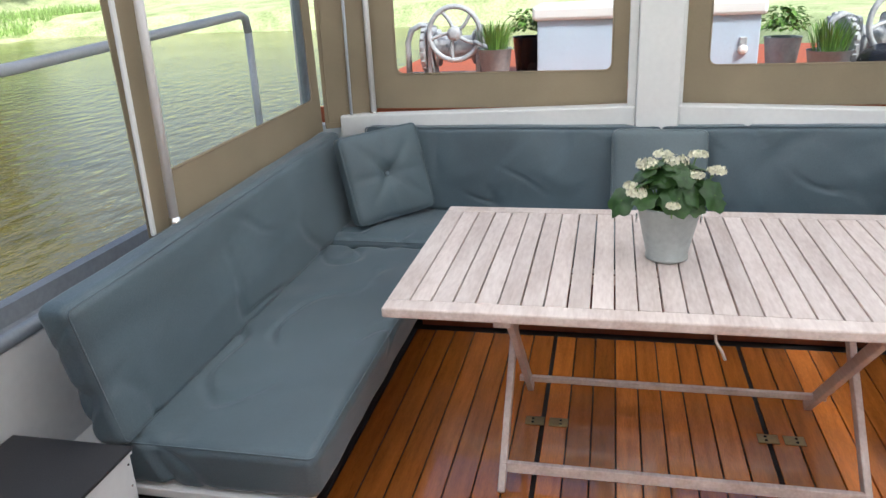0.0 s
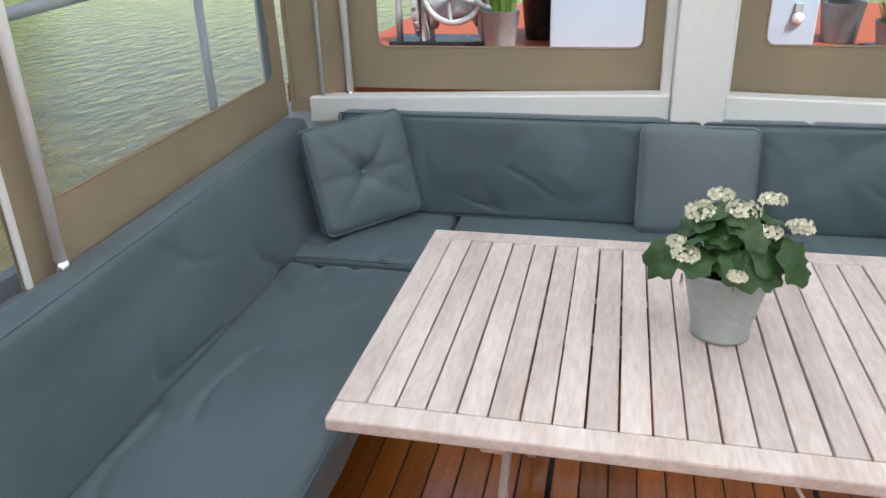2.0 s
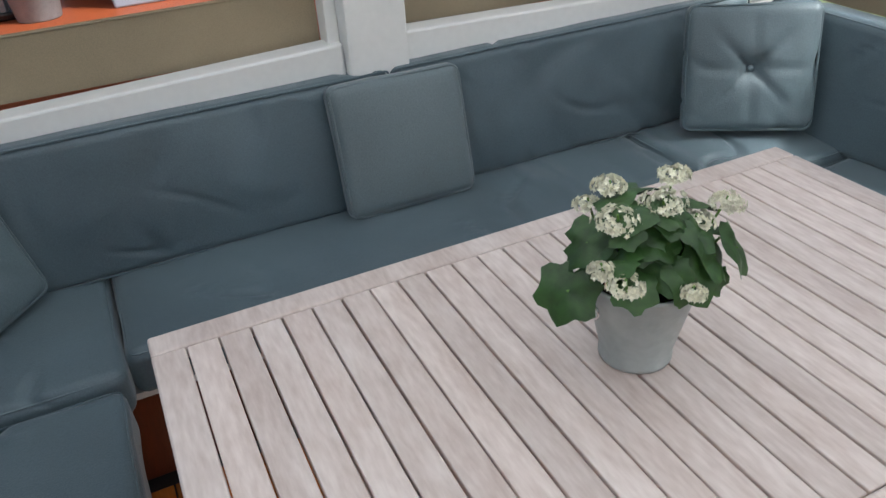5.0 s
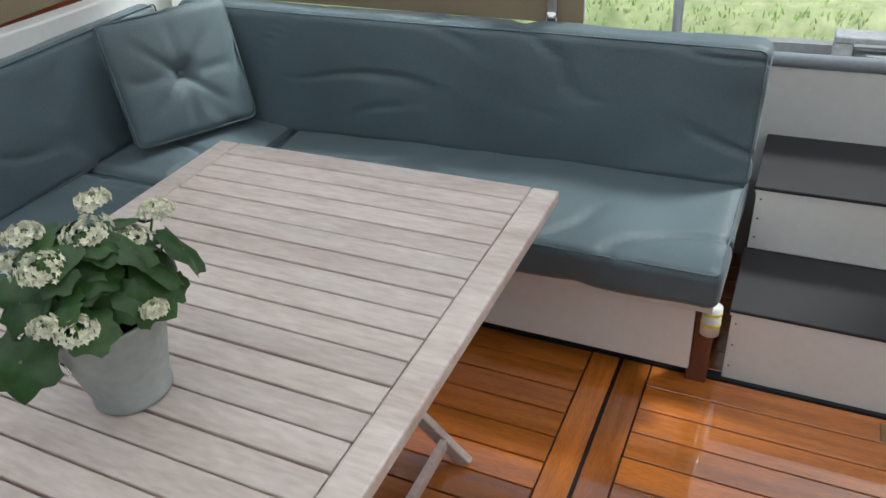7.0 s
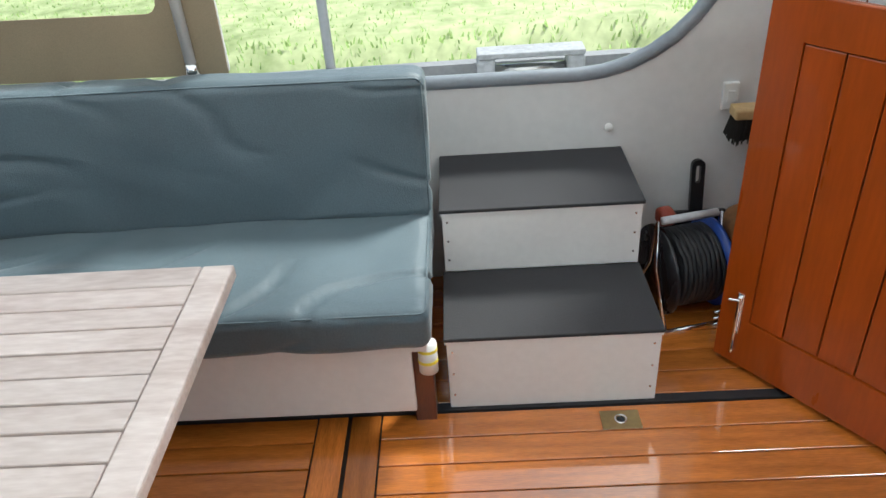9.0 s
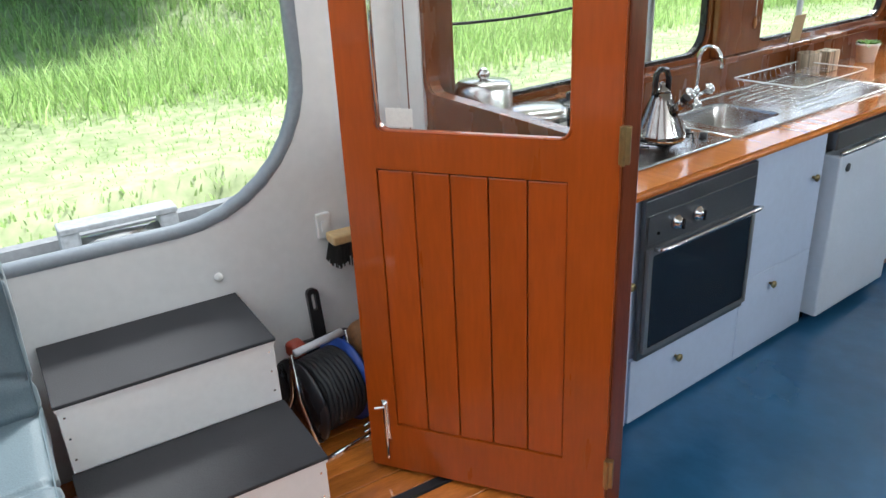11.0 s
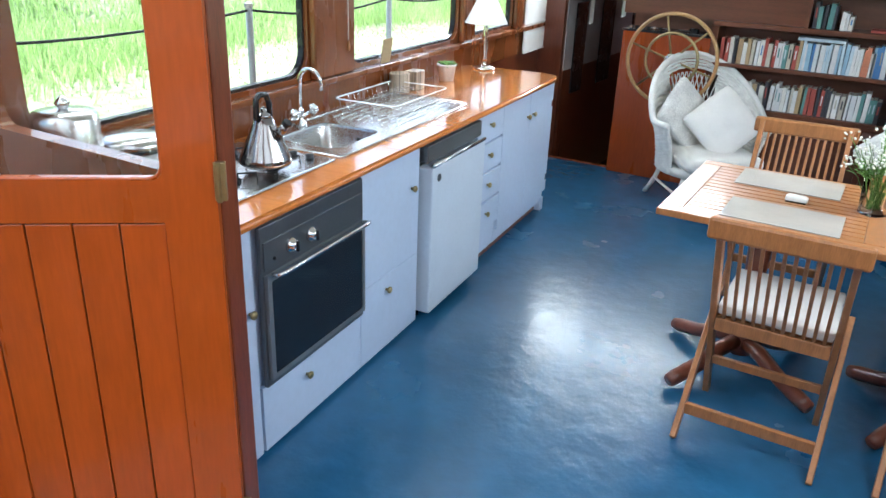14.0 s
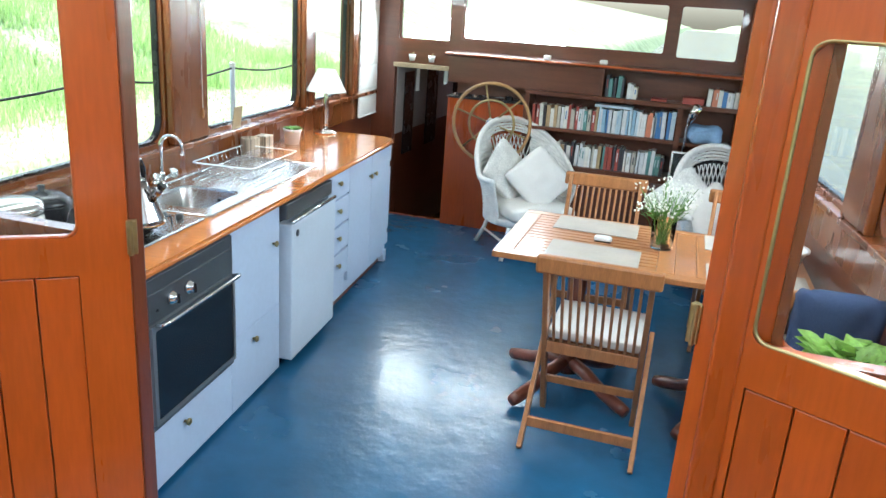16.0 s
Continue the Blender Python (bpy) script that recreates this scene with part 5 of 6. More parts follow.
for px in (-0.18, -0.95):
    part("column", lathe([(0.06, ZF + 0.10), (0.045, ZF + 0.16), (0.035, 0.2), (0.05, 0.5), (0.06, ZT - 0.035)], 20, m=Matrix.Translation((px, -2.10, 0))), M_REDWOOD, t, smooth=True)
    part("bearer", B(px - 0.04, px + 0.04, -2.62, -1.95, ZT - 0.075, ZT - 0.032, bevel=0.004), M_REDWOOD, t)
    for q in range(4):
        a = radians(45 + 90 * q + 12)
        c, s_ = math.cos(a), math.sin(a)
        pts = [(px + r * c, -2.10 + r * s_, ZF + h) for r, h in ((0.03, 0.15), (0.12, 0.13), (0.24, 0.075), (0.35, 0.045), (0.39, 0.035))]
        part("foot", T(pts, 0.034, sides=8, taper=[1.0, 1.0, 0.95, 0.95, 0.8]), M_REDWOOD, t, smooth=True)
M_MAT = mat("woven_placemat", (0.40, 0.36, 0.31), 0.8, var=0.08, fine=300, bump=0.05)
for x, y in ((-0.20, -2.56), (-0.24, -2.06), (-0.98, -2.56), (-0.98, -2.03)):
    solo("placemat", B(x - 0.22, x + 0.22, y - 0.14, y + 0.14, ZT, ZT + 0.004, bevel=0.002), M_MAT, "pale woven placemat on the dining table", "placemat", group="placemats")
t = thing("trinket", "small dark and white object on the table", "trinket", Matrix.Translation((-0.26, -2.30, ZT)))
part("body", cushion((0.09, 0.05, 0.025), 0.01, 6, 0.004, 0.001, 3, lambda p: p + Vector((0, 0, 0.013))), M_WHITE, t, smooth=True)
part("base", B(-0.04, 0.04, -0.025, 0.025, 0.0, 0.006), M_BLACK, t)
for x, y in ((-0.93, -2.30), (-0.98, -2.38)):
    t = thing("shaker", "small white shaker on the table", "shaker", Matrix.Translation((x, y, ZT)))
    part("body", lathe([(0.022, 0), (0.025, 0.03), (0.016, 0.07), (0.004, 0.078)], 16), M_WHITE, t, smooth=True)
# vase with meadow flowers
t = thing("flower_vase", "glass vase of small white meadow flowers", "vase", Matrix.Translation((-0.545, -2.33, ZT)))
part("vase", lathe([(0.05, 0), (0.055, 0.004), (0.060, 0.15), (0.057, 0.15), (0.051, 0.012), (0.004, 0.010)], 28), glass("vase_glass", (0.97, 1, 0.98), 0, 1.12), t, smooth=True)
rnd = random.Random(3)
stems, lv, fl = bmesh.new(), bmesh.new(), bmesh.new()
for i in range(60):
    a, r = rnd.uniform(0, 6.28), rnd.uniform(0.03, 0.15)
    top = Vector((r * math.cos(a), r * math.sin(a), rnd.uniform(0.22, 0.36) - r * 0.3))
    base = Vector((rnd.uniform(-0.03, 0.03), rnd.uniform(-0.03, 0.03), 0.02))
    mid = (base + top) / 2 + Vector((0, 0, 0.03))
    tube(stems, [base, mid, top], 0.0016, sides=4)
    leaf(lv, mid, (math.cos(a), math.sin(a), 0.8), rnd.uniform(0.04, 0.08), 0.009, 0.3)
    for j in range(5):
        p = top + Vector([rnd.gauss(0, 0.016) for _ in range(3)])
        bmesh.ops.create_icosphere(fl, subdivisions=1, radius=rnd.uniform(0.004, 0.007), matrix=Matrix.Translation(p))
part("stem", stems, M_LIGHTLEAF, t)
part("leaves", lv, M_LIGHTLEAF, t)
part("blossoms", fl, mat("white_blossom", (0.80, 0.80, 0.72), 0.6, island=0.1), t)


# folding chairs: front is +y
def folding_chair():
    t = thing("folding_chair", "golden teak folding chair with a white seat pad", "chair", group="chairs round the table")
    w = 0.215
    for sx in (-1, 1):
        bar((sx * w, 0.16, 0.0), (sx * w, -0.235, 0.885), 0.024, 0.045, "upright_leg", M_WOODTEAK, t)
        bar((sx * (w + 0.026), -0.27, 0.0), (sx * (w + 0.026), 0.18, 0.47), 0.022, 0.042, "rear_leg", M_WOODTEAK, t)
    part("top_rail", B(-w - 0.04, w + 0.04, -0.268, -0.228, 0.82, 0.90, bevel=0.012), M_WOODTEAK, t)
    part("lower_rail", B(-w + 0.013, w - 0.013, -0.058, -0.030, 0.385, 0.440, bevel=0.004), M_WOODTEAK, t)
    for i in range(11):
        x = -0.175 + i * 0.035
        bar((x, -0.045, 0.435), (x, -0.243, 0.825), 0.013, 0.013, "back_slat", M_WOODTEAK, t, 0.002)
    part("rear_stretcher", B(-w - 0.015, w + 0.015, -0.197, -0.175, 0.075, 0.12, bevel=0.003), M_WOODTEAK, t)
    part("front_stretcher", B(-w + 0.012, w - 0.012, 0.06, 0.08, 0.18, 0.215, bevel=0.003), M_WOODTEAK, t)
    for i in range(8):
        y = -0.005 + i * 0.047
        part("seat_slat", B(-w + 0.014, w - 0.014, y - 0.019, y + 0.019, 0.425, 0.443, bevel=0.002), M_WOODTEAK, t)
    part("seat_pad", cushion((0.41, 0.42, 0.05), 0.018, 12, 0.010, 0.003, 7, lambda p: p + Vector((0, 0.155, 0.474))), M_FABRIC, t, "white cotton seat pad", smooth=True)
    return t


ch = folding_chair()
ch.matrix_basis = pose(-0.325, -1.70, ZF, 0, 0, 180 - 0.5)
copy_thing(ch, pose(-0.17, -3.02, ZF, 0, 0, 2))
copy_thing(ch, pose(-1.02, -3.00, ZF, 0, 0, -3))
copy_thing(ch, pose(-1.02, -1.74, ZF, 0, 0, 178))


# wicker armchairs: front is +y
def wicker_chair():
    t = thing("wicker_armchair", "white painted wicker armchair with a tall round back", "armchair", group="wicker armchairs")
    def shell(a, h):
        """a: angle from the back, h: 0 at the seat to 1 at the rim."""
        top = 0.50 + 0.50 * max(0.0, math.cos(a * 0.72)) ** 1.5 - 0.16 * (abs(a) / 2.0) ** 4
        z = 0.26 + (max(top, 0.60) - 0.26) * h
        r = 0.33 + 0.06 * h * h
        flare = 1 + 0.10 * h
        return Vector((r * flare * math.sin(a) * 0.98, -r * flare * math.cos(a), z))
    bm = bmesh.new()
    n = 44
    for i in range(n + 1):
        a = -1.95 + 3.9 * i / n
        lattice = abs(a) < 0.5
        hs = [j / 12 for j in range(13)]
        if not lattice:
            tube(bm, [shell(a, h) for h in hs], 0.0055, sides=5)
        else:
            tube(bm, [shell(a, h) for h in hs if h <= 0.52], 0.0055, sides=5)
            for sg in (-1, 1):
                pts = [shell(max(-0.5, min(0.5, a + sg * (h - 0.5) * 0.5)), h) for h in hs if 0.5 <= h <= 0.88]
                tube(bm, pts, 0.0045, sides=5)
    part("wicker_frame", bm, M_WICKER, t, smooth=True)
    bm = bmesh.new()
    for j in range(34):
        h = j / 33
        for lo, hi in (((-1.95, 1.95),) if (h < 0.52 or h > 0.87) else ((-1.95, -0.5), (0.5, 1.95))):
            k = max(6, int((hi - lo) * 12))
            pts = []
            for i in range(k + 1):
                a = lo + (hi - lo) * i / k
                p = shell(a, h)
                off = 0.004 * (1 if (i + j) % 2 else -1)
                pts.append(p * 1.0 + Vector((off * math.sin(a), -off * math.cos(a), 0)))
            tube(bm, pts, 0.0108, sides=5)
    part("weave", bm, M_WICKER, t, smooth=True)
    part("rim", T([shell(-1.95 + 3.9 * i / 40, 1.0) for i in range(41)], 0.022, sides=10), M_WICKER, t, "rolled wicker rim", smooth=True)
    part("lining", grid_lining(shell), M_WICKER, t, smooth=True)
    part("seat_frame", lathe([(0.33, 0.25), (0.34, 0.30), (0.30, 0.31)], 28), M_WICKER, t, smooth=True)
    for x, y in ((-0.27, 0.22), (0.27, 0.22), (-0.24, -0.24), (0.24, -0.24)):
        part("leg", T([(x * 0.85, y * 0.85, 0.28), (x, y, 0.12), (x * 1.18, y * 1.18, 0.0)], 0.018, sides=8), M_WICKER, t, smooth=True)
    for a, b in (((-0.27, 0.22), (0.27, 0.22)), ((-0.27, 0.22), (-0.24, -0.24)), ((0.27, 0.22), (0.24, -0.24))):
        part("stretcher", T([(*a, 0.12), (*b, 0.12)], 0.010, sides=8), M_WICKER, t, smooth=True)
    part("seat_cushion", cushion((0.56, 0.56, 0.11), 0.05, 14, 0.02, 0.006, 31, lambda p: p + Vector((0, 0.05, 0.365))), M_FABRIC, t, "white cotton seat cushion", smooth=True)
    return t


def grid_lining(shell):
    """The close woven lower wall of the chair."""
    bm = bmesh.new()
    cols = [-1.95 + 3.9 * i / 30 for i in range(31)]
    rows = []
    for h in (0.0, 0.13, 0.26, 0.39, 0.5):
        rows.append([bm.verts.new(shell(a, h) * 1.0) for a in cols])
    for a, b in zip(rows, rows[1:]):
        for i in range(30):
            bm.faces.new((a[i], a[i + 1], b[i + 1], b[i]))
    return bm


wc = wicker_chair()
wc.matrix_basis = pose(0.53, -4.36, ZF, 0, 0, 40)
wc2 = copy_thing(wc, pose(-1.00, -3.98, ZF, 0, 0, 25))
M_PRINT = mat("white_grey_printed_cotton", (0.68, 0.67, 0.64), 0.85, var=0.22, scale=7, fine=90, bump=0.03)
for i, (x, y, z, yaw, tilt, roll) in enumerate(((0.70, -4.34, 0.50, 62, -22, 40), (0.44, -4.32, 0.48, 28, -26, 40), (-0.66, -3.90, 0.52, 5, -25, 42), (-0.86, -3.84, 0.46, 30, -30, 32))):
    m = Matrix.Translation((x, y, z)) @ Matrix.Rotation(radians(yaw), 4, 'Z') @ Matrix.Rotation(radians(-tilt), 4, 'X') @ Matrix.Rotation(radians(roll), 4, 'Y')
    solo("scatter_cushion", cushion((0.40, 0.07, 0.40), 0.03, 14, 0.035, 0.006, 50 + i, rough=6), M_PRINT if i % 2 == 0 else M_FABRIC, "white printed cushion on the wicker armchair", "cushion", m, smooth=True)

# ---- port side of the saloon, seen through the open door's glass ----
M_NAVY = mat("navy_cloth", (0.035, 0.055, 0.12), 0.85, fine=200, var=0.2, bump=0.03)
t = thing("side_bench", "low port-side bench with dark blue upholstery", "bench")
part("base", B(-1.34, -1.00, -1.39, -0.28, ZF, 0.36, bevel=0.004), M_DARKMAHOG_SHADE, t)
part("seat", cushion((0.34, 1.10, 0.13), 0.04, 14, 0.02, 0.006, 71, lambda p: p + Vector((-1.17, -0.84, 0.425))), M_NAVY, t, "dark blue seat pad", smooth=True)
part("back_pad", cushion((0.30, 0.09, 0.46), 0.035, 14, 0.02, 0.008, 72, lambda p: p + Vector((-1.185, -1.37, 0.60))), M_NAVY, t, "dark blue end pad", smooth=True)
t = thing("bowl", "white enamel bowl on the table", "bowl", Matrix.Translation((-1.105, -2.30, ZT)))
part("bowl", lathe([(0.07, 0), (0.10, 0.09), (0.115, 0.095), (0.115, 0.105), (0.098, 0.10), (0.066, 0.012), (0.004, 0.01)], 28), M_WHITE, t, smooth=True)
for x, y in ((-1.14, -2.60), (-1.165, -2.49)):
    t = thing("candle_holder", "white candle in a dish holder", "candle holder", Matrix.Translation((x, y, ZT)), "candles on the table")
    part("dish", lathe([(0.055, 0), (0.065, 0.012), (0.06, 0.012), (0.004, 0.006)], 20), M_WHITE, t, smooth=True)
    part("candle", lathe([(0.011, 0.006), (0.011, 0.17), (0.003, 0.176)], 14), M_WHITE, t, smooth=True)
t = thing("lettuce_plant", "light green leafy plant in a dark tray", "plant", Matrix.Translation((-1.17, -1.02, 0.60)))
bm = bmesh.new()
rnd = random.Random(9)
for i in range(70):
    a = rnd.uniform(0, 6.28)
    leaf(bm, (rnd.uniform(-0.05, 0.05), rnd.uniform(-0.16, 0.16), 0.05), (math.cos(a), math.sin(a), rnd.uniform(0.5, 1.8)), rnd.uniform(0.12, 0.22), 0.04, 0.3, i)
part("leaves", bm, mat("lettuce_leaf", (0.28, 0.46, 0.09), 0.5, var=0.3, scale=9, fine=50, island=0.3, through=0.4), t, smooth=True)
part("tray", B(-0.09, 0.09, -0.22, 0.22, -0.10, 0.07, bevel=0.01), M_BLACK, t)

# ---- cockpit: boarding steps ----
def steps(sgn, label):
    t = thing("boarding_steps", label, "steps")
    A = lambda x: sgn * x
    for x0, x1, z, nm in ((1.152, 1.475, 0.265, "lower"), (1.472, 1.838, 0.488, "upper")):
        z0 = 0.0 if nm == "lower" else 0.265
        r = part("riser", B(A(x0), A(x0 + 0.016), 0.622, 1.215, z0 + 0.002, z - 0.012, bevel=0.002), M_WHITE, t)
        tr = part("tread", B(A(x0 - 0.008), A(x1), 0.616, 1.222, z - 0.012, z, bevel=0.003), M_GREYMAT, t, "dark grey non-slip tread")
        part("nosing", B(A(x0 - 0.004), A(x0 + 0.004), 0.618, 1.22, z - 0.022, z - 0.012), M_WHITE, t)
        for y in (0.64, 1.20):
            for k in (0.2, 0.5, 0.8):
                zz = z0 + (z - z0) * k
                part("screw", lathe([(0.004, 0), (0.003, 0.002)], 8, m=Matrix.Translation((A(x0), y, zz)) @ Matrix.Rotation(radians(-90 * sgn), 4, 'Y')), M_STEEL, r)
    for y0, y1 in ((0.625, 0.640), (1.197, 1.212)):
        part("side", B(A(1.17), A(1.838), y0, y1, 0.0, 0.252), M_DARKMAHOG_SHADE, t)
        part("side", B(A(1.49), A(1.838), y0, y1, 0.2525, 0.475), M_DARKMAHOG_SHADE, t)


steps(1, "white boarding steps with dark grey treads beside the bench")
steps(-1, "white boarding steps with dark grey treads beside the bench")

# rolled white mat at the bench end
t = thing("rolled_mat", "white roll with yellow bands tucked at the bench end", "roll")
part("roll", T([(1.062, 1.262, 0.232), (1.072, 1.262, 0.318)], 0.026, sides=16), M_WHITE, t, smooth=True)
for z in (0.262, 0.296):
    part("band", T([(1.0655 + (z - 0.262) * 0.12, 1.262, z), (1.0665 + (z - 0.262) * 0.12, 1.262, z + 0.008)], 0.0272, sides=16), mat("yellow_tape", (0.75, 0.62, 0.05), 0.4), t)

# cable reel
t = thing("cable_reel", "black cable reel with a blue flange and steel stand", "cable reel", Matrix.Translation((1.59, 0.44, 0.168)) @ Matrix.Rotation(radians(12), 4, 'Z') @ Matrix.Scale(1.1, 4))
YAX = Matrix.Rotation(radians(90), 4, 'X')
for j in range(9):
    for k in range(2):
        part("cable_turn", tube(bmesh.new(), [((0.098 + k * 0.013) * math.cos(a), -0.066 + j * 0.0145 + random.uniform(-0.003, 0.003), (0.098 + k * 0.013) * math.sin(a)) for a in [i * math.pi / 12 for i in range(24)]], 0.0085, sides=6, closed=True), M_RUBBER, t, smooth=True)
part("drum", lathe([(0.092, -0.075), (0.092, 0.075)], 24, m=YAX), M_BLACK, t)
part("flange", lathe([(0.03, 0.078), (0.137, 0.078), (0.135, 0.090), (0.03, 0.092)], 32, m=YAX), M_BLUEPLASTIC, t, "blue plastic flange", smooth=True)
part("flange", lathe([(0.03, -0.092), (0.135, -0.090), (0.137, -0.078), (0.03, -0.078)], 32, m=YAX), M_BLACK, t, smooth=True)
part("grip", T([(0, -0.085, 0.165), (0, 0.085, 0.165)], 0.012, sides=10), mat("light_grey_plastic", (0.55, 0.55, 0.57), 0.4), t, "light grey carrying grip", smooth=True)
for y in (-0.098, 0.098):
    part("stand", T([(0.11, y, -0.152), (0.02, y, 0.02), (0, y, 0.16), (-0.02, y, 0.02), (-0.11, y, -0.152)], 0.007, sides=8), M_CHROME, t, smooth=True)
part("plug", cushion((0.05, 0.05, 0.045), 0.012, 5, 0.004, 0.002, 5, lambda p: p + Vector((0.03, 0.06, 0.16))), mat("dark_red_plastic", (0.25, 0.04, 0.02), 0.5), t, "dark red plug", smooth=True)
part("stand_bar", T([(-0.11, -0.098, -0.150), (-0.11, 0.098, -0.150)], 0.007, sides=8), M_CHROME, t, smooth=True)
for k in range(3):
    part("stand_bar", T([(-0.115, -0.10, -0.150 + 0.022 * k), (-0.115, -0.05, -0.150 + 0.022 * k)], 0.005, sides=8), M_CHROME, t, smooth=True)

# broom standing on its handle, dustpan, brown bag, red rag
t = thing("broom", "broom standing upside down with black bristles and a pale head", "broom")
part("handle", T([(1.70, 0.21, 0.0), (1.752, 0.185, 0.545)], 0.013, sides=10), M_DARKMAHOG_SHADE, t, smooth=True)
part("head", B(-0.035, 0.035, -0.11, 0.11, 0.0, 0.035, bevel=0.008, m=Matrix.Translation((1.755, 0.185, 0.605))), mat("pale_wood_head", (0.55, 0.38, 0.18), 0.5), t, "pale wooden broom head")
bm = bmesh.new()
rnd = random.Random(4)
for i in range(240):
    x, y = rnd.uniform(-0.03, 0.03), rnd.uniform(-0.105, 0.105)
    tube(bm, [(1.755 + x, 0.185 + y, 0.606), (1.755 + x * 1.5, 0.185 + y * 1.12, 0.535 + rnd.uniform(-0.01, 0.01))], 0.003, sides=3)
part("bristles", bm, M_BRISTLE, t, "black bristles")
t = thing("dustpan", "black plastic dustpan leaning on the wall", "dustpan", Matrix.Translation((1.74, 0.36, 0.0)) @ Matrix.Rotation(radians(10), 4, 'Y'))
part("pan", B(-0.02, 0.02, -0.11, 0.11, 0.0, 0.26, bevel=0.012), M_BLACK, t)
part("handle", ring(rrect(-0.022, 0.022, 0.25, 0.44, 0.02), rrect(-0.008, 0.008, 0.36, 0.42, 0.007), -0.01, 0.01, basis((0, 0, 0), (0, 1, 0), (-1, 0, 0))), M_BLACK, t, smooth=False)
solo("brown_bag", cushion((0.16, 0.18, 0.34), 0.06, 12, 0.02, 0.02, 81, lambda p: p + Vector((1.62, 0.22, 0.172)), rough=7), mat("brown_leather", (0.20, 0.09, 0.03), 0.6, var=0.3), "soft brown bag standing behind the door", "bag", smooth=True)
t = thing("light_switch", "white wall switch on the cockpit side", "switch")
part("plate", B(1.826, 1.8445, 0.255, 0.305, 0.60, 0.69, bevel=0.004), M_WHITE, t)
part("rocker", B(1.820, 1.8265, 0.268, 0.292, 0.625, 0.665, bevel=0.002), M_WHITE, t)
t = thing("wall_button", "small round white stud on the cockpit wall", "stud")
part("stud", lathe([(0.014, 0), (0.012, 0.012), (0.004, 0.016)], 16, m=Matrix.Translation((1.845, 0.66, 0.555)) @ Matrix.Rotation(radians(-90), 4, 'Y')), M_WHITE, t, smooth=True)
# recessed lifting ring in the sole
t = thing("deck_ring", "brass lifting ring let into the teak sole", "deck ring", Matrix.Translation((1.075, 0.735, 0.001)))
part("plate", B(-0.035, 0.035, -0.055, 0.055, 0, 0.003, bevel=0.001), M_BRASS, t)
part("ring", tube(bmesh.new(), [(0.016 * math.cos(a), 0.016 * math.sin(a), 0.004) for a in [i * math.pi / 10 for i in range(20)]], 0.003, sides=6, closed=True), M_CHROME, t, smooth=True)
part("hole", lathe([(0.012, 0.003), (0.012, 0.0036)], 14), M_BLACK, t)
for x in (-0.440, 0.405):
    for dx in (-0.045, 0.045):
        t = thing("hatch_hinge", "brass hinge plate let into the teak hatch", "hinge", Matrix.Translation((x + dx, 2.245, 0.001)), "hatch hinges")
        part("plate", B(-0.036, 0.036, -0.028, 0.028, 0, 0.0035, bevel=0.001), M_BRASS, t)
        for sy in (-0.012, 0.012):
            part("screw", lathe([(0.006, 0.0035), (0.005, 0.0048)], 10, m=Matrix.Translation((0.008 if dx > 0 else -0.008, sy, 0))), M_BLACK, t)
t = thing("table_strap", "short white cord hanging under the table", "cord")
part("cord", T([(0.06, 1.70, 0.707), (0.065, 1.69, 0.66), (0.085, 1.70, 0.625), (0.095, 1.70, 0.60)], 0.004, sides=6), M_FABRIC, t, smooth=True)

# ---- bucket of geraniums ----
t = thing("flower_bucket", "galvanised zinc bucket with cream flowering plant on the table", "plant pot", Matrix.Translation((-0.045, 2.128, 0.74)))
part("bucket", lathe([(0.063, 0.0), (0.068, 0.003), (0.068, 0.012), (0.065, 0.015), (0.1005, 0.175), (0.104, 0.178), (0.104, 0.184), (0.099, 0.184), (0.096, 0.172), (0.062, 0.02)], 40), M_ZINC, t, smooth=True)
part("soil", lathe([(0.002, 0.158), (0.0935, 0.158)], 28, cap=False), M_SOIL, t)
for sx in (-1, 1):
    part("ear", tube(bmesh.new(), [(sx * 0.097 + sx * 0.003, 0.014 * math.cos(a), 0.132 + 0.014 * math.sin(a)) for a in [i * math.pi / 8 for i in range(16)]], 0.0028, sides=6, closed=True), M_CHROME, t, smooth=True)
rnd = random.Random(17)
stems, florets = bmesh.new(), bmesh.new()


def lobed_leaf(bm, c, nrm, size, rnd):
    """A round lobed leaf facing along nrm."""
    n = Vector(nrm).normalized()
    s = n.cross(Vector((rnd.uniform(-1, 1), rnd.uniform(-1, 1), 0.3))).normalized()
    u = n.cross(s)
    k, rings = 22, []
    mid = bm.verts.new(c)
    for rr, lift in ((0.5, 0.04), (1.0, -0.10)):
        rings.append([])
        for i in range(k):
            a = 2 * math.pi * i / k
            r = size * rr * (1 + (0.14 * math.cos(6 * a) if rr > 0.9 else 0)) * (0.55 if abs(a - math.pi) < 0.2 and rr > 0.9 else 1)
            rings[-1].append(bm.verts.new(c + r * (math.cos(a) * s + math.sin(a) * u) + n * size * (lift + 0.10 * math.sin(3 * a) * rr)))
    for i in range(k):
        j = (i + 1) % k
        bm.faces.new((mid, rings[0][i], rings[0][j]))
        bm.faces.new((rings[0][i], rings[1][i], rings[1][j], rings[0][j]))


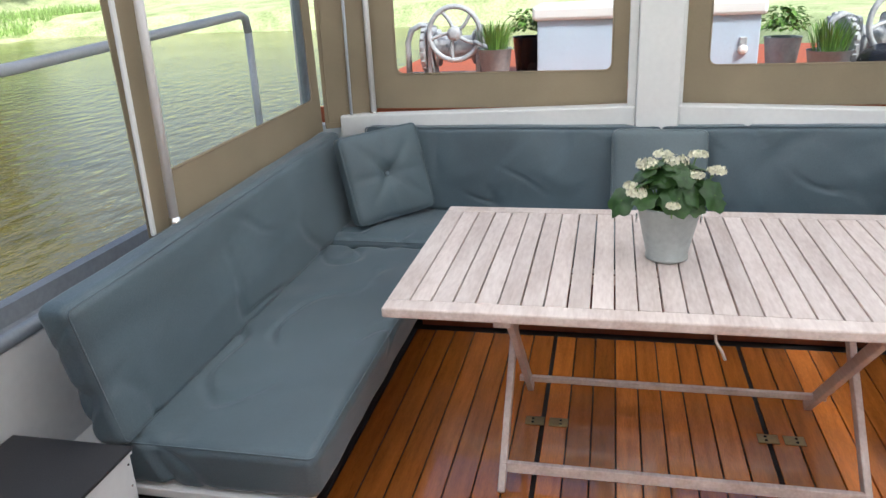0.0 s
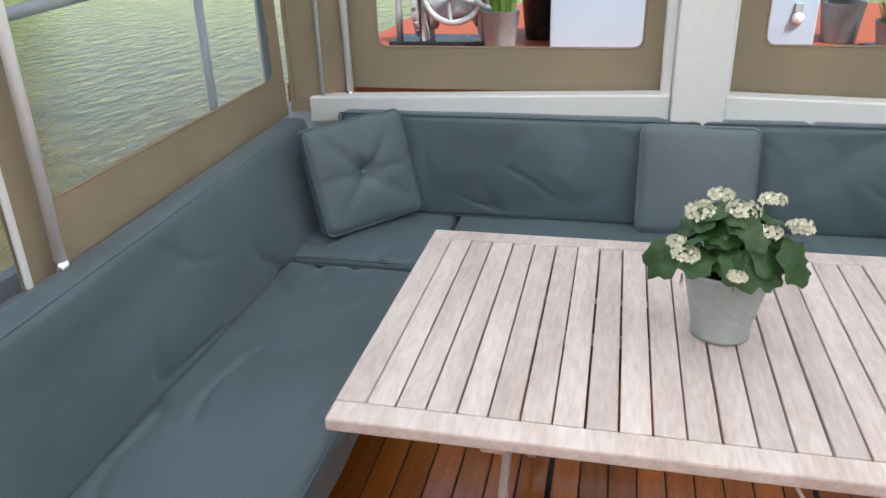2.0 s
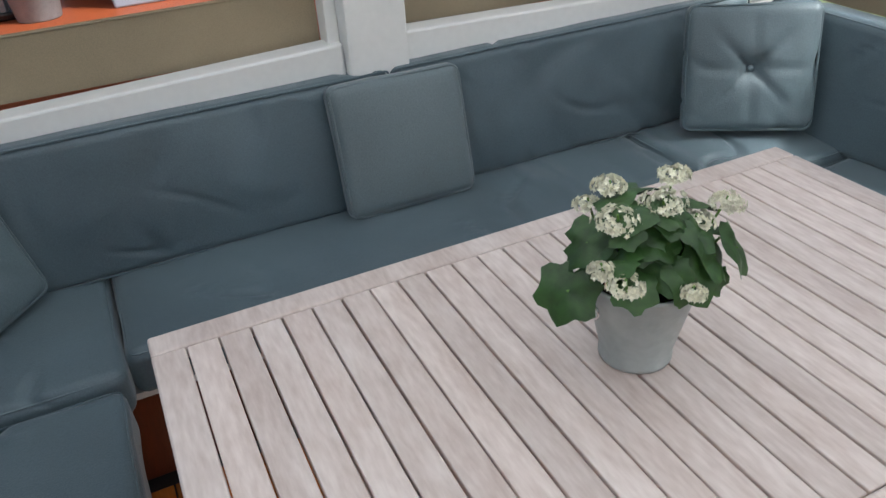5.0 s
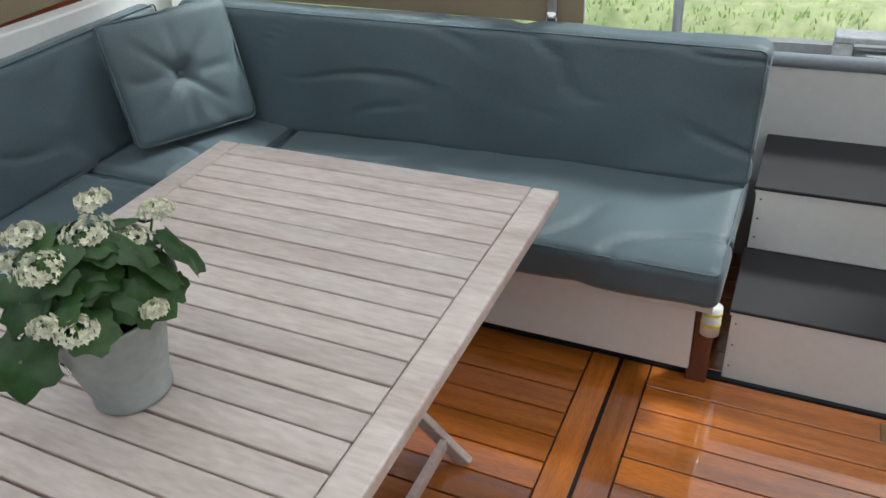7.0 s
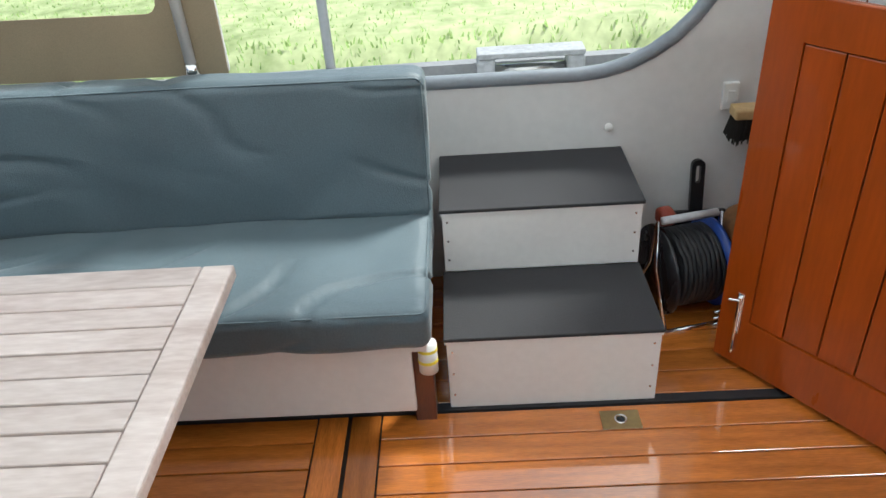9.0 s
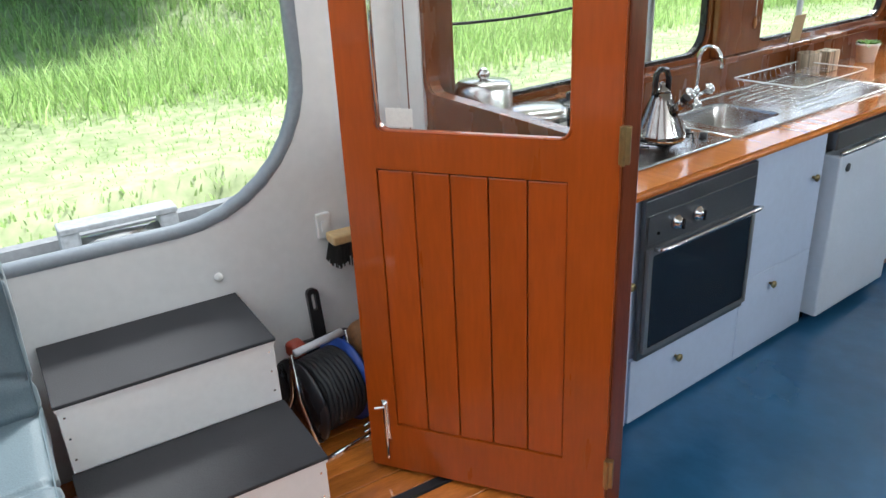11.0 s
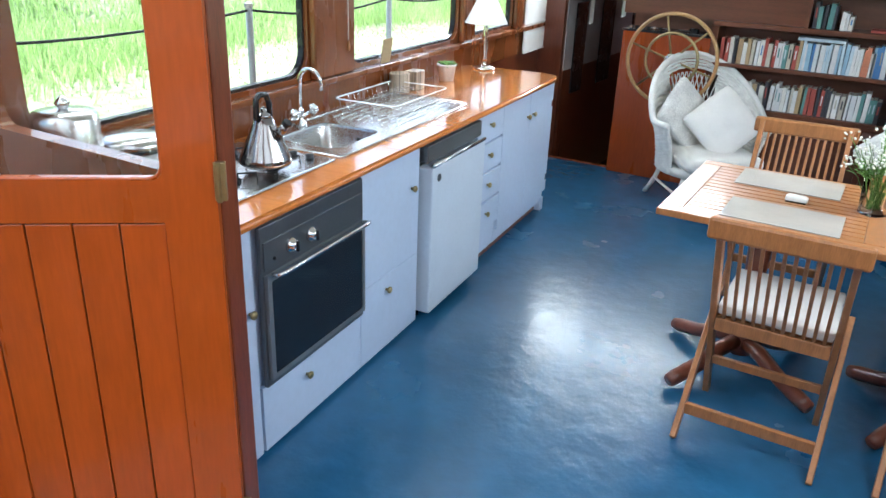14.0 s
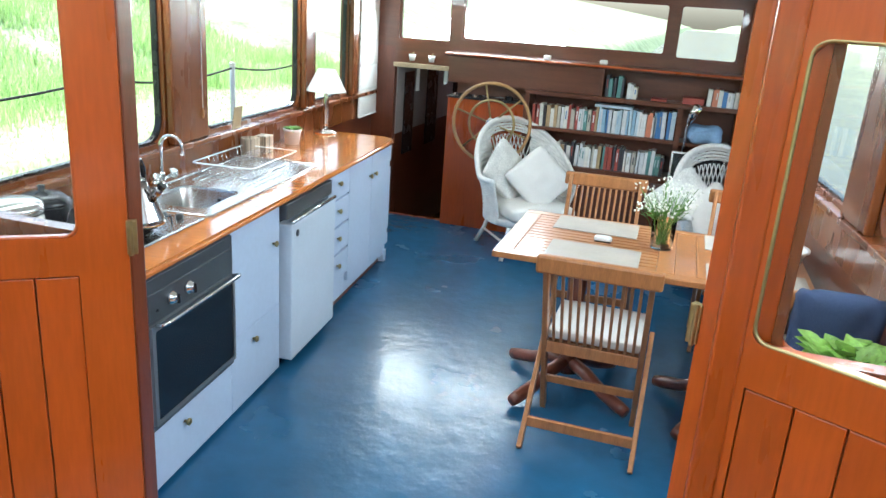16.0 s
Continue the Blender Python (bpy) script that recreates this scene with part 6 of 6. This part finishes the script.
for i in range(46):
    a = i * 2.399 + rnd.uniform(-0.3, 0.3)
    up = rnd.uniform(0, 1)
    r = 0.035 + 0.090 * (1 - up * 0.55) * rnd.uniform(0.25, 1.1)
    c = Vector((r * math.cos(a), r * math.sin(a), 0.215 + 0.100 * up - max(0, r - 0.105) * 0.8))
    nrm = (math.cos(a) * 0.7 + rnd.uniform(-0.5, 0.5), math.sin(a) * 0.7 + rnd.uniform(-0.5, 0.5), 0.35 + up)
    tube(stems, [(0.4 * r * math.cos(a), 0.4 * r * math.sin(a), 0.14), c * 0.7 + Vector((0, 0, 0.03)), c], 0.0025, sides=5)
    lb = bmesh.new()
    lobed_leaf(lb, c, nrm, rnd.uniform(0.030, 0.054), rnd)
    part("leaf", lb, M_LEAF, t, smooth=True)
for c, nrm, size in (((-0.150, 0.010, 0.185), (-0.6, -0.5, 0.5), 0.056), ((0.125, -0.085, 0.235), (0.6, -0.6, 0.5), 0.052), ((0.02, -0.10, 0.225), (0.0, -0.8, 0.5), 0.055)):
    lb = bmesh.new()
    lobed_leaf(lb, Vector(c), nrm, size, rnd)
    part("leaf", lb, M_LEAF, t, smooth=True)
    tube(stems, [(c[0] * 0.4, c[1] * 0.4, 0.16), (c[0] * 0.8, c[1] * 0.8, c[2] + 0.02), c], 0.0025, sides=5)
part("stem", stems, M_LIGHTLEAF, t)
heads = [(-0.075, -0.015, 0.325, 0.042), (-0.025, 0.075, 0.335, 0.032), (0.010, -0.025, 0.335, 0.044), (0.065, -0.045, 0.300, 0.032), (0.080, 0.035, 0.345, 0.030),
         (0.130, -0.045, 0.315, 0.030), (-0.105, -0.085, 0.250, 0.034), (-0.125, -0.045, 0.265, 0.022), (0.000, -0.125, 0.225, 0.021), (-0.055, 0.095, 0.300, 0.026)]
for hx, hy, hz, hr in heads:
    fb = bmesh.new()
    for j in range(70):
        d = Vector((rnd.gauss(0, 1), rnd.gauss(0, 1), abs(rnd.gauss(0, 0.8)))).normalized()
        d.z *= 0.6
        c = Vector((hx, hy, hz - 0.015)) + d * hr * rnd.uniform(0.55, 1.0)
        s = d.orthogonal().normalized()
        u = d.cross(s)
        q = rnd.uniform(0.006, 0.0095)
        mid = fb.verts.new(c)
        ringv = [fb.verts.new(c + q * (1 if m % 2 else 0.55) * (math.cos(m * math.pi / 5) * s + math.sin(m * math.pi / 5) * u) + d * 0.003) for m in range(10)]
        for m in range(10):
            fb.faces.new((mid, ringv[m], ringv[(m + 1) % 10]))
    part("flower_head", fb, M_PETAL, t, "cream flower cluster")
    part("flower_stem", T([(hx * 0.3, hy * 0.3, 0.15), (hx * 0.8, hy * 0.8, hz - 0.06), (hx, hy, hz)], 0.0022, sides=5), M_LIGHTLEAF, t)

# ---- side decks: rails, fairleads ----
t = thing("guard_rail", "grey painted tubular guard rail on the water side", "guard rail")
part("top_tube", T([(-2.42, -3.2, 1.33), (-2.22, 0.0, 1.37), (-2.12, 1.86, 1.415), (-2.08, 3.40, 1.49), (-2.08, 3.46, 1.47), (-2.08, 3.475, 1.40)], 0.021, sides=12), M_GREYTUBE, t, smooth=True)
for x, y, z in ((-2.08, 3.475, 1.42), (-2.18, 0.4, 1.375)):
    part("stanchion", T([(x, y, 0.63), (x, y, z)], 0.019, sides=12), M_GREYTUBE, t, smooth=True)
t = thing("guard_rail", "white stanchions with a drooping wire along the bank side", "guard rail")
posts = [(2.17, 1.60, 1.62), (2.22, 0.05, 1.26), (2.33, -1.78, 1.25), (2.45, -3.18, 1.23), (2.58, -4.6, 1.23)]
for x, y, z in posts:
    p = part("stanchion", T([(x, y, 0.63), (x, y, z)], 0.018, sides=12), M_GREYTUBE, t, smooth=True)
    part("cap", lathe([(0.022, 0), (0.022, 0.02), (0.006, 0.03)], 12, m=Matrix.Translation((x, y, z))), M_POLE, p)
for a, b in zip(posts[1:], posts[2:]):
    part("wire", T([Vector(a).lerp(Vector(b), k / 8) - Vector((0, 0, 0.05 * math.sin(math.pi * k / 8) + 0.012)) for k in range(9)], 0.007, sides=6), M_RUBBER, t, smooth=True)
t = thing("mooring_rope", "dark rope wound on the stanchion", "rope")
part("rope", T([(2.17 + 0.025 * math.cos(k * 0.9), 1.60 + 0.025 * math.sin(k * 0.9), 1.62 - k * 0.0125) for k in range(40)] + [(2.16, 1.52, 1.08)], 0.009, sides=6), M_RUBBER, t, smooth=True)
t = thing("fairlead", "galvanised roller fairlead on the side deck", "fairlead", Matrix.Translation((2.02, 0.90, 0.634)))
part("base", B(-0.06, 0.06, -0.19, 0.19, 0, 0.02, bevel=0.004), M_GREYIRON, t)
for y in (-0.15, 0.15):
    part("cheek", B(-0.04, 0.04, y - 0.03, y + 0.03, 0.02, 0.125, bevel=0.01), M_GREYIRON, t)
part("top_bar", B(-0.045, 0.045, -0.18, 0.18, 0.125, 0.145, bevel=0.006), M_GREYIRON, t)
part("roller", T([(0, -0.12, 0.07), (0, 0.12, 0.07)], 0.025, sides=14), M_STEEL, t, smooth=True)
t = thing("deck_cleat", "small galvanised mooring eye on the side deck", "cleat", Matrix.Translation((-1.99, 1.62, 0.634)))
part("base", B(-0.03, 0.03, -0.06, 0.06, 0, 0.012, bevel=0.003), M_GREYIRON, t)
part("eye", tube(bmesh.new(), [(0.0, 0.045 * math.cos(a), 0.03 + 0.025 * math.sin(a)) for a in [i * math.pi / 8 for i in range(16)]], 0.009, sides=8, closed=True), M_GREYIRON, t, smooth=True)

# ---- after deck, seen through the stern windows ----
ZD = 0.98
t = thing("deck_locker", "pale blue deck locker with a white lid", "locker")
part("body", B(-0.69, 0.60, 4.55, 5.1, ZD, 1.345, bevel=0.008), M_LOCKER, t)
part("lid", B(-0.72, 0.63, 4.52, 5.13, 1.345, 1.43, bevel=0.02), M_WHITE, t)
part("latch", B(0.49, 0.53, 4.535, 4.552, 1.12, 1.22, bevel=0.004), M_GREYIRON, t, "grey iron latch")
part("latch", lathe([(0.03, 0), (0.02, 0.02), (0.004, 0.025)], 14, m=Matrix.Translation((0.51, 4.54, 1.15)) @ Matrix.Rotation(radians(90), 4, 'X')), M_WHITE, t)


def windlass(cx, cy, turn):
    t = thing("windlass", "grey painted hand windlass with a spoked wheel", "windlass", Matrix.Translation((cx, cy, ZD)) @ Matrix.Rotation(radians(turn), 4, 'Z'), "windlasses")
    W = basis((0, -0.14, 0.30), (1, 0, 0), (0, 0, 1), (0, -1, 0))
    part("wheel_rim", tube(bmesh.new(), [W @ Vector((0.165 * math.cos(a), 0.165 * math.sin(a), 0)) for a in [i * math.pi / 16 for i in range(32)]], 0.017, sides=10, closed=True), M_GREYIRON, t, smooth=True)
    for i in range(5):
        a = i * 2 * math.pi / 5 + 0.5
        pts = [W @ Vector((r * math.cos(a + r * 2.2), r * math.sin(a + r * 2.2), 0)) for r in (0.02, 0.06, 0.10, 0.14, 0.162)]
        part("spoke", T(pts, 0.012, sides=8), M_GREYIRON, t, smooth=True)
    part("hub", lathe([(0.045, -0.03), (0.045, 0.02), (0.02, 0.03)], 20, m=W), M_GREYIRON, t, smooth=True)
    part("crank", T([W @ Vector((0.13, -0.05, 0.02)), W @ Vector((0.19, -0.075, 0.05)), W @ Vector((0.25, -0.09, 0.05))], 0.013, sides=8), M_GREYIRON, t, smooth=True)
    bm = B(-0.20, -0.16, -0.10, 0.12, 0, 0.34, bevel=0.03)
    box(bm, 0.12, 0.16, -0.10, 0.12, 0, 0.34, bevel=0.03)
    part("side_frame", bm, M_GREYIRON, t)
    DR = Matrix.Translation((0, 0.02, 0.20)) @ Matrix.Rotation(radians(90), 4, 'Y')
    part("drum", lathe([(0.12, -0.15), (0.12, -0.13), (0.08, -0.12), (0.075, 0.08), (0.11, 0.10), (0.11, 0.115)], 28, m=DR), M_GREYIRON, t, smooth=True)
    part("gear", lathe([(0.14, -0.24), (0.15, -0.235), (0.15, -0.205), (0.14, -0.20)], 32, m=DR), M_GREYIRON, t)
    for i in range(18):
        a = i * math.pi / 9
        part("tooth", B(-0.008, 0.008, -0.014, 0.014, -0.012, 0.012, m=DR @ Matrix.Translation((0.155 * math.cos(a), 0.155 * math.sin(a), -0.22)) @ Matrix.Rotation(a, 4, 'Z')), M_GREYIRON, t)
    part("hood", T([(-0.34, -0.02, 0.0), (-0.34, -0.02, 0.24), (-0.31, -0.02, 0.32), (-0.25, -0.02, 0.35), (-0.18, -0.02, 0.33)], 0.020, sides=8), M_GREYIRON, t, smooth=True)
    part("base", B(-0.38, 0.22, -0.12, 0.16, 0, 0.03, bevel=0.008), M_BLACK, t)


windlass(-1.22, 4.75, 0)
windlass(1.25, 4.70, 25)


def planter(x, y, r, h, kind, seed, material, label):
    t = thing("planter", label, "plant pot", Matrix.Translation((x, y, ZD)))
    part("pot", lathe([(r * 0.75, 0), (r * 0.78, 0.006), (r, h), (r * 1.05, h + 0.004), (r * 0.95, h), (r * 0.72, 0.02)], 28), material, t, smooth=True)
    rnd = random.Random(seed)
    bm = bmesh.new()
    if kind == "chive":
        for i in range(170):
            a = rnd.uniform(0, 6.28)
            q = rnd.uniform(0, r * 0.8)
            leaf(bm, (q * math.cos(a), q * math.sin(a), h - 0.02), (0.35 * math.cos(a), 0.35 * math.sin(a), rnd.uniform(0.8, 2)), rnd.uniform(0.16, 0.28), 0.004, 0.25)
    else:
        for i in range(260):
            a, b = rnd.uniform(0, 6.28), rnd.uniform(-0.2, 1.3)
            q = r * rnd.uniform(0.4, 1.35)
            c = (q * math.cos(a) * math.cos(b), q * math.sin(a) * math.cos(b), h + 0.06 + q * 0.9 * math.sin(b))
            leaf(bm, c, (math.cos(a), math.sin(a), rnd.uniform(-0.3, 0.8)), rnd.uniform(0.03, 0.06), 0.014, 0.4)
    part("leaves", bm, M_LIGHTLEAF, t)


planter(-0.96, 4.60, 0.105, 0.20, "chive", 1, M_POT, "zinc bucket of green herbs on the after deck")
planter(-0.78, 4.95, 0.11, 0.24, "bush", 2, M_BLACK, "dark pot with bright green leaves")
planter(0.80, 4.92, 0.11, 0.20, "bush", 3, M_POT, "zinc pot with bright green leaves")
planter(0.97, 4.50, 0.12, 0.16, "chive", 4, M_POT, "zinc tub of long green chives")
solo("dark_coil", lathe([(0.16, 0), (0.19, 0.05), (0.17, 0.14), (0.10, 0.19), (0.05, 0.15)], 20, m=Matrix.Translation((1.28, 4.42, ZD))), M_BLACK, "dark weathered rope fender on the after deck", "fender", smooth=True)

# ---- bank: grass and shrubs ----
rnd = random.Random(21)
verts, faces = [], []
for i in range(100000):
    y = rnd.uniform(-13, 9)
    if i % 3 == 0:
        x, h = rnd.uniform(3.0, 5.6), rnd.uniform(0.015, 0.05)
    else:
        x = 5.4 + rnd.gauss(0, 0.28) + 0.35 * math.sin(y * 0.8) + 6.5 * rnd.random() ** 1.6
        h = rnd.uniform(0.10, 0.36) * (0.75 + 0.9 * noise.noise(Vector((x * 0.9, y * 0.9, 3))))
    d = max(0.0, x - 4) / 6
    a = rnd.uniform(0, math.pi)
    w = rnd.uniform(0.003, 0.008) * (1 + d)
    z = ground_height(x, y) - 0.02
    lx, ly = rnd.uniform(-0.5, 0.5) * h, rnd.uniform(-0.5, 0.5) * h
    n = len(verts)
    c, s_ = math.cos(a) * w, math.sin(a) * w
    verts += [(x - c, y - s_, z), (x + c, y + s_, z), (x + lx * 0.4 + c * 0.7, y + ly * 0.4 + s_ * 0.7, z + h * 0.6), (x + lx * 0.4 - c * 0.7, y + ly * 0.4 - s_ * 0.7, z + h * 0.6), (x + lx, y + ly, z + h)]
    faces += [(n, n + 1, n + 2, n + 3), (n + 3, n + 2, n + 4)]
me = bpy.data.meshes.new("grass")
me.from_pydata(verts, [], faces)
me.materials.append(M_BLADE)
tagged(new("grass", me), "long green and straw-coloured meadow grass", "grass", kind="stuff")


def shrub(x, y, size, seed, label):
    t = thing("shrub", label, "shrub", Matrix.Translation((x, y, ground_height(x, y) - 0.1)), "shrubs on the bank")
    rnd = random.Random(seed)
    trunk, crown = bmesh.new(), bmesh.new()
    for i in range(9):
        a = rnd.uniform(0, 6.28)
        end = Vector((math.cos(a) * size * 0.5 * rnd.random(), math.sin(a) * size * 0.5 * rnd.random(), size * rnd.uniform(0.5, 0.95)))
        tube(trunk, [(0, 0, 0), end * 0.5 + Vector((0, 0, 0.1)), end], 0.05, sides=6, taper=[1, 0.6, 0.2])
        for j in range(130):
            c = end + Vector([rnd.gauss(0, size * 0.17) for _ in range(3)])
            c.z = max(c.z, 0.1)
            leaf(crown, c, (rnd.uniform(-1, 1), rnd.uniform(-1, 1), rnd.uniform(-0.4, 0.8)), rnd.uniform(0.12, 0.26), 0.06, 0.3)
    part("trunk", trunk, M_DARKMAHOG_SHADE, t)
    part("crown", crown, M_LEAF, t)


for i, (x, y, s_) in enumerate(((9.0, -0.1, 1.5), (9.8, 1.0, 1.7), (10.3, -1.3, 1.5), (13.5, 2.6, 2.6), (14.8, 0.6, 2.2), (15.5, 4.6, 3.0), (17.5, -2.5, 1.6))):
    shrub(x, y, s_, 30 + i, "dense dark green shrub on the dike slope")
# reeds and tufts on the far bank
verts, faces = [], []
for i in range(9000):
    y = rnd.uniform(-6, 40)
    x = -27.0 - rnd.random() ** 2 * 3 + 1.5 * math.sin(y * 0.13)
    z = ground_height(x, y)
    if z < -0.5:
        continue
    h, a, w = rnd.uniform(0.15, 0.55), rnd.uniform(0, math.pi), rnd.uniform(0.02, 0.05)
    n = len(verts)
    verts += [(x - w * math.cos(a), y - w * math.sin(a), z), (x + w * math.cos(a), y + w * math.sin(a), z), (x + rnd.uniform(-0.2, 0.2), y + rnd.uniform(-0.2, 0.2), z + h)]
    faces.append((n, n + 1, n + 2))
me = bpy.data.meshes.new("bank_reeds")
me.from_pydata(verts, [], faces)
me.materials.append(M_BLADE)
tagged(new("bank_reeds", me), "tufts of grass along the far bank", "grass", kind="stuff")


def tree(x, y, h, seed, label):
    t = thing("tree", label, "tree", Matrix.Translation((x, y, ground_height(x, y) - 0.1)), "trees on the far bank")
    rnd = random.Random(seed)
    trunk, crown = bmesh.new(), bmesh.new()
    tube(trunk, [(0, 0, 0), (0.1, 0, h * 0.3), (0.0, 0.1, h * 0.8)], 0.22, sides=8, taper=[1.2, 0.8, 0.25])
    for i in range(16):
        a, z0 = rnd.uniform(0, 6.28), rnd.uniform(0.2, 0.8) * h
        r = h * 0.30 * rnd.uniform(0.5, 1.0)
        end = Vector((math.cos(a) * r, math.sin(a) * r, z0 + h * rnd.uniform(0.02, 0.22)))
        tube(trunk, [(0, 0, z0), end * 0.5 + Vector((0, 0, z0 * 0.5)), end], 0.07, sides=5, taper=[1, 0.6, 0.2])
        for j in range(90):
            c = end + Vector([rnd.gauss(0, h * 0.085) for _ in range(3)])
            leaf(crown, c, (rnd.uniform(-1, 1), rnd.uniform(-1, 1), rnd.uniform(-0.6, 0.6)), rnd.uniform(0.35, 0.7), 0.2, 0.3)
    part("trunk", trunk, M_DARKMAHOG_SHADE, t)
    part("crown", crown, M_LEAF, t)
    return t


trees = [tree(-36, 8, 9.5, 71, "broad leafy tree on the far bank"), tree(-38, 16, 11, 72, "broad leafy tree on the far bank")]
for i in range(12):
    y = -18 + i * 5.2
    copy_thing(trees[i % 2], Matrix.Translation((-35.5 - (i * 7 % 5), y, 0.6)) @ Matrix.Rotation(i * 1.3, 4, 'Z'))

# ---- teak planks of the cockpit sole, piece by piece ----
FLOOR = bpy.data.objects["floor_cockpit"]
plank_data = {}


def plank(x0, x1, y0, y1, along_x=False):
    w, L = round(x1 - x0, 4), round(y1 - y0, 4)
    key = (w, L)
    if key not in plank_data:
        plank_data[key] = put_mesh("plank", B(-w / 2, w / 2, -L / 2, L / 2, -0.012, 0.0, bevel=0.0015, seg=1), M_TEAK)
    o = new("plank", plank_data[key])
    o.parent = FLOOR
    o.location = ((x0 + x1) / 2, (y0 + y1) / 2, random.uniform(-0.0006, 0))
    return o


def plank_across(x0, x1, y0, y1):
    w, L = round(y1 - y0, 4), round(x1 - x0, 4)
    key = (w, L)
    if key not in plank_data:
        plank_data[key] = put_mesh("plank", B(-w / 2, w / 2, -L / 2, L / 2, -0.012, 0.0, bevel=0.0015, seg=1), M_TEAK)
    o = new("plank", plank_data[key])
    o.parent = FLOOR
    o.location = ((x0 + x1) / 2, (y0 + y1) / 2, random.uniform(-0.0006, 0))
    o.rotation_euler = (0, 0, math.pi / 2)
    return o


G = 0.005
for x0, x1, n in ((-1.135, -0.461, 7), (-0.449, 0.356, 9), (0.368, 1.135, 8)):
    for y0, y1 in ((-0.015, 1.504), (1.516, 2.98)):
        plank_across(x0, x1, y0, y0 + 0.085)
        if y1 < 2:
            plank_across(x0, x1, y1 - 0.085, y1)
        p = (x1 - x0) / n
        for i in range(n):
            plank(x0 + i * p + G / 2, x0 + (i + 1) * p - G / 2, y0 + 0.085 + G, y1 - (0.085 + G if y1 < 2 else 0))
for sgn in (-1, 1):
    n = 7
    p = (1.84 - 1.175) / n
    for i in range(n):
        a, b = 1.175 + i * p + G / 2, 1.175 + (i + 1) * p - G / 2
        plank(*((a, b) if sgn > 0 else (-b, -a)), -0.07, 1.35)
    struct("trim_sole_channel", B(sgn * 1.139, sgn * 1.171, -0.07, 2.98, -0.012, 0.004, bevel=0.002), M_RUBBER, "black rubber drain strip in the sole")
